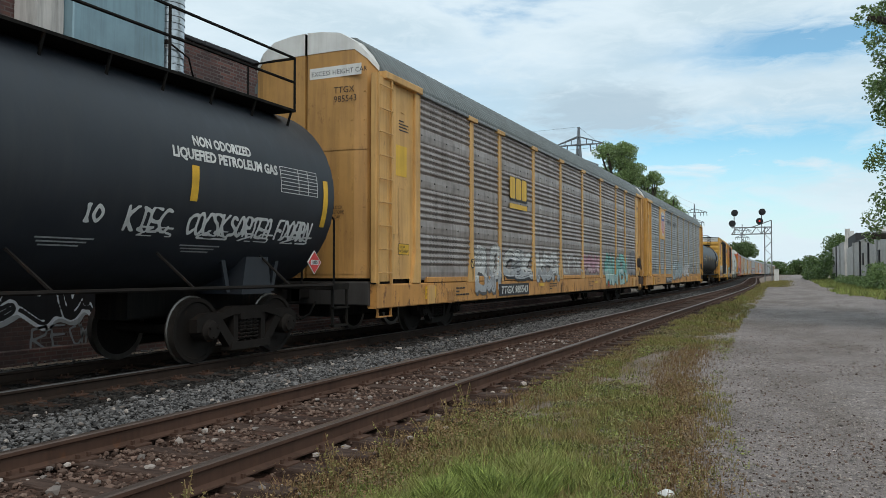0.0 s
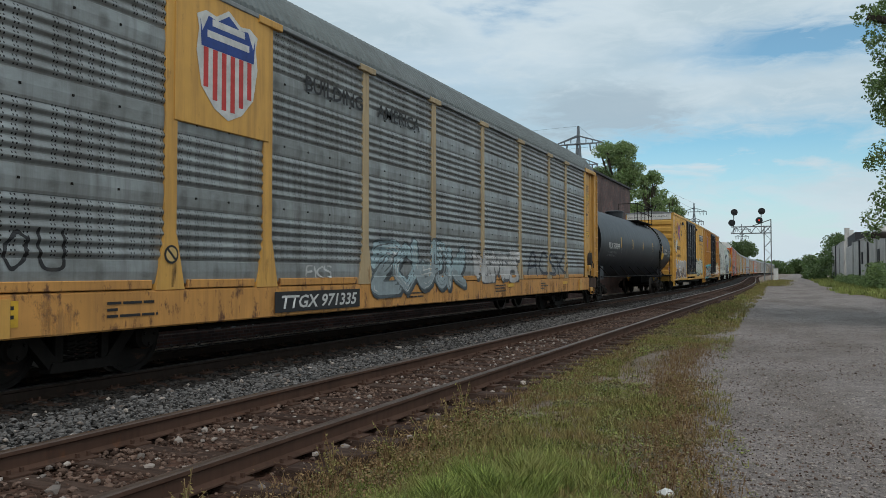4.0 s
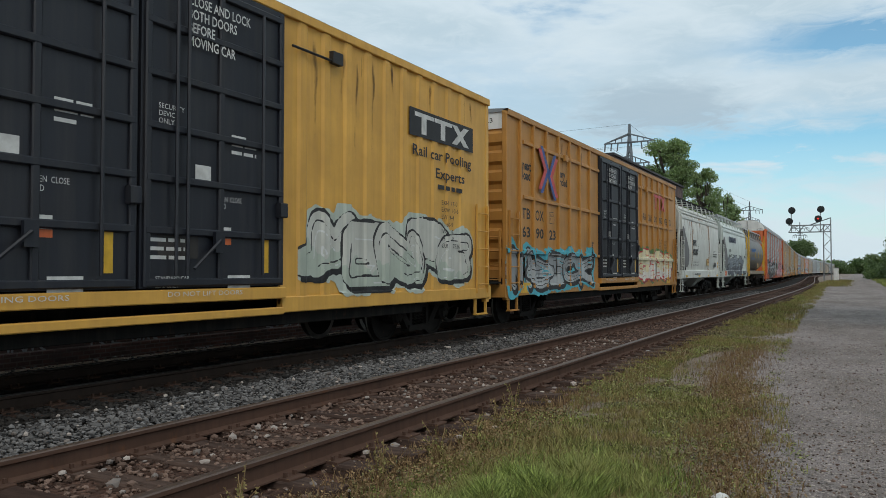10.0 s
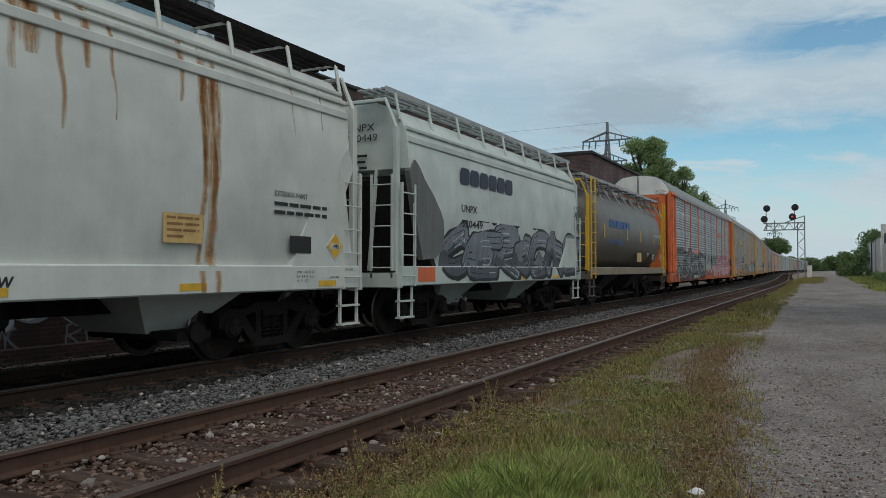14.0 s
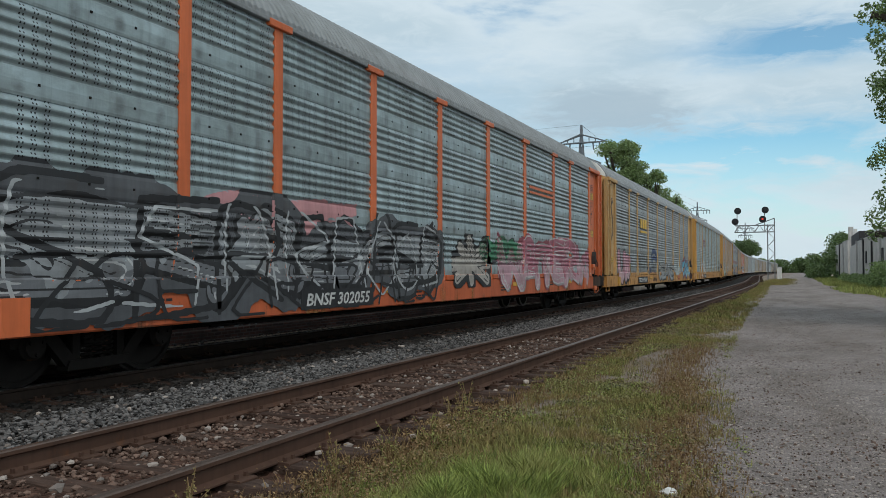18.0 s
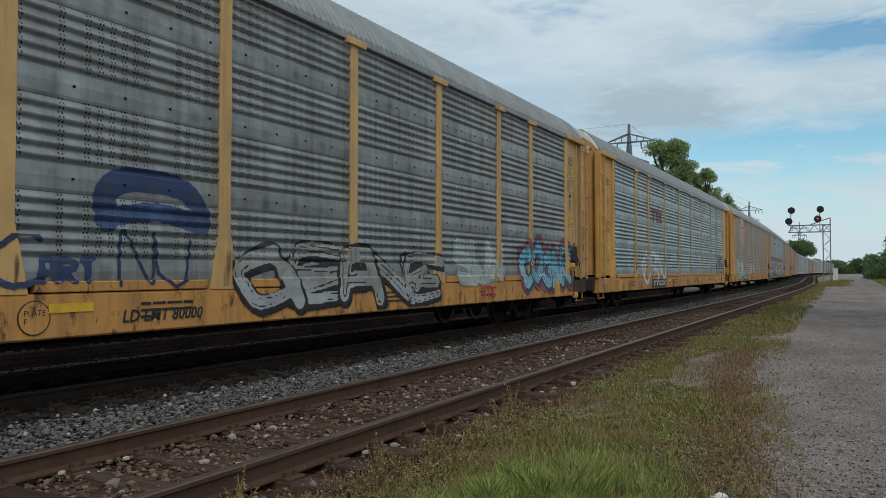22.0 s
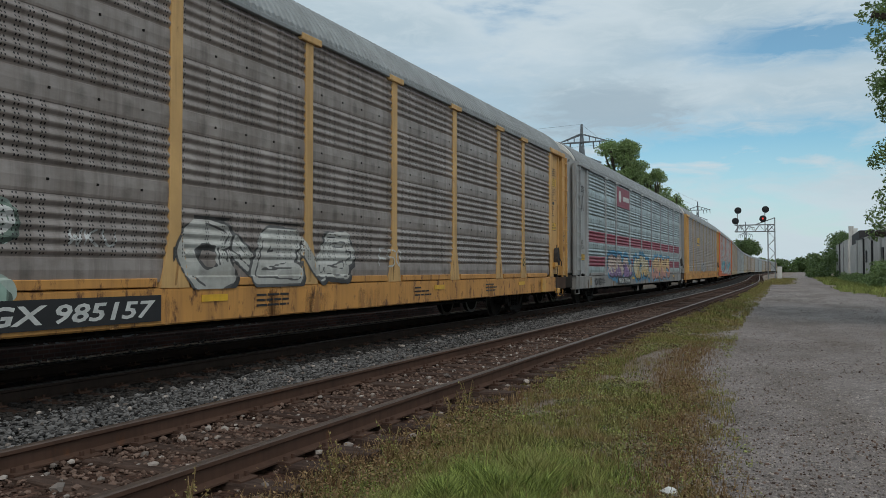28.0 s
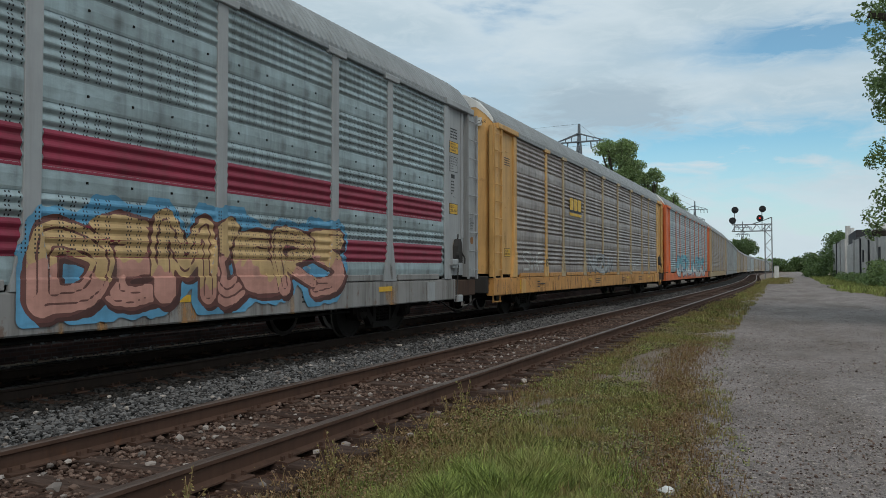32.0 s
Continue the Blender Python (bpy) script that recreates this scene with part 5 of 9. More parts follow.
def build_building():
    wx = -11.7
    b = thing("brick_factory", "long low brick factory wall with dark coping beside the railway", "building")
    part("wall", G().box(wx - 0.4, wx, -14, 41, -0.1, RT + 6.2), M_BRICK, b)
    part("wall_base", G().bev(wx - 0.1, wx + 0.06, -14, 41, -0.1, 0.22, 0.02), M_BRICK, b)
    g = G()
    y = -14
    while y < 41:
        g.bev(wx - 0.48, wx + 0.07, y + 0.01, y + 0.60, RT + 6.2, RT + 6.30 + 0.02 * math.sin(y * 9), 0.02)
        y += 0.61
    part("coping", g, M_COPE, b)
    part("back", G().box(wx - 16, wx - 0.4, -14, 41, -0.1, RT + 5.8), M_BRICK, b)
    b2 = thing("brick_factory_block", "taller dark brick factory block with a flat roof", "building")
    part("wall", G().box(wx - 14, wx - 0.02, 41.05, 60, -0.1, RT + 7.6), M_BRICK, b2)
    part("coping", G().bev(wx - 14.1, wx + 0.1, 41.0, 60.1, RT + 7.6, RT + 7.75, 0.02), M_COPE, b2)


def build_ducts():
    wx = -11.7
    d = thing("dust_collector", "pale blue sheet-metal dust collector box on the factory wall", "duct")
    m = paint("pale_blue_sheet", (0.22, 0.33, 0.38), 0.45, 0.3, 0.06, metal=0.3)
    part("casing", G().bev(wx + 0.03, wx + 0.75, 8.95, 11.0, 3.2, 10.5, 0.02, axis=2), m, d)
    part("side_strip", G().bev(wx + 0.02, wx + 0.55, 8.4, 8.94, 3.2, 10.5, 0.02, axis=2), M_CONC, d, "rust-streaked beige side strip")
    part("flange", G().bev(wx + 0.02, wx + 0.79, 8.9, 11.03, 6.9, 6.96, 0.01), M_ROOF, d)
    p = thing("spiral_duct", "shiny galvanised spiral duct pipe against the brick wall", "duct")
    galv = plain("galvanised", (0.50, 0.53, 0.55), 0.28, 0.85)
    g = G()
    rings = []
    z = 2.5
    while z < 10.6:
        for dz, r in ((0, 0.30), (0.10, 0.30), (0.11, 0.312), (0.125, 0.312)):
            rings.append([(wx + 0.42 + r * math.cos(t), 11.42 + r * math.sin(t), z + dz) for t in (2 * math.pi * j / 24 for j in range(24))])
        z += 0.135
    g.loft(rings)
    part("pipe", g, galv, p, smooth=True)
    part("strap", G().box(wx, wx + 0.75, 11.04, 11.08, 5.9, 5.98).tube([(wx + 0.74, 11.05, 5.95), (wx + 0.78, 11.6, 5.75), (wx, 12.6, 5.6)], 0.02, 5), M_STEEL, p)


build_building()
build_ducts()


def build_gantry():
    x0, y0 = -3.8, 136.0
    s = thing("signal_gantry", "grey lattice cantilever signal gantry over two tracks", "signal")
    steel = paint("gantry_grey", (0.20, 0.21, 0.215), 0.6, 0.3, 0.15)
    g = G()
    legs = [(x0 + a, y0 + b) for a in (-1.05, 0.0) for b in (-0.5, 0.5)]
    tz = 10.0
    for i, (x, y) in enumerate(legs):
        g.box(x - 0.07, x + 0.07, y - 0.07, y + 0.07, 0, tz if x == x0 else 9.0)
    part("mast", g, steel, s)
    for y in (y0 - 0.5, y0 + 0.5):
        g = G()
        for i in range(7):
            z = 0.6 + i * 1.2
            a, b = ((x0 - 1.05, x0), (x0, x0 - 1.05))[i % 2]
            g.tube([(a, y, z), (b, y, z + 1.2)], 0.045, 4)
        part("mast_bracing", g, steel, s)
    xl = x0 - 6.1
    g = G()
    for y in (y0 - 0.5, y0 + 0.5):
        for z in (7.8, 8.9):
            g.box(xl, x0, y - 0.06, y + 0.06, z - 0.06, z + 0.06)
        g.tube([(x0, y, tz), (x0 - 2.9, y, 8.95)], 0.06, 4)
        for i in range(8):
            a = xl + i * 6.1 / 8
            z0, z1 = ((7.8, 8.9), (8.9, 7.8))[i % 2]
            g.tube([(a, y, z0), (a + 6.1 / 8, y, z1)], 0.045, 4)
    part("arm", g, steel, s)
    part("walkway", G().box(xl, x0, y0 - 0.5, y0 + 0.5, 7.73, 7.77), steel, s)
    lamp = plain("signal_red", (0.9, 0.05, 0.03), 0.4, 0, 0.35)
    blk = plain("signal_black", (0.012, 0.012, 0.013), 0.6)
    for k, (x, zs) in enumerate(((xl + 0.45, (11.3, 9.55)), (x0 - 1.45, (11.35, 9.85)))):
        part("signal_pole", G().tube([(x, y0 - 0.55, 7.85), (x, y0 - 0.55, 11.7)], 0.07, 6), steel, s)
        for j, z in enumerate(zs):
            hx = x + (-0.30 if j else 0.1)
            h = part("signal_head", G().loft([[(hx + 0.55 * math.cos(t), y, z + 0.55 * math.sin(t)) for t in (2 * math.pi * i / 24 for i in range(24))] for y in (y0 - 0.72, y0 - 0.62)]), blk, s)
            part("hood", G().loft([[(hx + 0.2 * math.cos(t), y, z + 0.2 * math.sin(t)) for t in (2 * math.pi * i / 14 for i in range(14))] for y in (y0 - 1.0, y0 - 0.7)]), blk, h)
            if k == 1 and j == 1:
                part("lens", G().loft([[(hx + 0.15 * math.cos(t), y, z + 0.15 * math.sin(t)) for t in (2 * math.pi * i / 14 for i in range(14))] for y in (y0 - 1.02, y0 - 1.0)]), lamp, h, "lit red lens")
    c = thing("relay_cabinet", "white-grey trackside relay cabinet by the gantry", "cabinet")
    part("body", G().bev(x0 + 0.3, x0 + 1.0, y0 - 0.4, y0 + 0.4, 0, 2.0, 0.03, axis=2), M_WHITE, c)
    part("lid", G().bev(x0 + 0.25, x0 + 1.05, y0 - 0.45, y0 + 0.45, 2.0, 2.08, 0.02), M_LTGREY, c)


build_gantry()


def foliage(name, pts, size, material, seed, n_per):
    """Leaf cards gathered round clump centres: pts of (x, y, z, r)."""
    rg = np.random.RandomState(seed)
    v, f = [], []
    C = []
    for x, y, z, r in pts:
        n = int(n_per * r * r)
        d = rg.normal(size=(n, 3))
        d /= np.linalg.norm(d, axis=1)[:, None]
        C.append(np.array([x, y, z]) + d * (r * rg.uniform(0.35, 1.0, (n, 1)) ** 0.6) * np.array([1, 1, 0.8]))
    C = np.concatenate(C)
    n = len(C)
    a = rg.normal(size=(n, 3)); a /= np.linalg.norm(a, axis=1)[:, None]
    b = rg.normal(size=(n, 3)); b -= (a * b).sum(1)[:, None] * a; b /= np.linalg.norm(b, axis=1)[:, None]
    s = size * rg.uniform(0.6, 1.3, (n, 1))
    q = np.stack([C - a * s, C + b * s * 0.5 + a * s * 0.1, C + a * s, C - b * s * 0.5 + a * s * 0.1], 1).reshape(-1, 3)
    me = bpy.data.meshes.new(name)
    me.from_pydata(q.tolist(), [], np.arange(4 * n).reshape(-1, 4).tolist())
    me.materials.append(material)
    return me


def tree(x, y, h, r, seed, label, leaf=0.09, n_per=900, mat=None, trunk_h=None, clumps=60, low=0.3, name="tree", cl=(0.14, 0.30), hang=0):
    rg = random.Random(seed)
    t = thing(name, label, "tree")
    th = trunk_h or h * 0.55
    g = G()
    g.loft([[(x + rr * math.cos(a), y + rr * math.sin(a), z) for a in (2 * math.pi * i / 10 for i in range(10))] for rr, z in ((0.032 * h, -0.05), (0.022 * h, 0.6), (0.018 * h, th * 0.6), (0.011 * h, th), (0.004 * h, h * 0.85))])
    part("trunk", g, M_BARK, t)
    pts = []
    for i in range(clumps):
        a = rg.uniform(0, 2 * math.pi)
        zz = rg.uniform(low, 1.0)
        rad = r * math.sqrt(max(0.05, 1 - ((zz - (0.45 + low / 2)) / (0.62 - low / 3)) ** 2)) * rg.uniform(0.35, 1.0)
        pts.append((x + rad * math.cos(a), y + rad * math.sin(a), zz * h, r * rg.uniform(*cl)))
    for i in range(hang):
        zz = rg.uniform(0.14, 0.75)
        pts.append((x - r * rg.uniform(0.45, 0.98 - 0.25 * zz), y + rg.uniform(-0.4, 0.4) * r, zz * h, r * rg.uniform(0.04, 0.10)))
    g = G()
    for px, py, pz, pr in pts[::2]:
        z0 = min(th, pz * 0.75)
        g.tube([(x, y, z0), ((x + px) / 2, (y + py) / 2, (z0 + pz) / 2 + 0.2), (px, py, pz)], 0.006 * h, 5)
    part("branchwork", g, M_BARK, t)
    part("crown", foliage("crown", pts, leaf, mat or M_LEAF, seed, n_per), mat or M_LEAF, t)
    return t


tree(-14.3, 68.0, 12.7, 2.15, 8, "broad green tree behind the brick factory", 0.10, 620, clumps=150, low=0.3, cl=(0.20, 0.38))
tree(-14.0, 82.0, 11.6, 1.9, 9, "smaller green tree behind the brick factory", 0.10, 620, clumps=120, low=0.25, cl=(0.20, 0.38))
tree(-13.8, 95.0, 10.4, 1.8, 12, "small green tree behind the brick factory", 0.10, 620, clumps=100, low=0.25, cl=(0.20, 0.38))
tree(7.0, 24.0, 17.0, 5.6, 5, "tall leafy maple overhanging the gravel path", 0.058, 1300, clumps=300, low=0.16, cl=(0.05, 0.12), hang=120)


def woods(pts, name, label, seed, leaf=0.5, n_per=30, mat=None):
    me = foliage(name, pts, leaf, mat or M_LEAF2, seed, n_per)
    ob = new(name, me)
    tagged(ob, label, "trees", kind="stuff")


rg0 = random.Random(4)
woods([(-22 - rg0.uniform(0, 22), 390 + rg0.uniform(0, 90), rg0.uniform(1, 14) , rg0.uniform(2.5, 4.5)) for i in range(120)], "far_woods", "dense dark green trees behind the far tracks", 2)
woods([(2.2 + rg0.uniform(0, 6) * (0.3 + 0.7 * q), 150 + 70 * rg0.random(), rg0.uniform(0.4, 3.0 + 2.6 * q), rg0.uniform(0.8, 1.8)) for q in [i / 90 for i in range(90)]], "roadside_bushes", "dense green bushes at the end of the gravel path", 3, 0.28, 60)
woods([(5.3 + rg0.uniform(0, 3.2), 160 + rg0.uniform(0, 20), rg0.uniform(4.5, 8.6), rg0.uniform(0.7, 1.4)) for i in range(26)], "roadside_trees", "taller trees over the bushes", 33, 0.25, 60)
woods([(rg0.uniform(-60, 60), 520 + rg0.uniform(0, 60), rg0.uniform(1, 7), rg0.uniform(3, 6)) for i in range(90)], "distant_woods", "distant low trees on the horizon", 6, 0.9, 12)
woods([(4.6 + 2.0 * rg0.random() ** 0.6 + (100 - yy) * 0.012, yy, rg0.uniform(0.0, 0.9), rg0.uniform(0.25, 0.7)) for yy in [58 + 60 * rg0.random() for i in range(150)]], "wall_weeds", "overgrown green weeds along the grey wall", 7, 0.11, 260, M_LEAF)
woods([(6.3 + rg0.uniform(-0.6, 0.5) - (yy - 66) * 0.03, yy, rg0.uniform(0.5, 2.0), rg0.uniform(0.4, 0.8)) for yy in [62 + 14 * rg0.random() for i in range(26)]], "wall_shrubs", "leafy shrubs against the grey wall", 17, 0.12, 220, M_LEAF)


def warehouse_wall(w, x0, y0, x1, y1, h0, h1, n, depth=6.0):
    """A run of stained wall panels with pilasters, from (x0, y0) to (x1, y1)."""
    for k in range(n):
        ya, yb = y0 + (y1 - y0) * k / n, y0 + (y1 - y0) * (k + 1) / n
        xa, xb = x0 + (x1 - x0) * k / n, x0 + (x1 - x0) * (k + 1) / n
        h = h0 + (h1 - h0) * k / max(1, n - 1)
        g = G().loft([[(xa, ya + 0.02, z), (xb, yb - 0.02, z), (xb + depth, yb - 0.02, z), (xa + depth, ya + 0.02, z)] for z in (-0.1, h)])
        part("wall_panel", g, M_CONC, w)
        part("coping", G().loft([[(xa - 0.06, ya + 0.03, z), (xb - 0.06, yb - 0.03, z), (xb + 0.4, yb - 0.03, z), (xa + 0.4, ya + 0.03, z)] for z in (h + 0.004, h + 0.16)]), M_COPE if k % 2 else M_CONC, w)
        part("pilaster", G().bev(xb - 0.16, xb + 0.05, yb - 0.22, yb + 0.22, -0.1, h + 0.05, 0.02, axis=2), M_COPE if k % 3 == 1 else M_CONC, w)


def build_wall_right():
    w = thing("concrete_warehouse", "grey stained concrete warehouse wall along the path", "building")
    warehouse_wall(w, 7.6, 62.0, 6.15, 104.0, 4.6, 5.0, 6)
    fx = lambda y, z: 7.6 - (y - 62.0) * 1.45 / 42.0 - 0.02 + 0.0 * z
    for k, y in enumerate((68.0, 82.0, 95.0)):
        part("blocked_window", G().box(fx(y, 0) - 0.04, fx(y, 0) + 0.1, y - 0.8, y + 0.8, 2.3, 3.6), M_COPE, w, "dark blocked-up window")
    for k, y in enumerate((73.5, 89.0)):
        part("down_pipe", G().tube([(fx(y, 0) - 0.1, y, 0.1), (fx(y, 0) - 0.1, y, 4.5)], 0.09, 6), M_COPE, w)
    b = thing("flat_roofed_block", "grey flat-roofed block with dark upper storey behind the wall", "building")
    part("walls", G().bev(6.6, 12.5, 106, 128, -0.1, 5.0, 0.05), M_CONC, b)
    part("upper_storey", G().bev(6.7, 12.0, 110, 126, 5.0, 6.5, 0.05), M_COPE, b)
    part("sign_box", G().bev(6.75, 7.2, 121, 122, 6.5, 7.3, 0.03), M_WHITE, b)
    f = thing("far_warehouse", "pale grey warehouse with a tall chimney", "building")
    warehouse_wall(f, 6.5, 132.0, 6.0, 158.0, 6.0, 5.9, 3)
    part("chimney", G().bev(6.9, 7.6, 137, 137.7, 5.9, 8.4, 0.05, axis=2), M_CONC, f)
    part("vent", G().tube([(8.2, 150, 5.8), (8.2, 150, 7.4)], 0.12, 6), M_STEEL, f)
    h = thing("gabled_shed", "small white gabled roof house above the wall", "building")
    part("walls", G().bev(7.9, 11.5, 93, 100, 0, 5.8, 0.03), M_CONC, h)
    part("roof", G().prism([(7.6, 5.8), (11.8, 5.8), (11.8, 5.95), (9.7, 6.95), (7.6, 5.95)], 92.6, 100.4), M_WHITE, h)


build_wall_right()


def pylon(x, y, h, seed):
    p = thing("power_pylon", "tall grey lattice electricity pylon", "pylon")
    st = plain("pylon_steel_%d" % seed, (0.19, 0.21, 0.23), 0.6, 0.4)
    g = G()
    w0, w1 = h * 0.09, h * 0.018

    def corner(i, z):
        w = w0 + (w1 - w0) * min(1, z / (h * 0.72)) if z < h * 0.72 else w1 * max(0.15, (h - z) / (h * 0.28))
        return (x + (w if i in (1, 2) else -w), y + (w if i in (2, 3) else -w), z)
    zs = [h * t for t in (0, 0.14, 0.27, 0.38, 0.48, 0.57, 0.65, 0.72, 0.79, 0.86, 0.93, 1.0)]
    r = h * 0.0045
    for i in range(4):
        g.tube([corner(i, z) for z in zs], r * 1.3, 4)
        for a, b in zip(zs[:-1], zs[1:]):
            g.tube([corner(i, a), corner((i + 1) % 4, b)], r, 4)
            g.tube([corner((i + 1) % 4, a), corner(i, b)], r, 4)
    part("tower", g, st, p)
    for z, l in ((0.74, 0.26), (0.88, 0.34)):
        g = G()
        for s in (-1, 1):
            tip = (x + s * l * h * 0.5, y, h * z)
            for dy in (-w1, w1):
                g.tube([(x, y + dy, h * z - 0.0), tip], r, 4)
                g.tube([(x, y + dy, h * (z + 0.055)), tip], r, 4)
            for q in (0.3, 0.55, 0.8):
                g.tube([(x + s * l * h * 0.5 * q, y, h * z), (x + s * l * h * 0.5 * q, y, h * (z + 0.055 * (1 - q)))], r * 0.8, 4)
                g.tube([(x + s * l * h * 0.5 * (q + 0.15), y, h * z), (x + s * l * h * 0.5 * (q + 0.18), y, h * (z - 0.05))], r * 1.2, 4)
        part("cross_arm", g, st, p)
    return p


pylon(-54.9, 209.0, 42.0, 1)
pylon(-47.0, 405.0, 36.0, 2)
pylon(-37.0, 610.0, 37.0, 3)


def wires():
    lines = thing("power_lines", "thin sagging power lines between the pylons", "power lines")
    wire = plain("wire", (0.10, 0.11, 0.12), 0.5)
    runs = []
    for dx, z in ((-5.5, 36.0), (5.5, 36.0), (-4.5, 30.0), (4.5, 30.0), (0, 42.0)):
        runs.append(((-54.9 + dx, 209, z), (-180 + dx * 0.4, 190 + dx, z + 1.5)))
        runs.append(((-54.9 + dx, 209, z), (-47 + dx * 0.9, 405, z * 0.86)))
    for a, b in runs:
        pts = []
        for k in range(13):
            t = k / 12
            pts.append((a[0] + (b[0] - a[0]) * t, a[1] + (b[1] - a[1]) * t, a[2] + (b[2] - a[2]) * t - 2.2 * 4 * t * (1 - t)))
        part("wire", G().tube(pts, 0.035, 4), wire, lines)


wires()

# ---------------------------------------------------------------- the train
V = 8.83


def run(t):
    """How far the train has come along the line: it slows a little in the first seconds."""
    if t >= 6:
        return 153.0 + V * (t - 17)
    return 55.87 - V * (6 - t) - 0.62 * (6 - t) ** 2 / 12


TRAIN = []          # (car, u of its middle, half of the bogie distance)


def couple(car, u0, u1, half):
    TRAIN.append((car, (u0 + u1) / 2, half))


c, T = tank_car("black gas tank car with white lettering and a red hazard diamond", 18.6, 1.50, 2.52, (-3.0, 8.0))
couple(c, -6.0, 12.65, 6.95)
TANK_A = c
CSX1 = autorack("yellow and grey car carrier with weathered punched side panels", M_GALV3, M_YELLOW2, M_SILL, doors=M_DOORY, roof=M_ROOFD)
couple(CSX1, 12.63, 40.43, 9.6)
UP1 = autorack("yellow car carrier with grey panels and a shield emblem", M_GALV, M_YELLOW, M_SILL, doors=M_DOORY, faded=M_BEIGE, roof=M_ROOFD)
couple(UP1, 40.0, 67.8, 9.6)
TILX, T2 = tank_car("long black gas tank car with yellow dashes and graffiti", 19.8, 1.50, 2.52, (0.85, 5.2))
couple(TILX, 67.2, 87.0, 7.55)
TB1, b2a, WB = boxcar("yellow ribbed boxcar with dark plug doors and large graffiti", 19.4, 5.05, M_BOX1, 1)
couple(TB1, 87.2, 106.6, 7.1)
TB2, b2b, WB = boxcar("ochre boxcar with posts, dark plug doors and graffiti", 19.1, 5.05, M_BOX2, 2)
couple(TB2, 106.68, 125.98, 7.1)
HOP1, hb1 = hopper("white covered hopper car with rust streaks", 12.2, 4.55, M_HOPW, 1)
couple(HOP1, 125.85, 137.95, 3.7)
HOP2, hb2 = hopper("pale grey covered hopper car with dark graffiti", 12.6, 4.5, M_HOPB, 2)
couple(HOP2, 137.9, 150.4, 3.9)
HOP3, hb3 = hopper("dusty grey covered hopper car with yellow end ladders", 13.9, 4.3, M_HOPD, 3)
couple(HOP3, 150.4, 163.9, 4.3)
BN = autorack("orange car carrier with pale panels covered in graffiti", M_GALV2, M_ORANGE, M_SILLO, cap_h=0.95)
couple(BN, 164.0, 191.8, 9.6)
CSX2 = autorack("yellow car carrier with grey panels and a pink graffiti figure", M_GALV, M_BEIGE2, M_SILL, doors=M_YELLOW2, faded=M_BEIGE2, cap_h=0.75)
couple(CSX2, 191.63, 219.43, 9.6)
TT = autorack("yellow car carrier with pale green-grey panels and white graffiti", M_GALV2, M_YELLOW, M_SILL, doors=M_DOORY, faded=M_BEIGE)
couple(TT, 219.48, 247.28, 9.6)
UP2 = autorack("faded yellow car carrier with brown-grey panels and a shield emblem", M_GALV3, M_YELLOW2, M_SILL, doors=M_DOORY, faded=M_BEIGE2)
couple(UP2, 247.45, 275.25, 9.6)
FX = autorack("grey car carrier with maroon bands and colourful graffiti", M_GALV2, M_LTGREY, M_SILLG)
couple(FX, 275.23, 303.03, 9.6)
Y2 = autorack("yellow car carrier with weathered grey panels", M_GALV3, M_YELLOW2, M_SILL, faded=M_BEIGE, faded_from=1)
couple(Y2, 302.97, 330.77, 9.6)
OR2 = autorack("orange-red car carrier with pale panels and blue graffiti", M_GALV2, M_ORANGE, M_ORANGE, detail=False)
couple(OR2, 330.8, 358.6, 9.6)
u = 358.6
FAR = ((M_GALV3, M_BEIGE), (M_GALV, M_LTGREY), (M_GALV2, M_LTGREY), (M_GALV, M_BEIGE), (M_GALV3, M_TAN))
for i in range(14):
    pm, tm = FAR[i % 5]
    car = autorack("weathered grey and yellow car carrier", pm, tm, tm, detail=False)
    couple(car, u, u + 27.8, 9.6)
    u += 27.8


def car_pose(u, half, t):
    s = u - run(t)
    xa, ya, _ = on_line(s - half, MAIN_X)
    xb, yb, _ = on_line(s + half, MAIN_X)
    a = math.atan2(-(xb - xa), yb - ya)
    return pose((xa + xb) / 2, (ya + yb) / 2, RT, 0, 0, math.degrees(a))



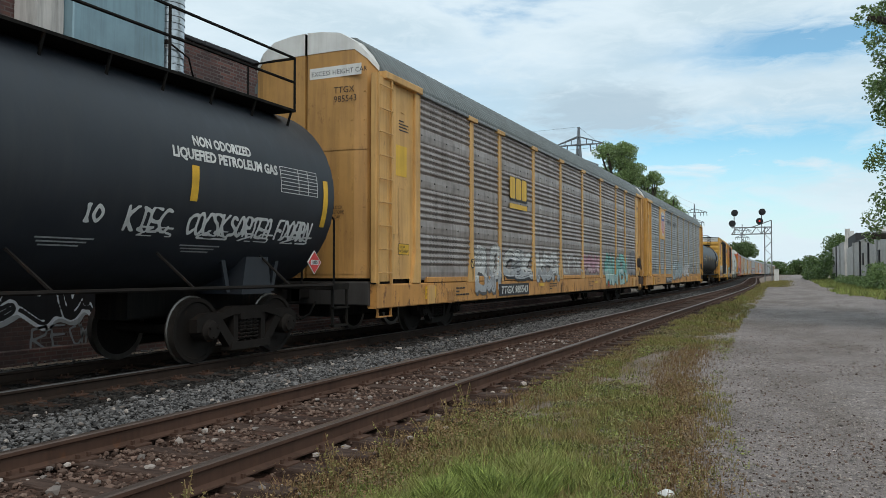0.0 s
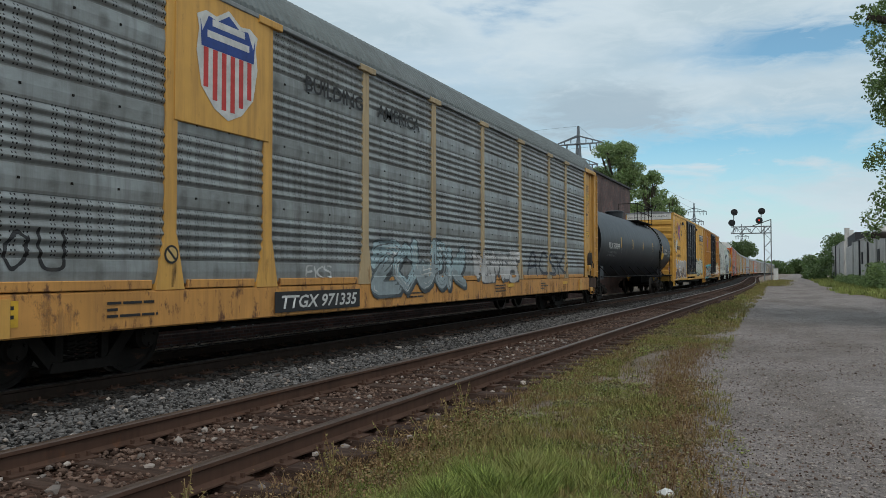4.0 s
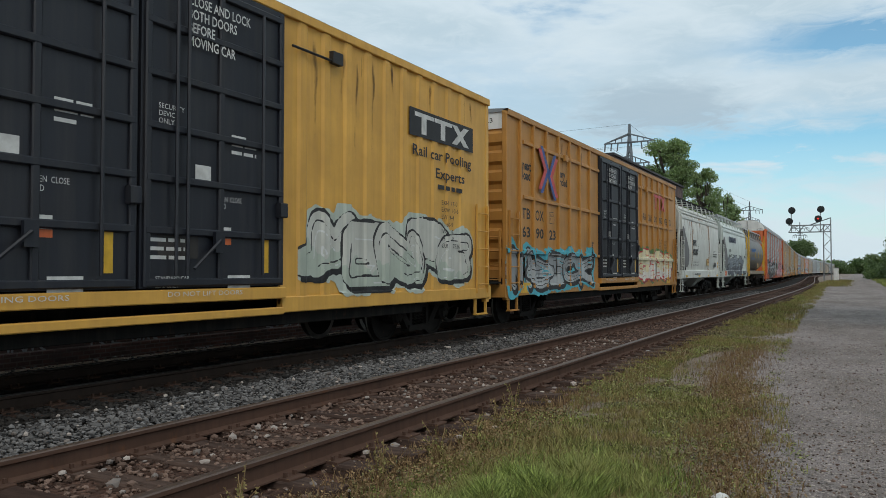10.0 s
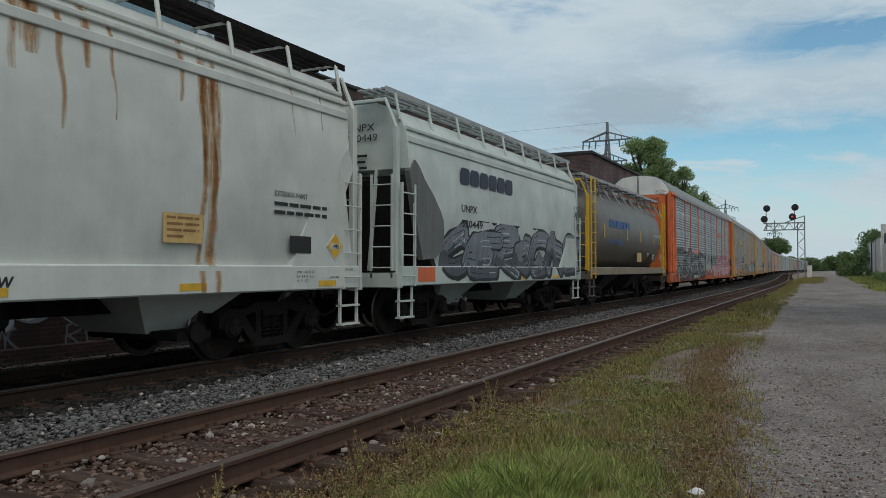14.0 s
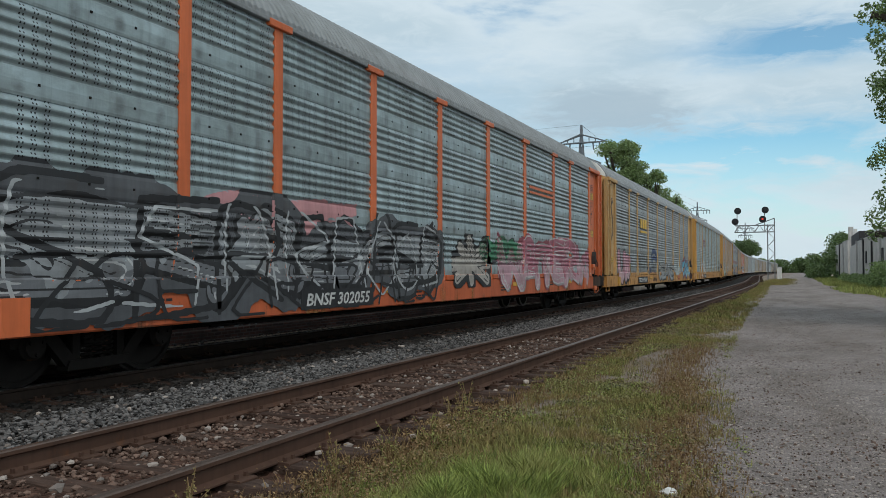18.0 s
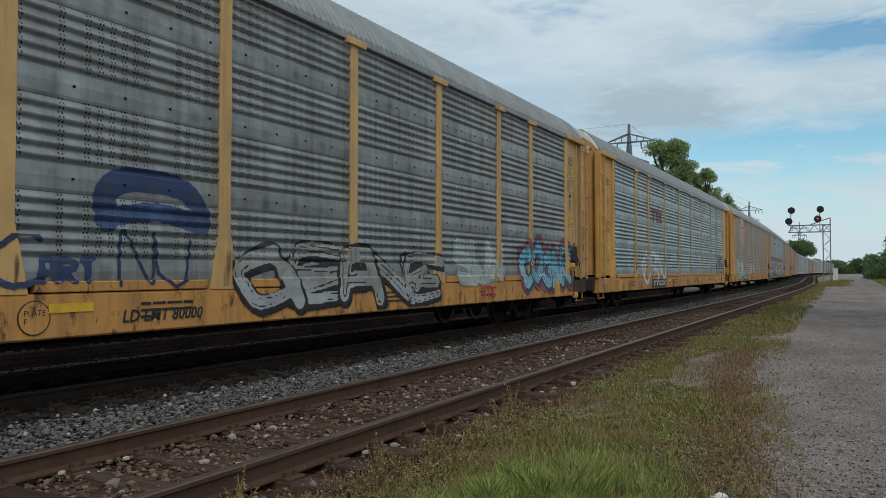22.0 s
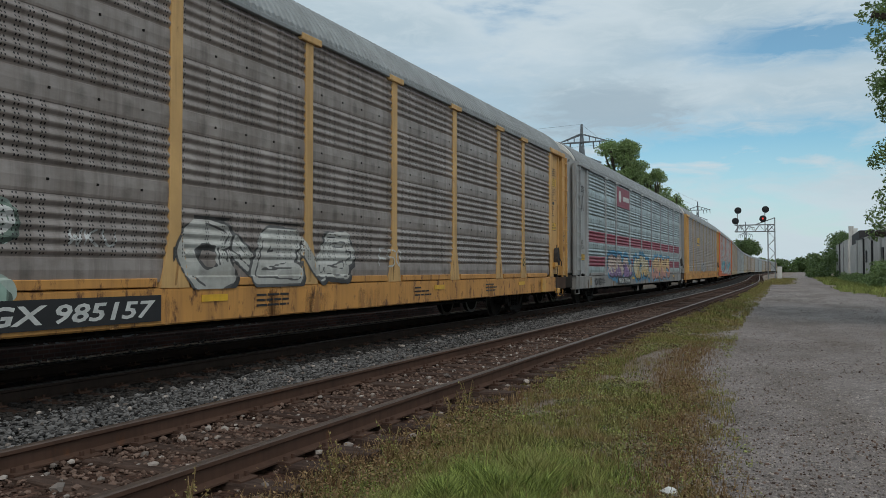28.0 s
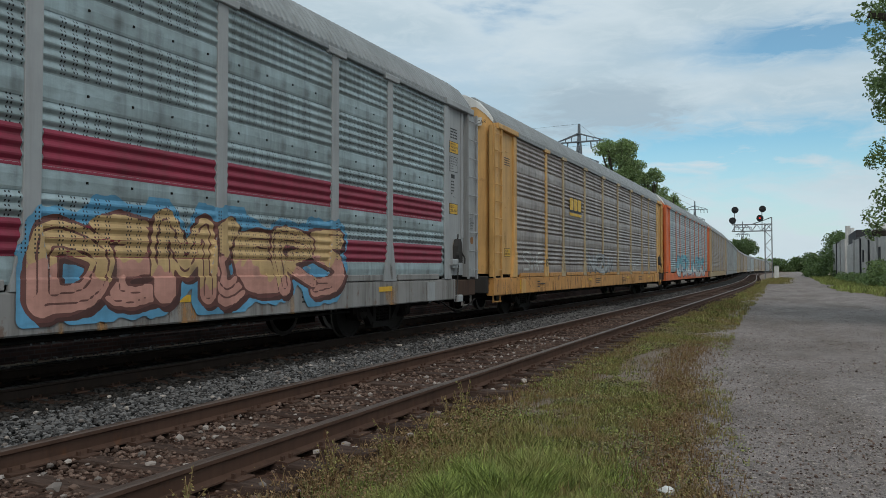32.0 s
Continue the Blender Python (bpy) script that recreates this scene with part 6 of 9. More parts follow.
# ---------------------------------------------------------------- graffiti: sprayed paint that follows the sheet under it
STROKES = {
    "a": ((0, 0), (0.25, 1), (0.75, 1), (1, 0), None, (0.1, 0.42), (0.9, 0.42)),
    "b": ((0, 0), (0, 1), (0.7, 1), (0.75, 0.6), (0, 0.52), (0.9, 0.45), (0.9, 0.05), (0, 0)),
    "c": ((1, 0.85), (0.5, 1), (0, 0.6), (0, 0.3), (0.5, 0), (1, 0.15)),
    "d": ((0, 0), (0, 1), (0.7, 0.95), (1, 0.5), (0.7, 0.05), (0, 0)),
    "e": ((1, 1), (0, 1), (0, 0), (1, 0), None, (0, 0.5), (0.8, 0.5)),
    "i": ((0.5, 0), (0.5, 1), None, (0.2, 1), (0.8, 1), None, (0.2, 0), (0.8, 0)),
    "k": ((0, 0), (0, 1), None, (1, 1), (0.1, 0.5), (1, 0)),
    "m": ((0, 0), (0.1, 1), (0.5, 0.35), (0.9, 1), (1, 0)),
    "n": ((0, 0), (0.05, 1), (0.95, 0), (1, 1)),
    "o": ((0.5, 1), (0.05, 0.7), (0.05, 0.3), (0.5, 0), (0.95, 0.3), (0.95, 0.7), (0.5, 1)),
    "r": ((0, 0), (0, 1), (0.8, 0.95), (0.85, 0.6), (0.1, 0.5), (1, 0)),
    "s": ((1, 0.95), (0.2, 1), (0, 0.7), (0.9, 0.4), (0.9, 0.05), (0, 0)),
    "t": ((0.5, 0), (0.5, 1), None, (0, 0.95), (1, 1)),
    "u": ((0, 1), (0.05, 0.2), (0.5, 0), (0.95, 0.2), (1, 1)),
    "w": ((0, 1), (0.2, 0), (0.5, 0.7), (0.8, 0), (1, 1)),
    "(": ((0.0, 0.0), (0.02, 0.6), (0.25, 1.0), (0.75, 1.0), (0.98, 0.6), (1.0, 0.0), (0.5, 0.25), (0.0, 0.0)),
    "*": ((0.5, 0.5), (0.5, 1.1), None, (0.5, 0.5), (1.0, 1.0), None, (0.5, 0.5), (1.15, 0.5), None, (0.5, 0.5), (1.0, 0.0), None, (0.5, 0.5), (0.5, -0.1), None, (0.5, 0.5), (0, 0), None, (0.5, 0.5), (-0.15, 0.5), None, (0.5, 0.5), (0, 1.0), None, (0.3, 0.4), (0.7, 0.6)),
    "|": ((0.5, 0.0), (0.45, 0.3), (0.55, 0.6), (0.5, 1.0)),
    "z": ((0, 1), (1, 0.95), (0.05, 0.05), (1, 0)),
}


def rack_x(y, z):
    """Height of the rack's side over its middle plane."""
    pz = np.array([p[1] for p in PROFILE]); px = np.array([p[0] for p in PROFILE])
    x = np.interp(z, pz, px)
    for p in POSTS:
        w = np.where(z > 1.72, 0.105, 0.105 + 0.14 * (1.72 - z) / 0.67)
        x = np.where(np.abs(y - p) < w, 1.507, x)
    x = np.where((z < 1.18), 1.512, x)
    return x


def box1_x(y, z):
    x = np.full_like(y, WB - 0.018)
    for p in BOX_POSTS[1]:
        x = np.maximum(x, np.interp(np.abs(y - p), (0.07, 0.13), (WB + 0.013, WB - 0.03)))
    return np.where(z < 0.95, WB + 0.022, x)


def box2_x(y, z):
    x = np.full_like(y, WB - 0.018)
    for p in BOX_POSTS[2]:
        x = np.where(np.abs(y - p) < 0.06, WB + 0.052, x)
    for g0 in BOX_GIRTS:
        x = np.where((z > g0 - 0.01) & (z < g0 + 0.10) & (x < WB), WB + 0.037, x)
    return np.where(z < 0.95, WB + 0.022, x)


def tank_x(R, zc):
    return lambda y, z: np.sqrt(np.maximum(0.01, R * R - (z - zc) ** 2))


def hop_x(top):
    zs = 1.30
    sec = ((1.40, zs), (1.47, zs + 0.5), (1.50, zs + 1.1), (1.49, zs + 1.7), (1.44, top - 0.75), (1.34, top - 0.48))
    return lambda y, z: np.where(z < 1.32, 1.503, np.interp(z, [b for a, b in sec], [a for a, b in sec]))


def flat_x(x):
    return lambda y, z: np.full_like(y, x)


def seg_dist(P, a, b):
    a, b = np.array(a), np.array(b)
    d = b - a
    t = np.clip(((P - a) @ d) / max(1e-9, d @ d), 0, 1)
    return np.hypot(*(P - a - t[..., None] * d).transpose(2, 0, 1))


SPRAY = {}


def spray(col, holes=False):
    if (col, holes) not in SPRAY:
        SPRAY[col, holes] = paint("spray_paint_%d" % len(SPRAY), col, 0.55, 0.4, 0.12, grime=tuple(c * 0.45 for c in col), holes=holes)
    return SPRAY[col, holes]


def rounded(pts, k=3):
    """Catmull-Rom through the points of one stroke."""
    if len(pts) < 3:
        return pts
    out = []
    for i in range(len(pts) - 1):
        p0, p1, p2, p3 = (np.array(pts[max(0, min(len(pts) - 1, i + d))]) for d in (-1, 0, 1, 2))
        for j in range(k):
            t = j / k
            out.append(tuple(0.5 * (2 * p1 + (p2 - p0) * t + (2 * p0 - 5 * p1 + 4 * p2 - p3) * t * t + (3 * p1 - p0 - 3 * p2 + p3) * t ** 3)))
    return out + [pts[-1]]


def graffiti(car, xfn, y0, y1, z0, z1, word, fill, fill2=None, outline=None, back=None, seed=1, thick=0.13, ow=0.05, bw=0.10,
             cell=0.022, shine=None, lean=0.0, drips=False, name="graffiti", label="", chunky=True, jit=0.12, curvy=0.7):
    """Bubble writing: strokes of fat letters with fill, second fill, outline, cloud behind and glints."""
    rg = random.Random(seed)
    H, W = z1 - z0, y1 - y0
    n = len(word)
    pad = thick + ow + (bw if back else 0)
    ny, nz = int(W / cell), int(H / cell)
    ys = y0 + (np.arange(ny) + 0.5) * cell
    zs = z0 + (np.arange(nz) + 0.5) * cell
    YY, ZZ = np.meshgrid(ys, zs)
    P = np.stack([YY, ZZ], -1)
    D = np.full(YY.shape, 9.0)
    lw = (W - 2 * pad) / n
    letters = []
    for i, ch in enumerate(word):
        wide = 0.80 if not chunky else 0.98
        cx0 = y0 + pad + i * lw + lw * (1 - wide) / 2
        ww = lw * wide
        zz0 = z0 + pad + rg.uniform(0, 0.10 if chunky else 0.06) * H
        hh = z1 - pad - zz0 - rg.uniform(0, 0.16 if chunky else 0.10) * H
        tilt = rg.uniform(-0.14, 0.14) + lean
        sel = (np.abs(YY - (cx0 + ww / 2)) < ww * 0.9 + pad + 0.2)
        idx = np.where(sel.any(0))[0]
        if not len(idx):
            continue
        sl = slice(idx[0], idx[-1] + 1)
        strokes = STROKES.get(ch, STROKES["o"])
        if chunky and ch not in "|()":
            for extra in range(rg.choice((0, 1, 1))):
                strokes = strokes + (None, (rg.uniform(0, 1), rg.uniform(0.2, 0.8)), (rg.uniform(-0.2, 1.2), rg.uniform(0, 1)), (rg.uniform(-0.3, 1.3), rg.uniform(-0.1, 1.1)))
        runs_, cur = [], []
        for q in strokes + (None,):
            if q is None:
                if len(cur) > 1:
                    runs_.append(cur)
                cur = []
                continue
            cur.append((cx0 + (q[0] + rg.uniform(-jit, jit) + tilt * (q[1] - 0.5)) * ww, zz0 + (q[1] + rg.uniform(-jit, jit) * 0.8) * hh))
        Di = np.full((nz, sl.stop - sl.start), 9.0)
        for pts in runs_:
            pts = rounded(pts) if rg.random() < curvy else pts
            t0, t1 = (1.0, 1.0) if not chunky else (rg.uniform(0.8, 1.25), rg.uniform(0.5, 1.15))
            for k in range(len(pts) - 1):
                th = t0 + (t1 - t0) * k / max(1, len(pts) - 1)
                Di = np.minimum(Di, seg_dist(P[:, sl], pts[k], pts[k + 1]) / th)
        D[:, sl] = np.minimum(D[:, sl], Di)
        letters.append((sl, Di))
    cls = np.zeros(YY.shape, int)
    mats, slot = [], {}
    on_rack = xfn is rack_x

    def layer(mask, col, sl=slice(None)):
        if col not in slot:
            mats.append(spray(col, on_rack))
            slot[col] = len(mats)
        cls[:, sl][mask] = slot[col]
    wob = 0.05 * np.sin(YY * 3.1 + seed) + 0.04 * np.sin(YY * 7.7 + ZZ * 4) + 0.015 * np.sin(YY * 23 + ZZ * 17)
    inside = (ZZ > z0 + cell) & (ZZ < z1 - cell)
    if back:
        layer((D < thick + ow + bw + wob) & inside, back)
    if outline and chunky and ow:
        drop = np.roll(D, (-int(0.07 / cell), int(0.05 / cell)), (0, 1))
        layer((drop < thick + ow * 0.7) & inside, tuple(0.55 * c for c in outline))
    order = list(range(len(letters)))
    rg.shuffle(order)
    for i in order:
        sl, Di = letters[i]
        Y, Z = YY[:, sl], ZZ[:, sl]
        ins = inside[:, sl]
        vary = ow * (0.9 + 0.5 * np.sin(Y * 5.3 + Z * 6.1 + seed))
        if outline:
            layer((Di < thick + vary) & ins, outline, sl)
        layer((Di < thick) & ins, fill, sl)
        if fill2:
            band = z0 + H * (0.42 + 0.12 * math.sin(i * 2.4 + seed)) + 0.08 * H * np.sin(Y * 4.3 + seed) + 0.04 * H * np.sin(Y * 11 + Z * 7) + 0.03 * H * np.sin(Y * 27 - Z * 19)
            layer((Di < thick) & (Z < band) & ins, fill2, sl)
        if chunky and outline and thick > 0.1:
            lev = thick * (0.45 + 0.12 * np.sin(Y * 3.7 + Z * 4.4 + i))
            layer((np.abs(Di - lev) < 0.012) & (np.sin(Y * 1.9 + Z * 3.1 + seed + i) > -0.35) & ins, outline, sl)
        if shine:
            S = np.roll(Di, (-int(thick * 0.45 / cell), 1), (0, 1))
            layer((np.abs(S - thick * 0.35) < 0.012) & (Di < thick * 0.85) & (np.sin(Y * 4 + Z * 3 + seed + i) > 0.2), shine, sl)
    m = cls > 0
    # shared corners, lifted a little off the sheet
    gy = y0 + np.arange(ny + 1) * cell
    gz = z0 + np.arange(nz + 1) * cell
    GY, GZ = np.meshgrid(gy, gz)
    # draw the steps between the colours into clean curves
    pc = np.pad(cls, 1)
    eh = (pc[:-1, 1:-1] != pc[1:, 1:-1]).astype(float)      # between (j, i) and (j, i + 1)
    ev = (pc[1:-1, :-1] != pc[1:-1, 1:]).astype(float)      # between (j, i) and (j + 1, i)
    cnt = np.zeros(GY.shape)
    cnt[:, :-1] += eh; cnt[:, 1:] += eh; cnt[:-1] += ev; cnt[1:] += ev
    move = cnt == 2
    move[0] = move[-1] = False
    for turn in range(3):
        for A in (GY, GZ):
            acc = np.zeros(A.shape)
            acc[:, :-1] += eh * A[:, 1:]; acc[:, 1:] += eh * A[:, :-1]; acc[:-1] += ev * A[1:]; acc[1:] += ev * A[:-1]
            A[move] = 0.4 * A[move] + 0.6 * (acc[move] / 2)
    GX = xfn(GY, GZ) + 0.005
    idx = np.arange((ny + 1) * (nz + 1)).reshape(nz + 1, ny + 1)
    jj, ii = np.where(m)
    F = np.stack([idx[jj, ii], idx[jj, ii + 1], idx[jj + 1, ii + 1], idx[jj + 1, ii]], 1)
    used, inv = np.unique(F, return_inverse=True)
    F = inv.reshape(F.shape)
    co = np.stack([GX.ravel(), GY.ravel(), GZ.ravel()], 1)[used]
    me = bpy.data.meshes.new(name)
    me.from_pydata(co.tolist(), [], F.tolist())
    for mt in mats:
        me.materials.append(mt)
    me.polygons.foreach_set("material_index", (cls[jj, ii] - 1).astype("i"))
    me.update()
    ob = new(name, me)
    ob.parent = car
    if label:
        ob["label"] = label
    return ob


def tag(car, xfn, y0, y1, z0, z1, word, col, seed=1, w=0.02, cell=0.02, name="spray_tag"):
    return graffiti(car, xfn, y0, y1, z0, z1, word, col, seed=seed, thick=w, ow=0, bw=0, cell=cell, name=name, chunky=False)


M_PALEYEL = plain("faded_notice_yellow", (0.62, 0.42, 0.16), 0.6)
def stain_mat(name, core, rim):
    """Run-off stain: solid along its middle, fading out to the sides and downwards."""
    m, N, L, B = nodes_of(name)
    co = N.new("ShaderNodeTexCoord").outputs["Object"]
    at = N.new("ShaderNodeAttribute")
    at.attribute_name = "strength"
    n = noise_node(N, L, scaled(N, L, co, 9, 11, 0.7), 1.0, 6, 0.65)
    n2 = noise_node(N, L, co, 7, 5)
    a = math_node(N, L, "ADD", math_node(N, L, "MULTIPLY", at.outputs["Fac"], 1.25), math_node(N, L, "MULTIPLY", math_node(N, L, "SUBTRACT", n.outputs[0], 0.66), 2.2))
    a = math_node(N, L, "ADD", a, math_node(N, L, "MULTIPLY", math_node(N, L, "SUBTRACT", n2.outputs[0], 0.5), 0.6))
    al = ramp(N, L, a, 0.05, 1.05)
    L.new(mixc(N, L, math_node(N, L, "POWER", al.outputs[0], 3.0), rim, core), B.inputs["Base Color"])
    B.inputs["Roughness"].default_value = 0.85
    L.new(math_node(N, L, "MULTIPLY", al.outputs[0], at.outputs["Alpha"]), B.inputs["Alpha"])
    return m


M_RUN = stain_mat("rust_run", (0.17, 0.055, 0.018), (0.50, 0.27, 0.10))
M_SOOT = stain_mat("dark_run", (0.03, 0.022, 0.018), (0.12, 0.075, 0.045))


def stain(car, xfn, y, w, z0, z1, mat=None, name="rust_streak", nz=24, fall=0.45, weak=1.0):
    """A run of rust from z1 down to z0, about w wide, lying on the sheet."""
    nu = 9
    v, f, st = [], [], []
    rg = random.Random(int(abs(y) * 977 + z1 * 31))
    ph = rg.uniform(0, 6)
    for j in range(nz + 1):
        t = j / nz
        z = z1 + (z0 - z1) * t
        cy = y + 0.025 * math.sin(z * 3.1 + ph) + 0.012 * math.sin(z * 9 + ph)
        for i in range(nu):
            u = -1 + 2 * i / (nu - 1)
            yy = cy + u * w * (0.6 + 0.4 * (1 - t))
            v.append((float(xfn(np.array(yy), np.array(z))) + 0.004, yy, z))
            st.append(max(0.0, 1 - abs(u) ** 1.4) * (1 - fall * t) * weak * min(1.0, 3 * t * nz / 10))
    for j in range(nz):
        for i in range(nu - 1):
            k = j * nu + i
            f.append((k, k + 1, k + nu + 1, k + nu))
    me = mesh_of(name, v, f, mat or M_RUN, True)
    a = me.attributes.new("strength", "FLOAT", "POINT")
    for k, val in enumerate(st):
        a.data[k].value = val
    ob = new(name, me)
    ob.parent = car
    return ob


WHT, BLK, SIL = (0.62, 0.63, 0.62), (0.018, 0.018, 0.02), (0.42, 0.44, 0.46)
TEAL, PINK, BLU, CYAN = (0.22, 0.55, 0.50), (0.62, 0.30, 0.36), (0.03, 0.11, 0.28), (0.10, 0.40, 0.60)

# ---------------------------------------------------------------- markings, car by car


def number_plate(car, y0, y1, body, x=1.5215, z0=0.66, z1=0.97):
    part("number_board", G().box(x, x + 0.004, y0, y1, z0, z1), M_TEXTK, car)
    lettering(car, body, x + 0.006, y0 + 0.12, z0 + 0.06, 0.27, M_TEXTW, shear=0.2, width=y1 - y0 - 0.26, bold=0.006)


def framed_notice(car, y0, y1, z0, z1, body, ground, x=1.442):
    """A notice with a thin black frame and its lines of print."""
    part("notice_frame", G().box(x - 0.002, x + 0.002, y0 - 0.012, y1 + 0.012, z0 - 0.012, z1 + 0.012), M_TEXTK, car)
    part("notice", G().box(x, x + 0.004, y0, y1, z0, z1), ground, car, "framed notice plate")
    n = body.count("\n") + 1
    h = (z1 - z0) / (n + 0.5)
    lettering(car, body, x + 0.006, y0 + 0.02, z1 - h * 1.0, h * 0.92, M_TEXTK, line=1.08, width=(y1 - y0) - 0.04, bold=0.001)


def rack_common(car, mark, number, sill_mat, seed):
    """Stencils and small plates that every car carrier has."""
    b = -RACK_L / 2
    lettering(car, "EXCESS HEIGHT CAR", 0.12, b - 0.006, 4.98, 0.13, M_TEXTK, end=True)
    part("stencil_panel", G().box(0.08, 1.22, b - 0.004, b - 0.001, 4.93, 5.14), M_WHITE, car)
    lettering(car, mark + "\n" + number, 0.62, b - 0.006, 4.62, 0.17, M_TEXTK, end=True)
    e = RACK_L / 2
    door_paint = next(o for o in car.children if o.name.startswith("corner_door")).material_slots[0].material
    bars(car, 1.442, b + 1.05, 4.25, 0.40, 0.24, 4, M_TEXTK, seed=seed)
    bars(car, 1.442, e - 1.44, 4.45, 0.36, 0.26, 4, M_TEXTK, seed=seed + 1)
    framed_notice(car, e - 1.48, e - 1.03, 3.90, 4.14, "EQUIPPED WITH\nSUPPLEMENTAL BLOCK\nCHOCK DEVICES", M_STRIPE)
    framed_notice(car, e - 1.47, e - 1.05, 3.48, 3.80, "EXH  19-0  W  5-1\nEXW  10-8  H  5-9\nEW  9-10  H  16-3\nIL  89-9\nIW  9-1", door_paint)
    part("data_tag", G().box(1.442, 1.445, e - 1.40, e - 1.22, 3.32, 3.41), M_TEXTK, car)
    bars(car, 1.442, e - 1.40, 3.26, 0.17, 0.34, 5, M_TEXTK, seed=seed + 5)
    framed_notice(car, e - 1.49, e - 1.06, 2.52, 2.74, "THIS CAR\nEXCESS HEIGHT", M_STRIPE)
    framed_notice(car, b + 1.05, b + 1.47, 1.62, 1.82, "THIS CAR\nEXCESS HEIGHT", M_STRIPE)
    lettering(car, "DECK\nCLEARANCE\nA  89 MIN\nB  94 MIN", 1.508, e - 0.52, 2.42, 0.075, M_TEXTK, width=0.28)
    part("round_patch", G().disc(1.497, 1.501, e - 0.34, 1.95, 0.09, 16), M_RUSTSTREAK, car)
    lettering(car, "CLOSE & LOCK\nDOORS BEFORE\nMOVING CAR", 0.30, b - 0.006, 2.45, 0.09, M_TEXTK, end=True, width=0.55)
    for y in (-8.75, 9.05) if seed not in (5, 8) else ():
        part("round_notice", G().disc(1.514, 1.518, y, 1.48, 0.115, 18), M_TEXTK, car)
        part("round_notice_face", G().disc(1.518, 1.520, y, 1.48, 0.088, 18), M_PALEYEL, car)
        part("round_notice_bar", G().slab([(y - 0.09, 1.55), (y - 0.07, 1.57), (y + 0.09, 1.41), (y + 0.07, 1.39)], 1.520, 1.523), M_TEXTK, car)
    part("notice", G().box(1.508, 1.512, b + 2.1, b + 2.6, 0.72, 0.98), M_STRIPE, car, "yellow notice plate")
    bars(car, 1.513, b + 2.15, 0.93, 0.4, 0.18, 2, M_TEXTK, seed=seed + 7)
    for y in (-3.6, 3.3, 8.6):
        part("reflector", G().box(1.508, 1.512, y, y + 0.5, 0.86, 0.95), M_STRIPE, car)
    for y in (-2.5, 2.4, 6.2, -9.7):
        bars(car, 1.508, y, 0.93, 0.75, 0.22, 3, M_TEXTK, seed=seed + int(y * 10))
    rg = random.Random(seed)
    for y in (-11.2, 10.6):
        part("jack_pad", G().bev(1.50, 1.55, y, y + 0.32, 0.62, 1.0, 0.01, axis=2), sill_mat, car)
    # hand brake and chain at the trailing end
    part("brake_box", G().bev(1.44, 1.60, 11.72, 12.02, 1.36, 1.50, 0.02), sill_mat, car)
    part("brake_housing", G().slab([(12.06, 1.42), (12.30, 1.42), (12.30, 1.60), (12.26, 1.86), (12.20, 1.96), (12.12, 1.94), (12.06, 1.80)], 1.45, 1.58), M_DUST_SHADE, car)
    part("brake_bracket", G().slab([(11.80, 1.30), (12.28, 1.30), (12.28, 1.38), (11.80, 1.38)], 1.44, 1.56), sill_mat, car)
    part("brake_lever", G().tube([(1.58, 12.24, 1.66), (1.62, 12.34, 1.52), (1.60, 12.38, 1.40)], 0.016, 6), M_DUST_SHADE, car)
    part("release_pin", G().tube([(1.52, 12.16, 1.94), (1.52, 12.18, 2.06)], 0.018, 6), M_DUST_SHADE, car)
    part("chain_block", G().bev(1.50, 1.60, 12.02, 12.26, 0.54, 0.70, 0.02), sill_mat, car)
    part("brake_wheel", G().disc(1.54, 1.60, 12.12, 1.60, 0.09, 12), M_DUST_SHADE, car)
    part("brake_rod", G().tube([(1.56, 12.1, 1.4), (1.55, 12.08, 1.0), (1.54, 12.0, 0.55)], 0.014, 5), M_DUST_SHADE, car)
    pts = [(1.50, 11.3 + 0.16 * i, 0.58 - 0.22 * math.sin(math.pi * i / 12)) for i in range(13)]
    part("brake_chain", G().tube(pts, 0.018, 5), M_STEEL, car)


def block_logo(car, y0, y1, z0, z1, mat, n=3, under=True, x=1.502):
    """Company emblem as plain blocks."""
    w = (y1 - y0) / n
    zb = z0 + (z1 - z0) * 0.32
    for i in range(n):
        a, b = y0 + i * w + 0.05 * w, y0 + (i + 1) * w - 0.08 * w
        if mat is M_CHYEL:
            part("emblem_shade", G().box(x - 0.003, x + 0.001, a + 0.05, b + 0.07, zb - 0.06, z1 - 0.05), M_TEXTK, car)
        part("emblem_block", G().slab([(a + 0.1 * w, zb), (b - 0.1 * w, zb), (b, zb + 0.1 * w), (b, z1 - 0.12 * w), (b - 0.12 * w, z1), (a + 0.12 * w, z1), (a, z1 - 0.12 * w), (a, zb + 0.1 * w)], x, x + 0.004), mat, car)
    if under:
        part("emblem_bar", G().box(x, x + 0.004, y0, y1, z0, z0 + (z1 - z0) * 0.16), mat, car)


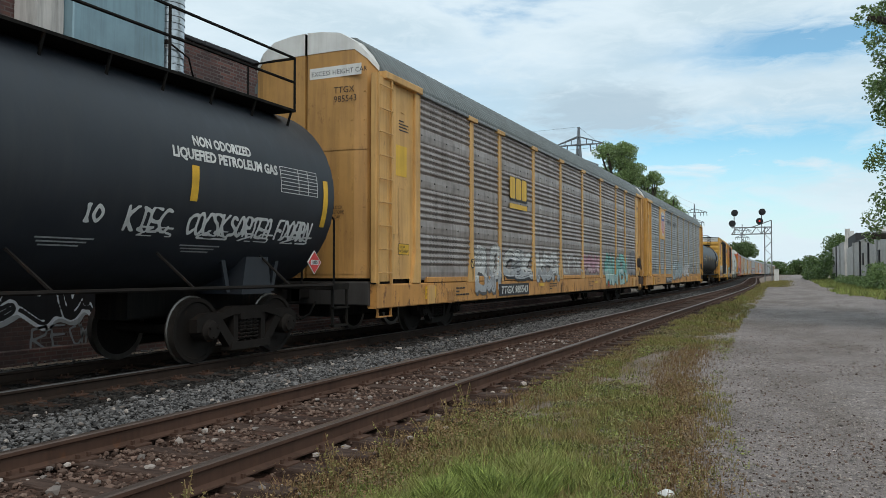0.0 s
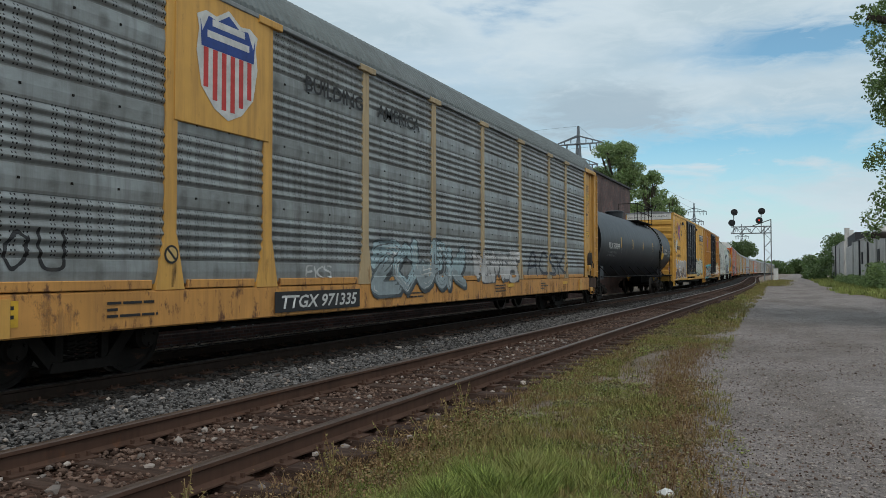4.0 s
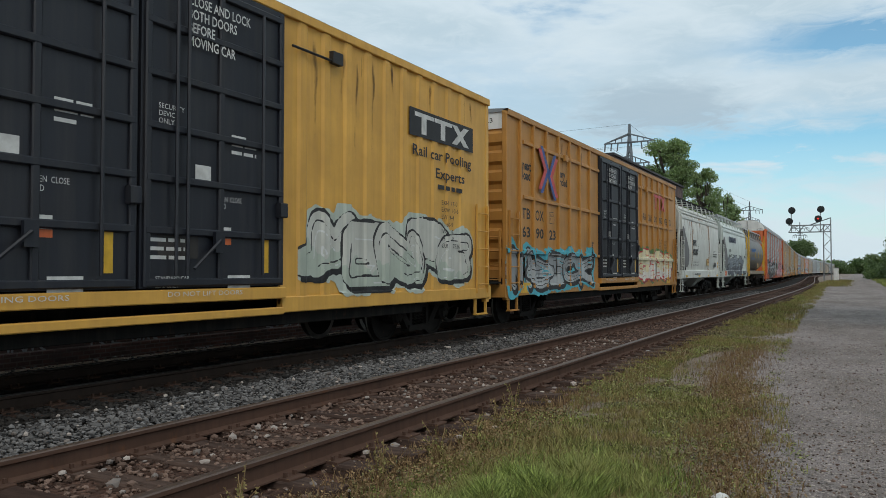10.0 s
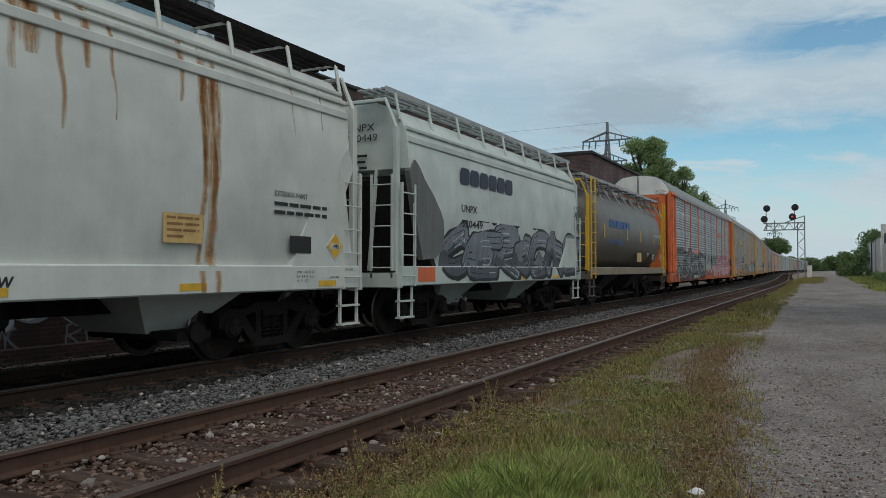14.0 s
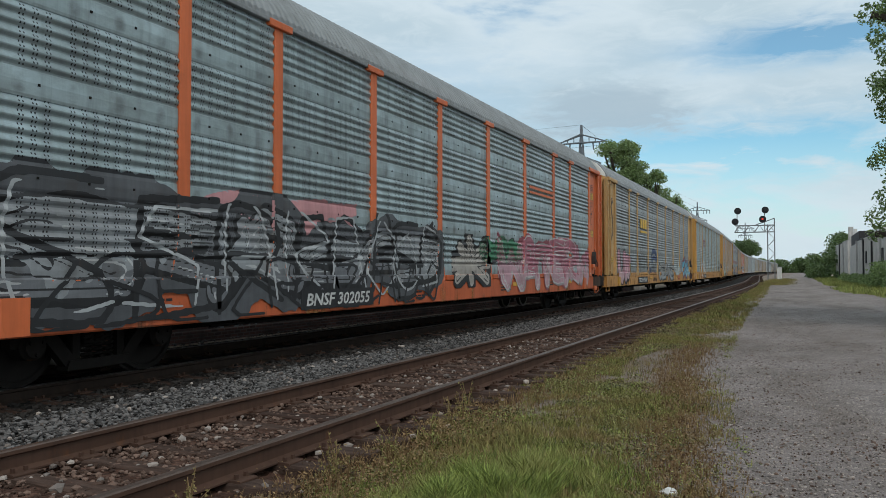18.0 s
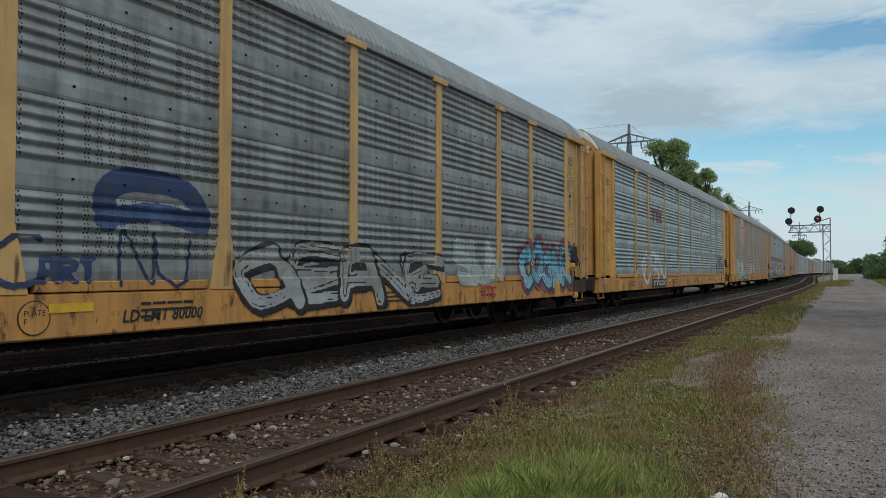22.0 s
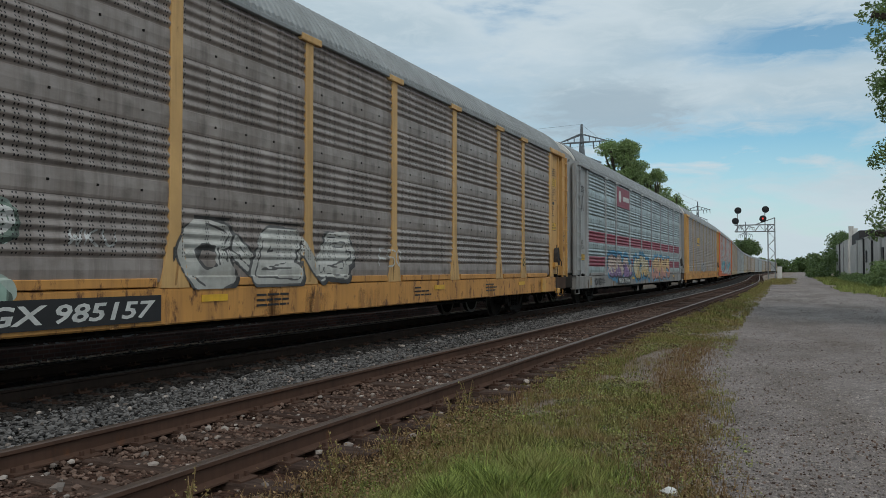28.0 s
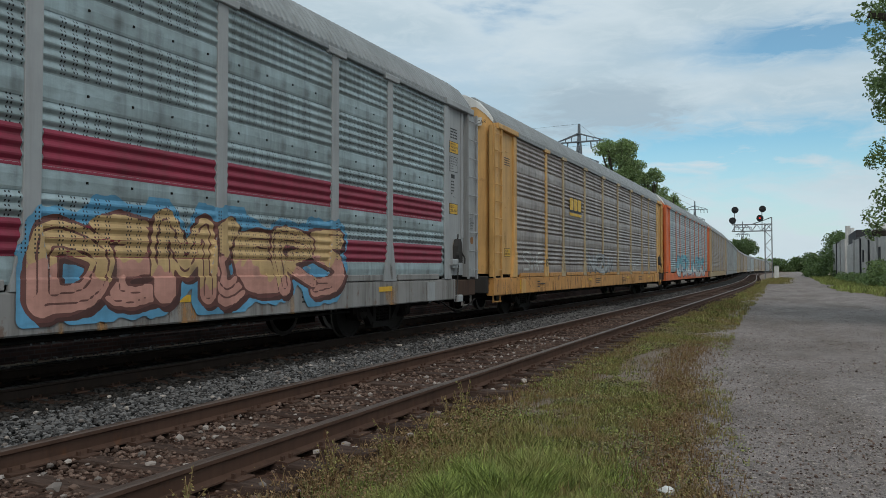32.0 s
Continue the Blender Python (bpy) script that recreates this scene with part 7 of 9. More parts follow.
def shield(car, yc, z0, z1, w, x=1.522):
    """Shield emblem: white rim, blue head with plain white bars, red and white stripes."""
    def outline(k, o):
        h, hw = (z1 - z0), w / 2 * k
        zc = (z0 + z1) / 2
        pts = [(0, -0.5), (0.45, -0.42), (0.85, -0.25), (1.0, 0.05), (0.93, 0.25), (1.0, 0.36), (0.72, 0.42), (0.4, 0.40), (0.0, 0.5)]
        pts = pts + [(-a, b) for a, b in pts[-2:0:-1]]
        return [(yc + a * hw, zc + b * h * k) for a, b in pts]
    part("shield_rim", G().slab(outline(1.0, 0), x, x + 0.004), M_TEXTW, car)
    zm = z0 + (z1 - z0) * 0.60
    inner = outline(0.90, 0)
    top = [p for p in inner if p[1] >= zm]
    top = sorted(top, key=lambda p: p[0])
    hw = w / 2 * 0.86
    part("shield_head", G().slab([(yc - hw, zm)] + top + [(yc + hw, zm)], x + 0.004, x + 0.007), M_BLUE, car)
    for i in range(6):
        a = yc - hw * 0.92 + i * (2 * hw * 0.92) / 5.55
        b = a + hw * 0.165
        f = abs((a + b) / 2 - yc) / hw
        zb = z0 + (z1 - z0) * (0.07 + 0.24 * f ** 1.6)
        part("shield_stripe", G().box(x + 0.004, x + 0.007, a, b, zb, zm - 0.005), M_RED, car)
    bars_ = G()
    for k, ww in ((0, 0.62), (1, 0.80)):
        zz = z0 + (z1 - z0) * (0.80 - 0.11 * k)
        bars_.box(x + 0.007, x + 0.010, yc - hw * ww, yc + hw * ww, zz, zz + (z1 - z0) * 0.062)
    part("shield_band", bars_, M_TEXTW, car)


def tri_logo(car, y0, y1, z0, z1, mat, x=1.502):
    """Two T shapes and a crossed pair of bars, as plain shapes."""
    w = (y1 - y0) / 3
    for i in (0, 1):
        a = y0 + i * w
        part("emblem_block", G().slab([(a + 0.05 * w, z1), (a + 0.05 * w, z1 - 0.2 * (z1 - z0)), (a + 0.38 * w, z1 - 0.2 * (z1 - z0)), (a + 0.38 * w, z0), (a + 0.62 * w, z0), (a + 0.62 * w, z1 - 0.2 * (z1 - z0)), (a + w, z1 - 0.2 * (z1 - z0)), (a + w, z1)], x, x + 0.004), mat, car)
    a = y0 + 2 * w
    part("emblem_block", G().slab([(a, z0), (a + 0.3 * w, z0), (a + w, z1), (a + 0.7 * w, z1)], x, x + 0.004), mat, car)
    part("emblem_block", G().slab([(a, z1), (a + 0.3 * w, z1), (a + w, z0), (a + 0.7 * w, z0)], x, x + 0.0045), mat, car)


def cross_logo(car, y0, y1, z0, z1, x):
    """Two chevrons back to back, each a blue and a red band."""
    cy, cz = (y0 + y1) / 2, (z0 + z1) / 2
    w, h = (y1 - y0) / 2, (z1 - z0) / 2
    for s in (-1, 1):
        for o0, o1, mat, k in ((-0.10, 0.16, M_BLUE, 1.0), (0.16, 0.46, M_RED, 0.86)):
            run_ = 0.70 * w * k
            pts = [(o0 * w + run_, h * k), (o1 * w + run_, h * k), (o1 * w, 0), (o1 * w + run_, -h * k), (o0 * w + run_, -h * k), (o0 * w, 0)]
            part("emblem_chevron", G().slab([(cy + s * a, cz + b - s * 0.10 * h) for a, b in pts], x, x + 0.004), mat, car)


def mark_train():
    K = M_TEXTK
    # leading tank car
    R, zc = 1.50, 2.52
    c = TANK_A
    tx = tank_x(R, zc)
    wrap_text(c, "NON ODORIZED", R, zc, 5.27, 15, 0.19, M_TEXTW, bold=0.008, width=1.15)
    wrap_text(c, "LIQUEFIED PETROLEUM GAS", R, zc, 4.88, 7.5, 0.19, M_TEXTW, bold=0.008, width=2.1)
    for y in (5.2, 8.18, 2.2, -0.8):
        part("reflector", shell_patch(R, zc, y, y + 0.13, -13 if y < 8 else -20, 4.5 if y < 8 else 9), M_STRIPE, c)
    g = G()
    for i in range(8):
        g.add(shell_patch(R, zc, 7.05, 8.0, -2 + i * 2.1, -1.6 + i * 2.1, n=1))
    for y in (7.05, 7.5, 7.75, 8.0):
        g.add(shell_patch(R, zc, y, y + 0.015, -2, 13, n=3))
    part("data_table", g, M_TEXTW, c)
    tag(c, tx, 3.65, 3.95, 1.80, 2.06, "io", WHT, 3, 0.02)
    for k, (ya, yb, wd) in enumerate(((4.25, 5.0, "kiec"), (5.25, 6.05, "cocsk"), (6.05, 7.0, "sxrtea"), (7.1, 8.0, "edoarn"))):
        tag(c, tx, ya, yb, 1.74, 2.08, wd, WHT, 4 + k, 0.022, cell=0.014)
        tag(c, tx, ya + 0.2, yb + 0.1, 1.70, 1.84, "zs", WHT, 14 + k, 0.012, cell=0.012)
    for y, a in ((3.2, -36), (5.3, -37)):
        g = G()
        for k in range(3):
            g.add(shell_patch(R, zc, y + 0.04 * k, y + 0.75 - 0.08 * k, a - k * 1.9, a - k * 1.9 + 0.8, n=1))
        part("stencil", g, M_LTGREY, c)
    placard(c, 1.42, 8.05, 1.43, 0.34, "1075", M_RED)
    # first car carrier
    c = CSX1
    rack_common(c, "TTGX", "985543", M_YELLOW2, 1)
    block_logo(c, -6.15, -4.7, 3.0, 3.85, M_CHYEL)
    number_plate(c, -7.0, -4.6, "TTGX 985543")
    graffiti(c, rack_x, -8.6, -6.75, 0.68, 2.02, "bua", WHT, SIL, (0.16, 0.15, 0.14), None, 11, 0.14, 0.02, label="white graffiti on the punched panels")
    graffiti(c, rack_x, -6.6, -4.2, 1.0, 2.02, "cek", WHT, SIL, BLK, None, 12, 0.13, 0.02)
    graffiti(c, rack_x, -3.9, -1.4, 0.95, 1.95, "kua", WHT, SIL, (0.16, 0.15, 0.14), None, 13, 0.13, 0.02)
    tag(c, rack_x, -0.9, 1.6, 1.2, 1.9, "denk", WHT, 14, 0.035)
    graffiti(c, rack_x, 1.7, 4.2, 1.2, 1.95, "mom", (0.50, 0.27, 0.33), (0.56, 0.40, 0.44), (0.24, 0.10, 0.13), None, 15, 0.12, 0.025)
    graffiti(c, rack_x, 5.0, 9.5, 0.72, 2.1, "anumen", TEAL, (0.44, 0.62, 0.60), (0.05, 0.22, 0.20), None, 16, 0.13, 0.035, shine=WHT)
    graffiti(c, rack_x, 9.6, 11.4, 1.1, 2.3, "oz", (0.26, 0.26, 0.27), None, (0.10, 0.10, 0.11), None, 17, 0.16, 0.04)
    tri_logo(c, 5.2, 5.9, 0.70, 0.95, M_RED, 1.509)
    part("notice", G().box(1.442, 1.446, -12.55, -12.0, 3.15, 3.75), M_CHYEL, c, "yellow notice plate")
    # second: shield emblem
    for c, yc, num, gal in ((UP1, -7.75, "TTGX 971335", 0), (UP2, -7.75, "TTGX 985157", 1)):
        rack_common(c, "TTGX", num[5:], M_YELLOW, 2 + gal)
        part("emblem_panel", G().bev(1.44, 1.518, -8.72, -6.86, 3.15, 4.92, 0.01), M_YELLOW if not gal else M_YELLOW2, c)
        shield(c, yc, 3.3, 4.80, 1.22)
        number_plate(c, -6.7 - 0.5 * gal, -4.3, num)
    c = UP1
    lettering(c, "BUILDING", 1.502, -5.95, 4.12, 0.34, K, width=1.75, bold=0.006)
    lettering(c, "AMERICA", 1.502, -3.65, 4.12, 0.34, K, width=1.75, bold=0.006)
    graffiti(c, rack_x, -3.9, 0.6, 0.75, 2.05, "zouok", (0.36, 0.48, 0.52), (0.30, 0.36, 0.38), (0.10, 0.12, 0.13), None, 21, 0.13, 0.04, shine=WHT)
    graffiti(c, rack_x, 0.9, 4.3, 0.95, 1.85, "wsmbe", (0.52, 0.52, 0.52), None, (0.14, 0.14, 0.14), None, 22, 0.10, 0.02)
    tag(c, rack_x, 5.0, 9.0, 1.1, 1.9, "acsk", (0.05, 0.06, 0.08), 23, 0.05)
    tag(c, rack_x, -11.4, -10.2, 1.25, 1.75, "dlu", BLK, 24, 0.02)
    tag(c, rack_x, -5.9, -5.1, 1.15, 1.4, "eks", WHT, 25, 0.015)
    tag(c, flat_x(1.445), -12.5, -11.9, 2.6, 4.2, "s", (0.55, 0.42, 0.25), 26, 0.018)
    c = UP2
    graffiti(c, rack_x, -10.3, -6.1, 0.62, 2.25, "ngek", WHT, (0.35, 0.50, 0.42), (0.16, 0.22, 0.18), (0.42, 0.50, 0.45), 31, 0.16, 0.04, 0.08, shine=WHT)
    graffiti(c, rack_x, -4.1, 0.2, 1.0, 1.98, "cnenb", (0.58, 0.58, 0.55), (0.48, 0.48, 0.45), (0.10, 0.10, 0.10), None, 32, 0.14, 0.03)
    tag(c, rack_x, -11.2, -10.2, 1.25, 2.1, "sum", WHT, 33, 0.02)
    tag(c, rack_x, -5.6, -4.9, 1.5, 1.75, "wku", WHT, 34, 0.014)
    for y in (-7.4, -11.0, 1.0):
        tag(c, rack_x, y, y + 0.9, 1.3, 1.7, "esp", WHT, int(y * 7), 0.016)


mark_train()


def mark_train_two():
    K = M_TEXTK
    # long tank car
    c, R, zc = TILX, 1.50, 2.52
    tx = tank_x(R, zc)
    wrap_text(c, "TILX 309595", R, zc, -7.75, -11, 0.34, M_TEXTW, bold=0.006, width=2.15)
    wrap_text(c, "LMT  162600 LB  73750 KG", R, zc, -7.6, -18.5, 0.12, M_LTGREY, width=1.6)
    wrap_text(c, "LT WT  100400 LB  45550 KG", R, zc, -7.75, -24, 0.12, M_LTGREY, width=1.7)
    for y in (-5.36, -2.72, -0.12, 2.70, 5.92, 8.95):
        part("reflector", shell_patch(R, zc, y, y + 0.13, -8.5, 9.5), M_STRIPE, c)
    part("plate_mark", shell_patch(R, zc, -5.2, -4.92, -16, -8), M_LTGREY, c)
    part("plate_mark", shell_patch(R, zc, -5.18, -4.94, -15.4, -8.6, 0.006), M_BLACK, c)
    part("notice", shell_patch(R, zc, 5.85, 6.62, -22, -8), M_STRIPE, c, "yellow hazard notice")
    wrap_text(c, "NON-ODORIZED", R, zc, 6.72, -3, 0.16, M_TEXTW, bold=0.004, width=0.85)
    wrap_text(c, "LIQUEFIED PETROLEUM GAS", R, zc, 6.68, -10, 0.16, M_TEXTW, bold=0.004, width=1.15)
    g = G()
    for i in range(7):
        g.add(shell_patch(R, zc, 8.05, 8.7, -14 + i * 2, -13.3 + i * 2, n=1))
    part("data_table", g, M_LTGREY, c)
    tank_ladder(c, R, zc, 5.15)
    for k, (ya, yb, za, zb, wd) in enumerate(((2.35, 2.85, 2.32, 2.55, "mz"), (2.1, 2.95, 2.08, 2.32, "akzwe"), (2.0, 3.0, 1.80, 2.06, "lmkacz"), (3.1, 3.7, 1.74, 2.0, "mdue"), (3.15, 3.6, 1.86, 2.02, "ser"))):
        tag(c, tx, ya, yb, za, zb, wd, (0.11, 0.115, 0.12), 41 + k, 0.009, cell=0.010)
    placard(c, 1.42, 8.95, 1.43, 0.34, "1075", M_RED)
    # first boxcar
    c, W = TB1, WB
    x = W + 0.014
    lettering(c, "next\nload", x, -8.28, 3.98, 0.34, K, bold=0.008, line=0.75, width=0.62)
    cross_logo(c, -7.4, -6.05, 3.30, 4.45, x)
    lettering(c, "any\nroad", x, -5.72, 3.88, 0.30, K, bold=0.006, line=0.75, width=0.6)
    lettering(c, "TB OX", x, -7.45, 2.68, 0.36, K, bold=0.006, width=1.45)
    lettering(c, "6 66 76 6", x, -8.0, 2.20, 0.34, K, bold=0.006, width=2.4)
    graffiti(c, box1_x, -8.9, -2.4, 0.70, 2.14, "dimnd", (0.40, 0.37, 0.35), (0.15, 0.105, 0.09), (0.60, 0.575, 0.54), None, 51, 0.22, 0.06, 0.0, chunky=False, jit=0.03, curvy=0.0, label="grey block graffiti on a white ground")
    graffiti(c, box1_x, 2.9, 8.7, 0.85, 2.35, "menre", (0.52, 0.52, 0.47), (0.42, 0.47, 0.40), BLK, (0.45, 0.50, 0.44), 52, 0.26, 0.04, 0.08, shine=WHT)
    tag(c, box1_x, -9.1, -8.5, 3.05, 3.75, "us", BLK, 53, 0.020)
    tag(c, box1_x, -8.75, -8.25, 2.75, 3.35, "os", BLK, 531, 0.020)
    tag(c, box1_x, -9.1, -8.35, 3.85, 4.6, "nb", (0.40, 0.22, 0.08), 54, 0.014)
    graffiti(c, box1_x, -8.2, -7.45, 2.45, 3.6, "o", (0.58, 0.56, 0.50), None, BLK, None, 55, 0.16, 0.03)
    part("emblem_panel", G().box(x, x + 0.003, 5.95, 8.5, 3.72, 4.22), K, c)
    tri_logo(c, 6.1, 8.3, 3.78, 4.16, M_TEXTW, x + 0.003)
    lettering(c, "Rail car Pooling", x, 6.05, 3.38, 0.27, K, bold=0.004, width=2.35)
    lettering(c, "Experts", x, 6.9, 3.04, 0.27, K, bold=0.004, width=1.2)
    bars(c, x, 7.0, 2.92, 1.1, 0.2, 1, K, seed=9)
    part("notice", G().box(W + 0.022, W + 0.026, -8.5, -8.0, 0.74, 0.95), M_STRIPE, c, "yellow notice plate")
    lettering(c, "TBOX 666766", -0.1, -b2a + 0.026, 4.70, 0.15, K, end=True, width=1.2)
    lettering(c, "EXCESS HEIGHT CAR", -1.35, -b2a + 0.026, 4.66, 0.12, K, end=True, width=1.05)
    for k, y in enumerate((-5.0, 3.6)):
        part("roller_latch", G().box(W, W + 0.09, y, y + 0.25, 4.42, 4.60).tube([(W + 0.05, y, 4.45), (W + 0.05, y - 0.9, 4.45)], 0.02, 5), K, c)
    for y in (-4.9, -3.1):
        part("reflector", G().box(x, x + 0.004, y, y + 0.14, 1.15, 1.6), M_STRIPE, c)
    bars(c, x, -6.9, 1.6, 0.5, 0.35, 2, M_TEXTW, seed=3)
    bars(c, x, -6.1, 1.6, 0.45, 0.35, 2, M_TEXTW, seed=4)
    lettering(c, "EXH  17-0\nEXW  10-6\nEW  9-4\nIL  60-9\nIW  9-6\nIH  13-0\nCUFT  7536", x, 7.15, 2.55, 0.12, K, line=1.15, width=0.75)
    # second boxcar
    c = TB2
    x = W + 0.053
    xs = W - 0.017
    lettering(c, "next\nload", xs, -8.20, 3.72, 0.32, K, bold=0.010, line=0.75, width=0.56)
    cross_logo(c, -7.28, -5.95, 3.18, 4.36, x)
    lettering(c, "any\nroad", xs, -5.60, 3.80, 0.29, K, bold=0.008, line=0.75, width=0.60)
    for body, y, w in (("TB", -8.24, 0.55), ("OX", -7.37, 0.57)):
        lettering(c, body, xs, y, 2.54, 0.36, K, bold=0.006, width=w)
    for body, y, w in (("63", -8.23, 0.52), ("90", -7.33, 0.53), ("23", -6.39, 0.47)):
        lettering(c, body, xs, y, 2.10, 0.34, K, bold=0.010, width=w)
    framed_notice(c, -6.34, -6.05, 2.52, 2.80, "PLATE\nF", M_BOX2, xs)
    graffiti(c, box2_x, -9.2, -2.5, 0.60, 2.12, "musok", (0.28, 0.30, 0.31), (0.42, 0.45, 0.46), BLK, (0.08, 0.42, 0.52), 61, 0.14, 0.075, 0.12, shine=(0.08, 0.42, 0.52), label="silver graffiti on a turquoise cloud")
    graffiti(c, box2_x, 2.3, 8.6, 0.72, 2.25, "cgrs", (0.66, 0.60, 0.40), (0.70, 0.68, 0.62), (0.45, 0.05, 0.06), (0.10, 0.20, 0.07), 62, 0.24, 0.04, 0.07, shine=WHT, label="cream and red graffiti")
    tri_logo(c, 4.90, 6.80, 3.70, 4.28, M_RED, x)
    for body, y, w in (("RAI", 3.45, 0.47), ("LCAR", 4.06, 0.74), ("POO", 5.02, 0.64), ("LING", 5.82, 0.76), ("EXPE", 6.74, 0.72), ("RTS", 7.62, 0.56)):
        lettering(c, body, xs, y, 3.20, 0.34, K, bold=0.004, width=w)
    part("notice", G().box(W + 0.022, W + 0.026, -8.4, -7.8, 0.76, 1.0), M_STRIPE, c, "yellow notice plate")
    part("notice", G().box(W + 0.022, W + 0.026, 7.2, 7.8, 0.78, 1.02), M_STRIPE, c, "yellow notice plate")
    lettering(c, "TBOX 639023", -0.1, -b2b + 0.026, 4.70, 0.15, K, end=True, width=1.2)
    tag(c, box2_x, -3.0, -2.6, 1.5, 2.2, "bue", BLK, 63, 0.016)
    for y in (-8.2, -5.9, -4.0, 5.4):
        part("reflector", G().box(xs, xs + 0.004, y, y + 0.14, 1.15, 1.6), M_STRIPE, c)
    for k, y in enumerate((-5.4, 3.6)):
        part("roller_latch", G().box(W, W + 0.09, y, y + 0.22, 4.25, 4.42), M_BOX2, c)
    lettering(c, "EXH  17-0\nEXW  10-6\nEW  9-7\nIL  50-9\nIW  9-6\nIH  13-0", xs, 5.98, 2.48, 0.11, K, line=1.1, width=0.58)
    lettering(c, "EXH W  9-2\nEXW H  9-6\nEW H  15-9\nCU FT  7550", xs, 6.92, 2.44, 0.11, K, line=1.1, width=0.54)
    # white hopper
    c = HOP1
    hx = hop_x(4.55)
    lettering(c, "SHPX", 1.506, -2.62, 2.52, 0.38, K, bold=0.016, width=0.92)
    lettering(c, "432787", 1.506, -2.66, 2.08, 0.38, K, bold=0.016, width=1.34)
    framed_notice(c, -1.28, -1.0, 2.28, 2.58, "PLATE\nC", M_HOPW, 1.503)
    lettering(c, "LD LMT  232400 LB  105400 KG\nLT WT   53600 LB  24300 KG", 1.497, -2.75, 1.68, 0.10, K, line=1.35, width=1.75, shear=0.15)
    lettering(c, "CENTER FLOW", 1.504, -1.70, 1.08, 0.16, K, shear=0.2, width=1.0, bold=0.006)
    bars(c, 1.503, -2.2, 1.16, 2.6, 0.12, 1, K, seed=21)
    lettering(c, "EXTERIOR PAINT", 1.503, 3.15, 2.30, 0.11, K, width=0.75)
    bars(c, 1.500, 3.15, 2.22, 1.25, 0.24, 2, K, seed=22)
    lettering(c, "EXW  10-8  H  8-7\nEW  8-9  H  15-8\nCU FT  3271", 1.504, 3.65, 1.20, 0.06, K, line=1.1, width=0.45)
    part("notice", G().box(1.487, 1.492, 1.15, 1.78, 1.58, 1.94), M_PALEYEL, c, "faded yellow notice")
    bars(c, 1.493, 1.20, 1.90, 0.52, 0.30, 4, M_RUSTSTREAK, seed=23)
    lettering(c, "JACK HERE", 1.504, 4.5, 1.12, 0.05, K)
    lettering(c, "LIFT HERE", 1.504, 4.9, 1.24, 0.05, K)
    part("plate_mark", G().box(1.50, 1.503, 3.5, 4.0, 1.5, 1.75), K, c)
    for y, w, za, zb in ((-2.72, 0.16, 0.97, 3.98), (-3.22, 0.10, 2.6, 3.95), (-1.32, 0.10, 2.6, 4.0), (-0.55, 0.22, 3.4, 4.1), (-0.7, 0.10, 3.2, 4.15), (-0.45, 0.10, 3.4, 4.15), (1.45, 0.10, 3.3, 4.15), (1.80, 0.13, 0.97, 4.12), (2.02, 0.14, 0.97, 4.12), (1.93, 0.22, 1.3, 4.0),
                         (-2.35, 0.06, 2.9, 4.0), (-3.6, 0.06, 3.2, 4.1), (-1.7, 0.05, 3.4, 4.1), (-0.2, 0.08, 2.7, 4.1), (0.1, 0.12, 3.4, 4.15), (0.45, 0.06, 2.9, 4.1), (3.6, 0.06, 3.2, 4.1), (4.3, 0.05, 3.4, 4.1), (-4.4, 0.07, 3.1, 4.0)):
        stain(c, hx, y, w, za, zb, weak=0.95 if w < 0.12 else 1.08, fall=0.3)
    for y in (-4.4, -1.2, 1.4, 4.2):
        part("reflector", G().box(1.502, 1.506, y, y + 0.45, 1.0, 1.09), M_STRIPE, c)
    lettering(c, "SHPX\n432787", 0.1, -hb1 + 0.38, 3.95, 0.2, K, end=True, width=0.7)
    placard(c, 1.30, -5.15, 1.72, 0.36, "1495", M_STRIPE)
    placard(c, 1.505, 4.62, 1.62, 0.40, "1495", M_STRIPE)
    # pale hopper
    c = HOP2
    hx = hop_x(4.5)
    block_logo(c, -3.06, -0.05, 2.90, 3.42, M_BLUEK, 6, False, 1.502)
    lettering(c, "UNPX", 1.503, -3.0, 2.48, 0.22, K, bold=0.004, width=0.8)
    lettering(c, "320449", 1.503, -3.0, 2.16, 0.22, K, bold=0.004, width=1.1)
    graffiti(c, hx, -3.9, 5.6, 0.97, 2.35, "lerhdns", (0.20, 0.23, 0.26), (0.09, 0.10, 0.12), BLK, None, 71, 0.20, 0.05, shine=(0.45, 0.50, 0.53), lean=0.2, label="dark grey graffiti along the hopper flank")
    part("notice", G().box(1.502, 1.506, -4.9, -4.2, 1.02, 1.3), M_ORANGE, c, "orange-red patch")
    for y in (-2.2, 0.4, 3.0):
        part("reflector", G().box(1.502, 1.506, y, y + 0.45, 1.0, 1.09), M_STRIPE, c)
    lettering(c, "UNPX\n320449", 0.1, -hb2 + 0.38, 3.9, 0.2, K, end=True, width=0.7)
    bars(c, 0.1, -hb2 + 0.37, 3.45, 0.5, 0.7, 6, K, end=True, seed=31)
    placard(c, 1.30, -5.3, 1.72, 0.36, "1495", M_STRIPE)
    tag(c, hx, 5.0, 5.6, 2.4, 3.2, "mz", (0.05, 0.08, 0.06), 72, 0.03)
    # dusty hopper
    c = HOP3
    blue = plain("faded_blue", (0.04, 0.13, 0.34), 0.6)
    block_logo(c, -3.9, -0.8, 2.62, 3.02, blue, 6, False, 1.502)
    lettering(c, "UNPX 128218", 1.503, -4.0, 2.16, 0.24, blue, bold=0.006, width=2.1)
    for y in (-4.6, -1.3, 1.0, 3.62, 5.05):
        part("reflector", G().box(1.504, 1.508, y, y + 0.13, 2.35, 2.82), M_STRIPE, c)
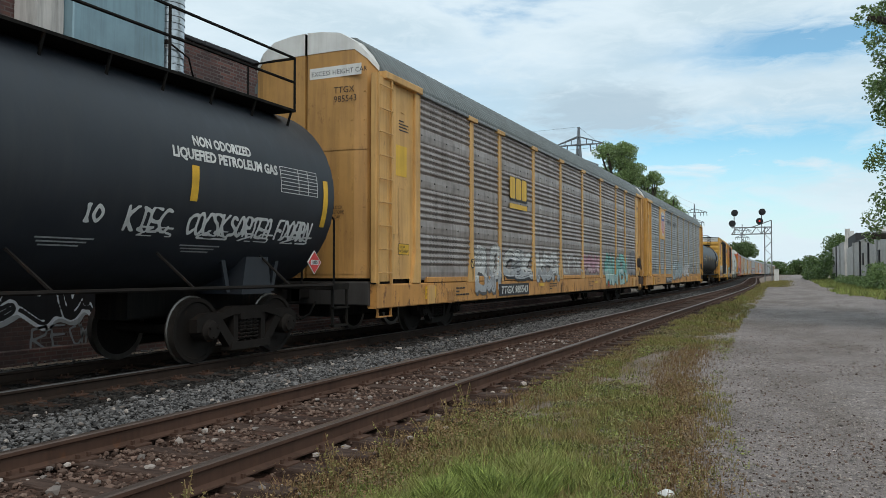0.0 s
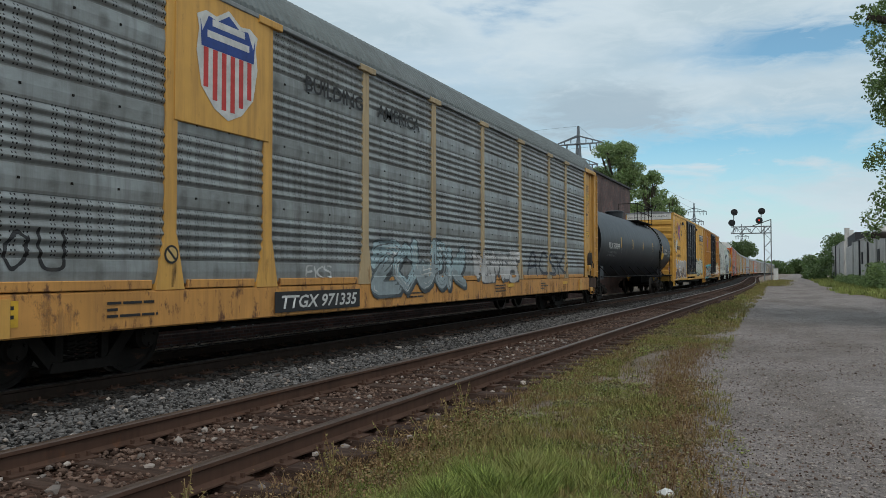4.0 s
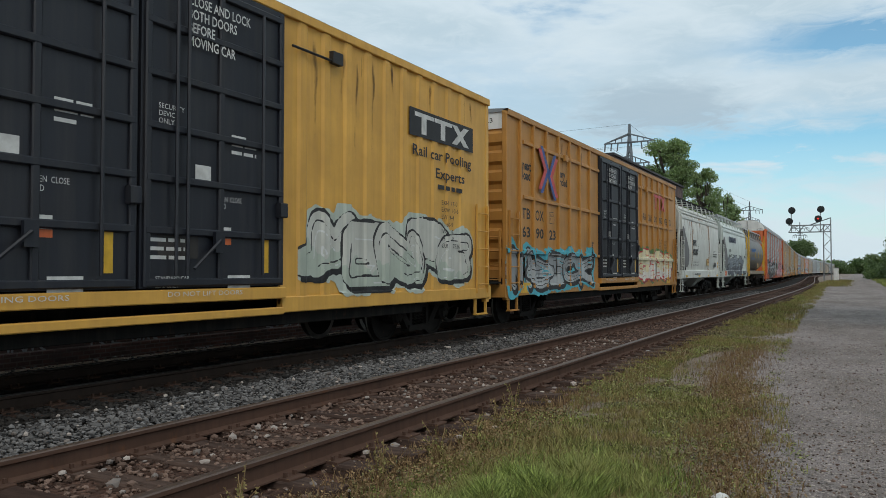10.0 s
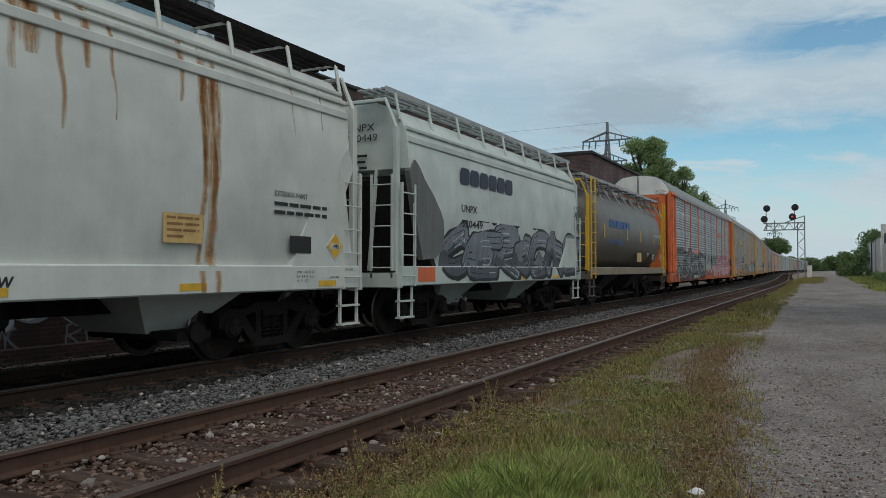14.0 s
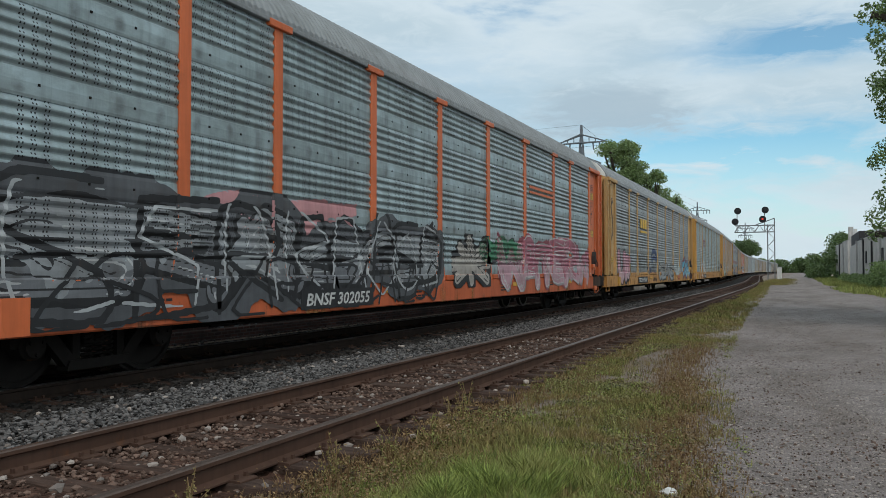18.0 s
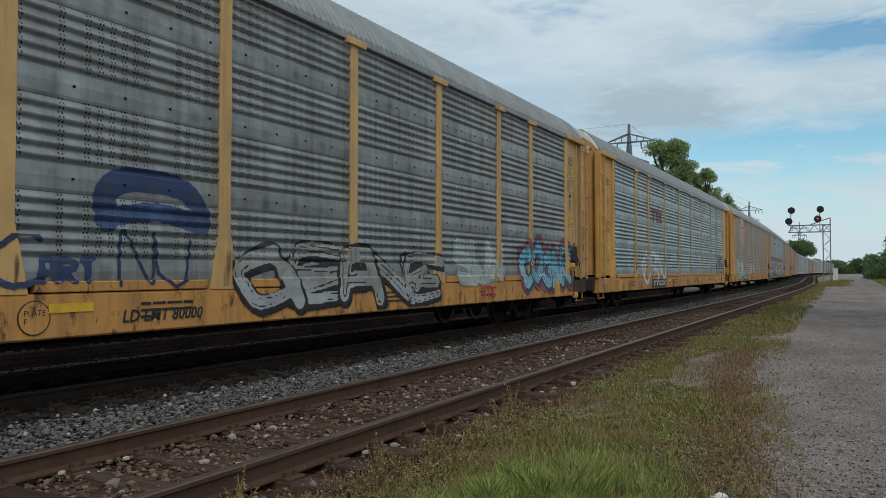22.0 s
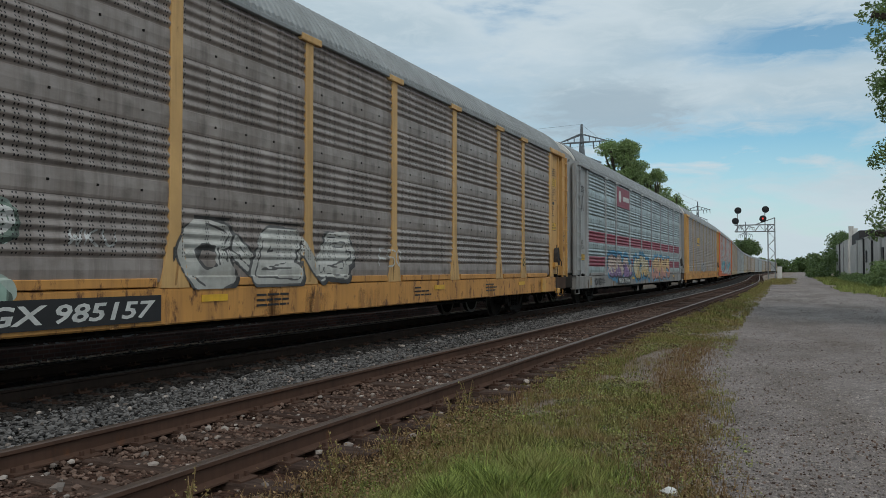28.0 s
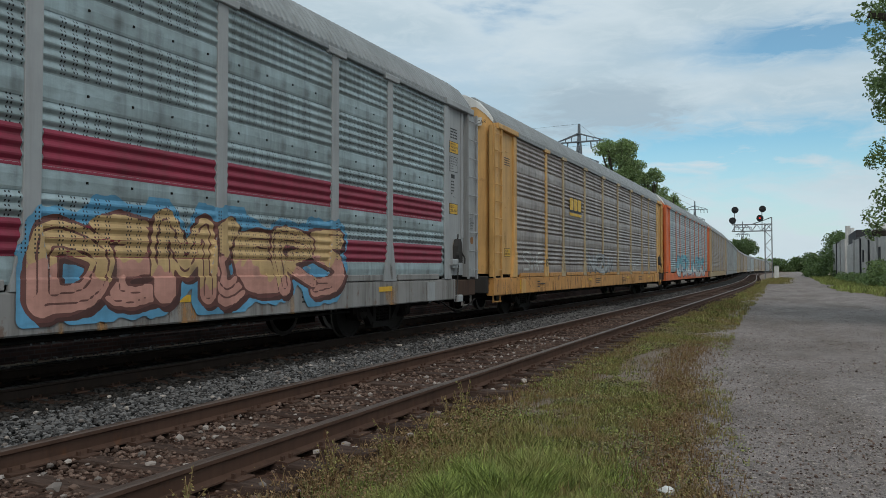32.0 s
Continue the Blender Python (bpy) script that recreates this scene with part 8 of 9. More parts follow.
    part("notice", G().slab([(0.6, 1.55), (1.4, 1.55), (1.4, 1.92), (0.6, 1.92)], 1.455, 1.462), M_PALEYEL, c, "faded yellow notice")
    part("plate_mark", G().box(1.448, 1.455, 3.45, 4.0, 1.60, 1.93), K, c)
    bars(c, 1.456, 3.52, 1.88, 0.4, 0.24, 3, M_TEXTW, seed=41)
    bars(c, 1.462, 2.45, 1.92, 0.4, 0.16, 3, M_TEXTW, seed=42)
    part("patch", G().box(1.502, 1.505, 3.75, 5.0, 2.66, 2.76), M_LTGREY, c)
    placard(c, 1.46, 5.35, 1.75, 0.34, "1495", M_STRIPE)
    for y in np.arange(-5.6, 5.7, 1.25):
        part("roof_strut", G().tube([(0.98, y - 0.05, 4.34), (1.26, y + 0.04, 3.86), (1.40, y + 0.08, 3.62)], 0.034, 6), M_LTGREY, c)


mark_train_two()


def mark_train_three():
    K = M_TEXTK
    c = BN
    rack_common(c, "BNSF", "302055", M_ORANGE, 5)
    number_plate(c, -6.3, -4.1, "BNSF 302055")
    D1, D2 = (0.085, 0.09, 0.10), (0.27, 0.29, 0.30)
    over = lambda dx: (lambda y, z: rack_x(y, z) + dx)
    graffiti(c, rack_x, -11.7, -0.9, 0.58, 2.42, "sracas", (0.29, 0.31, 0.325), (0.17, 0.18, 0.195), BLK, (0.095, 0.10, 0.11), 81, 0.15, 0.06, 0.26, lean=0.15, shine=(0.5, 0.52, 0.53), label="large grey and black graffiti over panels and sill")
    for k, (y0, y1, wd) in enumerate(((-11.4, -8.0, "se"), (-8.3, -5.2, "ra"), (-5.6, -3.0, "ca"), (-3.4, -1.1, "so"))):
        tag(c, over(0.003), y0, y1, 0.66, 2.34, wd, BLK, 300 + k, 0.045)
        tag(c, over(0.005), y0 + 0.1, y1 - 0.1, 0.8, 2.2, wd[::-1], (0.42, 0.44, 0.45), 310 + k, 0.022)
        tag(c, over(0.007), y0 + 0.3, y1 - 0.2, 0.62, 1.5, "z" + wd, BLK, 320 + k, 0.028)
    graffiti(c, over(-0.002), -8.6, -4.6, 1.7, 2.5, "oo", (0.55, 0.27, 0.28), None, None, None, 330, 0.16, 0.0)
    graffiti(c, rack_x, -0.6, 1.7, 0.85, 2.15, "*", (0.45, 0.42, 0.38), None, BLK, None, 82, 0.13, 0.10)
    graffiti(c, rack_x, 2.2, 11.7, 0.66, 2.35, "waterw", (0.48, 0.16, 0.22), (0.60, 0.36, 0.42), (0.64, 0.60, 0.60), (0.36, 0.08, 0.11), 83, 0.20, 0.035, 0.04, jit=0.07, shine=WHT, label="pink and white graffiti")
    graffiti(c, rack_x, 0.9, 4.2, 1.4, 2.2, "oco", (0.05, 0.24, 0.12), None, BLK, None, 84, 0.13, 0.02)
    part("trim_strip", G().bev(1.49, 1.506, 4.75, 7.1, 3.62, 3.70, 0.004).bev(1.49, 1.506, 4.75, 7.1, 3.48, 3.55, 0.004), M_ORANGE, c)
    tag(c, flat_x(1.445), -12.5, -11.95, 2.7, 4.3, "res", (0.70, 0.55, 0.50), 85, 0.02)
    c = CSX2
    rack_common(c, "TTGX", "975607", M_YELLOW, 6)
    block_logo(c, -6.2, -4.5, 3.1, 3.78, M_CHYEL)
    number_plate(c, -6.85, -4.4, "TTGX 975607")
    graffiti(c, rack_x, -11.3, -8.6, 0.62, 2.3, "uw", PINK, (0.66, 0.42, 0.45), BLK, None, 91, 0.27, 0.06, shine=WHT, label="pink bubble figure with black outline")
    tag(c, flat_x(1.445), -12.6, -11.9, 2.5, 4.3, "ks", BLK, 92, 0.04)
    tag(c, rack_x, -6.6, -4.3, 1.3, 2.1, "merusem", (0.10, 0.11, 0.12), 93, 0.016)
    graffiti(c, rack_x, -3.15, -1.45, 1.62, 2.45, "(", (0.025, 0.05, 0.15), (0.04, 0.08, 0.20), None, None, 94, 0.17, 0.0, jit=0.02, label="dark blue dome of a painted figure")
    tag(c, rack_x, -2.85, -1.75, 1.05, 1.75, "nu", (0.02, 0.04, 0.10), 941, 0.02)
    tag(c, rack_x, -4.35, -3.55, 1.05, 1.65, "c", (0.03, 0.05, 0.11), 942, 0.03)
    tag(c, rack_x, -3.75, -3.0, 1.12, 1.45, "art", (0.03, 0.06, 0.16), 943, 0.035)
    graffiti(c, rack_x, -1.1, 4.6, 0.62, 1.75, "peane", (0.33, 0.34, 0.33), SIL, BLK, None, 95, 0.12, 0.05, label="black outlined graffiti")
    graffiti(c, rack_x, 5.0, 7.4, 0.95, 2.05, "sun", (0.42, 0.50, 0.50), None, WHT, None, 96, 0.11, 0.03)
    graffiti(c, rack_x, 8.2, 12.2, 0.66, 2.2, "loonr", (0.14, 0.46, 0.62), (0.30, 0.58, 0.70), (0.03, 0.09, 0.18), (0.28, 0.08, 0.10), 97, 0.13, 0.05, 0.12, shine=WHT, label="cyan letters on a dark red cloud")
    tri_logo(c, 6.2, 6.9, 0.70, 0.95, M_RED, 1.509)
    lettering(c, "LD LMT 80000", 1.509, -2.75, 0.72, 0.19, K, shear=0.2, width=1.15, bold=0.004)
    part("round_stencil", G().disc(1.508, 1.511, -3.75, 0.82, 0.17, 20), K, c)
    part("round_stencil_face", G().disc(1.511, 1.513, -3.75, 0.82, 0.158, 20), M_SILL, c)
    lettering(c, "PLATE\nF", 1.515, -3.86, 0.84, 0.08, K, width=0.22)
    c = TT
    rack_common(c, "TTGX", "131353", M_YELLOW, 7)
    tri_logo(c, -6.4, -4.6, 3.2, 3.72, M_MAROON)
    number_plate(c, -6.5, -4.0, "TTGX")
    graffiti(c, rack_x, -7.9, -4.0, 0.62, 2.1, "fsn", (0.72, 0.73, 0.72), None, None, None, 101, 0.085, label="thin white outline graffiti")
    tag(c, rack_x, 8.6, 11.5, 1.1, 2.2, "zomse", BLK, 102, 0.03)
    lettering(c, "TTTX\n131353", 1.445, -12.45, 2.72, 0.2, K, width=0.5)
    c = FX
    rack_common(c, "TTGX", "705666", M_LTGREY, 8)
    ys = [-11.5] + list(POSTS) + [11.5]
    for i in range(len(ys) - 1):
        for za, zb in ((2.30, 2.72), (1.40, 1.78)):
            maroon_band(c, ys[i] + 0.12, ys[i + 1] - 0.12, za, zb)
    part("emblem_panel", G().box(1.498, 1.503, -6.75, -4.15, 3.95, 4.80), M_MAROON, c, "maroon emblem panel")
    block_logo(c, -5.6, -4.3, 4.15, 4.45, M_TEXTW, 6, False, 1.504)
    part("emblem_mark", G().disc(1.503, 1.506, -6.15, 4.4, 0.26, 18), M_TEXTW, c)
    number_plate(c, -6.75, -4.15, "TTGX 705666")
    graffiti(c, rack_x, -8.6, -3.4, 0.68, 2.10, "slemsu", (0.60, 0.48, 0.40), (0.26, 0.15, 0.34), (0.07, 0.04, 0.10), (0.07, 0.27, 0.45), 111, 0.17, 0.04, 0.18, shine=WHT, label="purple and tan graffiti on a blue cloud")
    graffiti(c, rack_x, -3.35, 0.9, 0.62, 2.2, "hitor", (0.62, 0.55, 0.36), (0.60, 0.40, 0.14), BLK, (0.07, 0.27, 0.45), 112, 0.16, 0.04, 0.16, shine=WHT, label="cream letters with black outline")
    graffiti(c, rack_x, 1.4, 7.6, 0.66, 2.15, "demxers", (0.62, 0.42, 0.20), (0.60, 0.30, 0.24), (0.16, 0.06, 0.05), (0.12, 0.35, 0.55), 113, 0.16, 0.04, 0.12, label="orange graffiti with blue edges")
    tag(c, flat_x(1.508), -11.2, -9.6, 0.68, 0.98, "smone", BLK, 114, 0.022)
    lettering(c, "FXE\n10568", 1.445, -12.45, 2.2, 0.18, K, width=0.5)
    tag(c, flat_x(1.445), -12.5, -12.0, 3.3, 4.3, "cr", BLK, 115, 0.02)
    c = Y2
    rack_common(c, "TTGX", "", M_YELLOW2, 9)
    block_logo(c, -6.15, -4.6, 3.1, 3.7, M_CHYEL)
    tag(c, rack_x, -11, -8.9, 1.2, 1.8, "swe", WHT, 121, 0.03)
    graffiti(c, rack_x, -3.6, 0.6, 1.1, 1.9, "nkzum", SIL, None, (0.12, 0.12, 0.12), None, 122, 0.09, 0.02)
    tag(c, rack_x, 4, 7, 1.2, 1.8, "sweu", WHT, 123, 0.03)
    c = OR2
    graffiti(c, rack_x, -9.0, 9.0, 0.66, 2.3, "cmeruwndeks", (0.14, 0.45, 0.55), WHT, (0.05, 0.14, 0.25), None, 131, 0.18, 0.06, cell=0.05)
    # rust and soot running down sills, posts and doors
    rg = random.Random(77)
    sill_x = lambda y, z: np.full_like(np.asarray(y, float), 1.5005)
    for c in (CSX1, UP1, BN, CSX2, TT, UP2, FX, Y2):
        for k in range(16):
            y = rg.uniform(-13.0, 11.8)
            stain(c, sill_x, y, rg.uniform(0.10, 0.7), 0.60, rg.uniform(0.95, 1.06), M_SOOT if rg.random() < 0.25 else M_RUN, nz=10, fall=-0.15, weak=rg.uniform(0.40, 0.75))
        for y in POSTS:
            stain(c, lambda yy, z: np.full_like(np.asarray(yy, float), 1.5075), y + rg.uniform(-0.1, 0.1), rg.uniform(0.05, 0.12), 1.08, rg.uniform(1.4, 1.7), M_SOOT if rg.random() < 0.6 else M_RUN, nz=8)
        for k in range(4):
            y = rg.choice((-1, 1)) * (RACK_L / 2 - rg.uniform(1.0, 1.5))
            stain(c, lambda yy, z: np.full_like(np.asarray(yy, float), 1.4405), y, rg.uniform(0.05, 0.14), 1.2, rg.uniform(1.8, 4.5), M_SOOT if rg.random() < 0.3 else M_RUN, nz=16, weak=0.55)
    for c, bx in ((TB1, box1_x), (TB2, box2_x)):
        for k in range(16):
            y = rg.choice((-1, 1)) * rg.uniform(3.0, 8.6)
            stain(c, bx, y, rg.uniform(0.03, 0.10), rg.uniform(2.6, 4.2), 4.84, M_SOOT if rg.random() < 0.7 else M_RUN, nz=16, fall=0.8)
    # rows of rivets along the sheet seams of the nearest cars
    for c in (CSX1, UP1, BN, CSX2, TT, UP2, FX):
        me = MESHES.get("rivets")
        if me is None:
            g = G()
            for r in range(1, 4):
                z = PZ0 + r * ROWH + 0.14
                for y in np.arange(-11.4, 11.5, 0.62):
                    if min(abs(y - p) for p in POSTS) > 0.2:
                        g.box(1.465, 1.492, y - 0.013, y + 0.013, z - 0.013, z + 0.013)
        part("bolts", None if me else g, M_UNDER, c, key="rivets", kind="stuff")


def maroon_band(c, y0, y1, z0, z1):
    out = [(z, panel_x(z) + 0.003) for z in np.arange(z0, z1, 0.02)]
    v = [(x, y, z) for z, x in out for y in (y0, y1)]
    f = [(2 * i, 2 * i + 1, 2 * i + 3, 2 * i + 2) for i in range(len(out) - 1)]
    part("maroon_band", mesh_of("maroon_band", v, f, M_MAROON), M_MAROON, c)


mark_train_three()


def wall_graffiti():
    wall = bpy.data.objects["brick_factory"]
    fx = flat_x(-11.7)
    for y0, y1, z0, z1, wd, s in ((5.6, 11.5, 0.45, 1.9, "emcowo", 201), (12.2, 15.8, 0.48, 1.9, "ooodo", 202), (23.2, 26.2, 0.32, 1.8, "walz", 205)):
        graffiti(wall, fx, y0, y1, z0, z1, wd, (0.012, 0.014, 0.018), None, (0.66, 0.74, 0.82), None, s, 0.17, 0.055, label="black graffiti outlined in pale blue")
    for y0, y1, wd, s in ((12.6, 16.4, "smerokn", 206), (16.6, 19.6, "mendbu", 207), (19.8, 23.0, "fuecsk", 208)):
        graffiti(wall, fx, y0, y1, 1.72, 2.25, wd, (0.60, 0.66, 0.72), None, None, None, s, 0.05)
    for y0, y1, wd, s in ((17.6, 19.6, "mend", 203), (20.2, 22.4, "fuec", 204)):
        graffiti(wall, fx, y0, y1, 1.15, 1.8, wd, (0.50, 0.54, 0.56), None, None, None, s, 0.09)
    for y0, z0, wd, s in ((6.5, 0.15, "szank", 211), (8.8, 0.18, "reok", 212), (11.4, 0.6, "zu", 213), (17.6, 0.45, "dii", 214), (9.8, 0.2, "kemsa", 215), (13.2, 0.2, "zosek", 216), (15.9, 0.9, "ruk", 217), (19.2, 0.7, "wkes", 218), (20.9, 0.5, "mbu", 219)):
        tag(wall, fx, y0, y0 + 1.5, z0, z0 + 0.45, wd, (0.22, 0.24, 0.26), s, 0.02)


wall_graffiti()

# ---------------------------------------------------------------- ties, stones, grass


def tie_mesh(k):
    rg = random.Random(k)
    g = G()
    L, w, h = 1.30, 0.115, 0.10
    ringN = 7
    rings = []
    for i in range(ringN):
        x = -L + 2 * L * i / (ringN - 1)
        j = lambda: rg.uniform(-0.008, 0.008)
        rings.append([(x, -w + j(), -h), (x, w + j(), -h), (x, w - 0.012 + j(), -0.012 + j()), (x, w - 0.03, 0.0 + j()), (x, -w + 0.03, j()), (x, -w + 0.012 + j(), -0.012 + j())])
    return g.loft(rings).mesh("tie")


def spike_plate():
    g = G()
    for s in (-0.7535, 0.7535):
        g.bev(s - 0.17, s + 0.17, -0.09, 0.09, -0.005, 0.018, 0.006)
        for dx, dy in ((-0.10, 0.05), (0.10, -0.05), (-0.10, -0.05), (0.10, 0.05)):
            g.box(s + dx - 0.012, s + dx + 0.012, dy - 0.012, dy + 0.012, 0.01, 0.05)
    return g.mesh("tie_plates")


def build_ties():
    variants = [tie_mesh(k) for k in range(5)]
    for me in variants:
        me.materials.append(M_TIE)
    plates = spike_plate()
    plates.materials.append(M_RAILSIDE)
    beds = {MAIN_X: bpy.data.objects["ballast_main"], NEAR_X: bpy.data.objects["ballast_siding"]}
    rg = random.Random(3)
    for c in (MAIN_X, NEAR_X):
        far = G()
        for i in range(436):
            s = -12 + i * 0.54 + rg.uniform(-0.04, 0.04)
            x, y, a = on_line(s, c)
            z = 0.062 + rg.uniform(-0.008, 0.012)
            m = Matrix.Translation((x, y, z)) @ Matrix.Rotation(-a + rg.uniform(-0.02, 0.02), 4, "Z")
            if i < 130:
                ob = new("tie", variants[i % 5])
                ob.parent = beds[c]
                ob.matrix_basis = m
                if i < 96:
                    pl = new("tie_plate", plates)
                    pl.parent = ob
            else:
                far.box(x - 1.3, x + 1.3, y - 0.115, y + 0.115, -0.02, z)
        ob = part("ties", far, M_TIE, beds[c], kind="stuff")


def rock_base(seed):
    bm = bmesh.new()
    bmesh.ops.create_icosphere(bm, subdivisions=1, radius=1.0)
    rg = random.Random(seed)
    for v in bm.verts:
        v.co *= rg.uniform(0.62, 1.15)
    vs = np.array([v.co[:] for v in bm.verts])
    fs = np.array([[v.index for v in f.verts] for f in bm.faces])
    bm.free()
    return vs, fs


def stones(name, label, parent, mat, boxes, seed, size):
    """Loose stones: boxes of (offset0, offset1, s0, s1, z, per square metre)."""
    rg = np.random.RandomState(seed)
    bases = [rock_base(seed + k) for k in range(5)]
    V, F = [], []
    n0 = 0
    for o0, o1, s0, s1, z, dens in boxes:
        n = int((o1 - o0) * (s1 - s0) * dens)
        off, ss = rg.uniform(o0, o1, n), rg.uniform(s0, s1, n)
        a = np.interp(ss, S_ARR, H_ARR)
        x = np.interp(ss, S_ARR, X_ARR) + off * np.cos(a)
        y = np.interp(ss, S_ARR, Y_ARR) - off * np.sin(a)
        q = rg.uniform(0.5, 1.5, n) * size * np.where(rg.rand(n) > 0.07, 1.0, 1.7)
        sc = q[:, None] * np.stack([rg.uniform(0.75, 1.35, n), rg.uniform(0.75, 1.35, n), rg.uniform(0.5, 0.9, n)], 1)
        t = rg.uniform(0, 6.28, n)
        lift = z + rg.uniform(-0.3, 0.5, n) * q
        for k in range(5):
            vs, fs = bases[k]
            sl = slice(k, n, 5)
            p = vs[None] * sc[sl][:, None]
            ct, st = np.cos(t[sl])[:, None], np.sin(t[sl])[:, None]
            P = np.stack([p[..., 0] * ct - p[..., 1] * st + x[sl][:, None], p[..., 0] * st + p[..., 1] * ct + y[sl][:, None], p[..., 2] + lift[sl][:, None]], -1)
            m = len(P)
            V.append(P.reshape(-1, 3))
            F.append((fs[None] + (n0 + len(vs) * np.arange(m))[:, None, None]).reshape(-1, 3))
            n0 += m * len(vs)
    V, F = np.concatenate(V), np.concatenate(F)
    me = bpy.data.meshes.new(name)
    me.from_pydata(V.tolist(), [], F.tolist())
    me.materials.append(mat)
    ob = new(name, me)
    tagged(ob, label, "stones", kind="stuff")
    return ob


def blades(name, label, mat, spots, seed, h, w, lean=0.5):
    """Grass: spots is an array of (x, y, scale)."""
    rg = np.random.RandomState(seed)
    n = len(spots)
    x, y, k = spots[:, 0], spots[:, 1], spots[:, 2]
    a = rg.uniform(0, 6.283, n)
    hh = h * k * rg.uniform(0.45, 1.25, n)
    ww = w * rg.uniform(0.7, 1.3, n) * (0.6 + 0.4 * k)
    lx, ly = np.cos(a) * hh * lean * rg.uniform(0.1, 1, n), np.sin(a) * hh * lean * rg.uniform(0.1, 1, n)
    b = rg.uniform(0, 6.283, n)
    dx, dy = np.cos(b) * ww, np.sin(b) * ww
    z0 = np.full(n, -0.01)
    P = np.stack([np.stack([x - dx, y - dy, z0], 1), np.stack([x + dx, y + dy, z0], 1),
                  np.stack([x + dx * 0.8 + lx * 0.35, y + dy * 0.8 + ly * 0.35, hh * 0.6], 1), np.stack([x - dx * 0.8 + lx * 0.35, y - dy * 0.8 + ly * 0.35, hh * 0.6], 1),
                  np.stack([x + lx, y + ly, hh], 1)], 1).reshape(-1, 3)
    i = np.arange(n) * 5
    quads = np.stack([i, i + 1, i + 2, i + 3], 1).tolist()
    tris = np.stack([i + 3, i + 2, i + 4], 1).tolist()
    me = bpy.data.meshes.new(name)
    me.from_pydata(P.tolist(), [], quads + tris)
    me.materials.append(mat)
    ob = new(name, me)
    return tagged(ob, label, "grass", kind="stuff")


def patchy(x, y, sc, seed):
    return noise.noise(Vector((x * sc, y * sc, seed))) * 0.5 + 0.5


def verge_spots(n, y0, y1, seed, thr, sc=0.9):
    """Tufts: most blades stand in small clumps, the clumps gather in patches."""
    rg = np.random.RandomState(seed)
    out = []
    while len(out) < n:
        t = rg.rand()
        y = y0 + (y1 - y0) * t ** 1.7
        e = edge_x(y)
        lo = -3.25 + min(0, -(max(0, y - 45)) ** 2 * 0.00035)
        x = rg.uniform(lo, e + 0.35)
        d = (e - x) / 0.8
        if d < 1 and rg.rand() > 0.15 + 0.85 * max(0.0, d):
            continue
        p = 0.55 * patchy(x, y * 0.8, sc, seed * 0.1) + 0.45 * patchy(x, y, 3.4, seed)
        if p < thr + 0.10 * rg.rand():
            continue
        if ((x + 1.85) / 0.75) ** 2 + ((y - 12.9) / 2.6) ** 2 < 1 and rg.rand() < 0.96:
            continue
        k = rg.randint(5, 22)
        spread = 0.035 * (1 + y * 0.02)
        h = (0.35 + 1.5 * max(0.0, p - thr)) * rg.uniform(0.6, 1.3)
        for q in rg.normal(0, spread, (k, 2)):
            out.append((x + q[0], y + q[1], h * rg.uniform(0.6, 1.25)))
    return np.array(out)


def herbs(name, label, mat, spots, seed, size, h):
    """Small broad leaves close to the ground, most of them facing upwards."""
    rg = np.random.RandomState(seed)
    n = len(spots)
    C = np.stack([spots[:, 0], spots[:, 1], h * spots[:, 2] * rg.uniform(0.1, 1.0, n)], 1)
    nrm = rg.normal(size=(n, 3)) * 0.55 + np.array([0, 0, 1.0])
    nrm /= np.linalg.norm(nrm, axis=1)[:, None]
    a = np.cross(nrm, rg.normal(size=(n, 3)))
    a /= np.linalg.norm(a, axis=1)[:, None]
    b = np.cross(nrm, a)
    s = (size * rg.uniform(0.5, 1.4, n) * (1 + np.maximum(0, spots[:, 1] - 4) * 0.06))[:, None]
    q = np.stack([C - a * s, C + b * s * 0.55, C + a * s, C - b * s * 0.55], 1).reshape(-1, 3)
    me = bpy.data.meshes.new(name)
    me.from_pydata(q.tolist(), [], np.arange(4 * n).reshape(-1, 4).tolist())
    me.materials.append(mat)
    return tagged(new(name, me), label, "plants", kind="stuff")


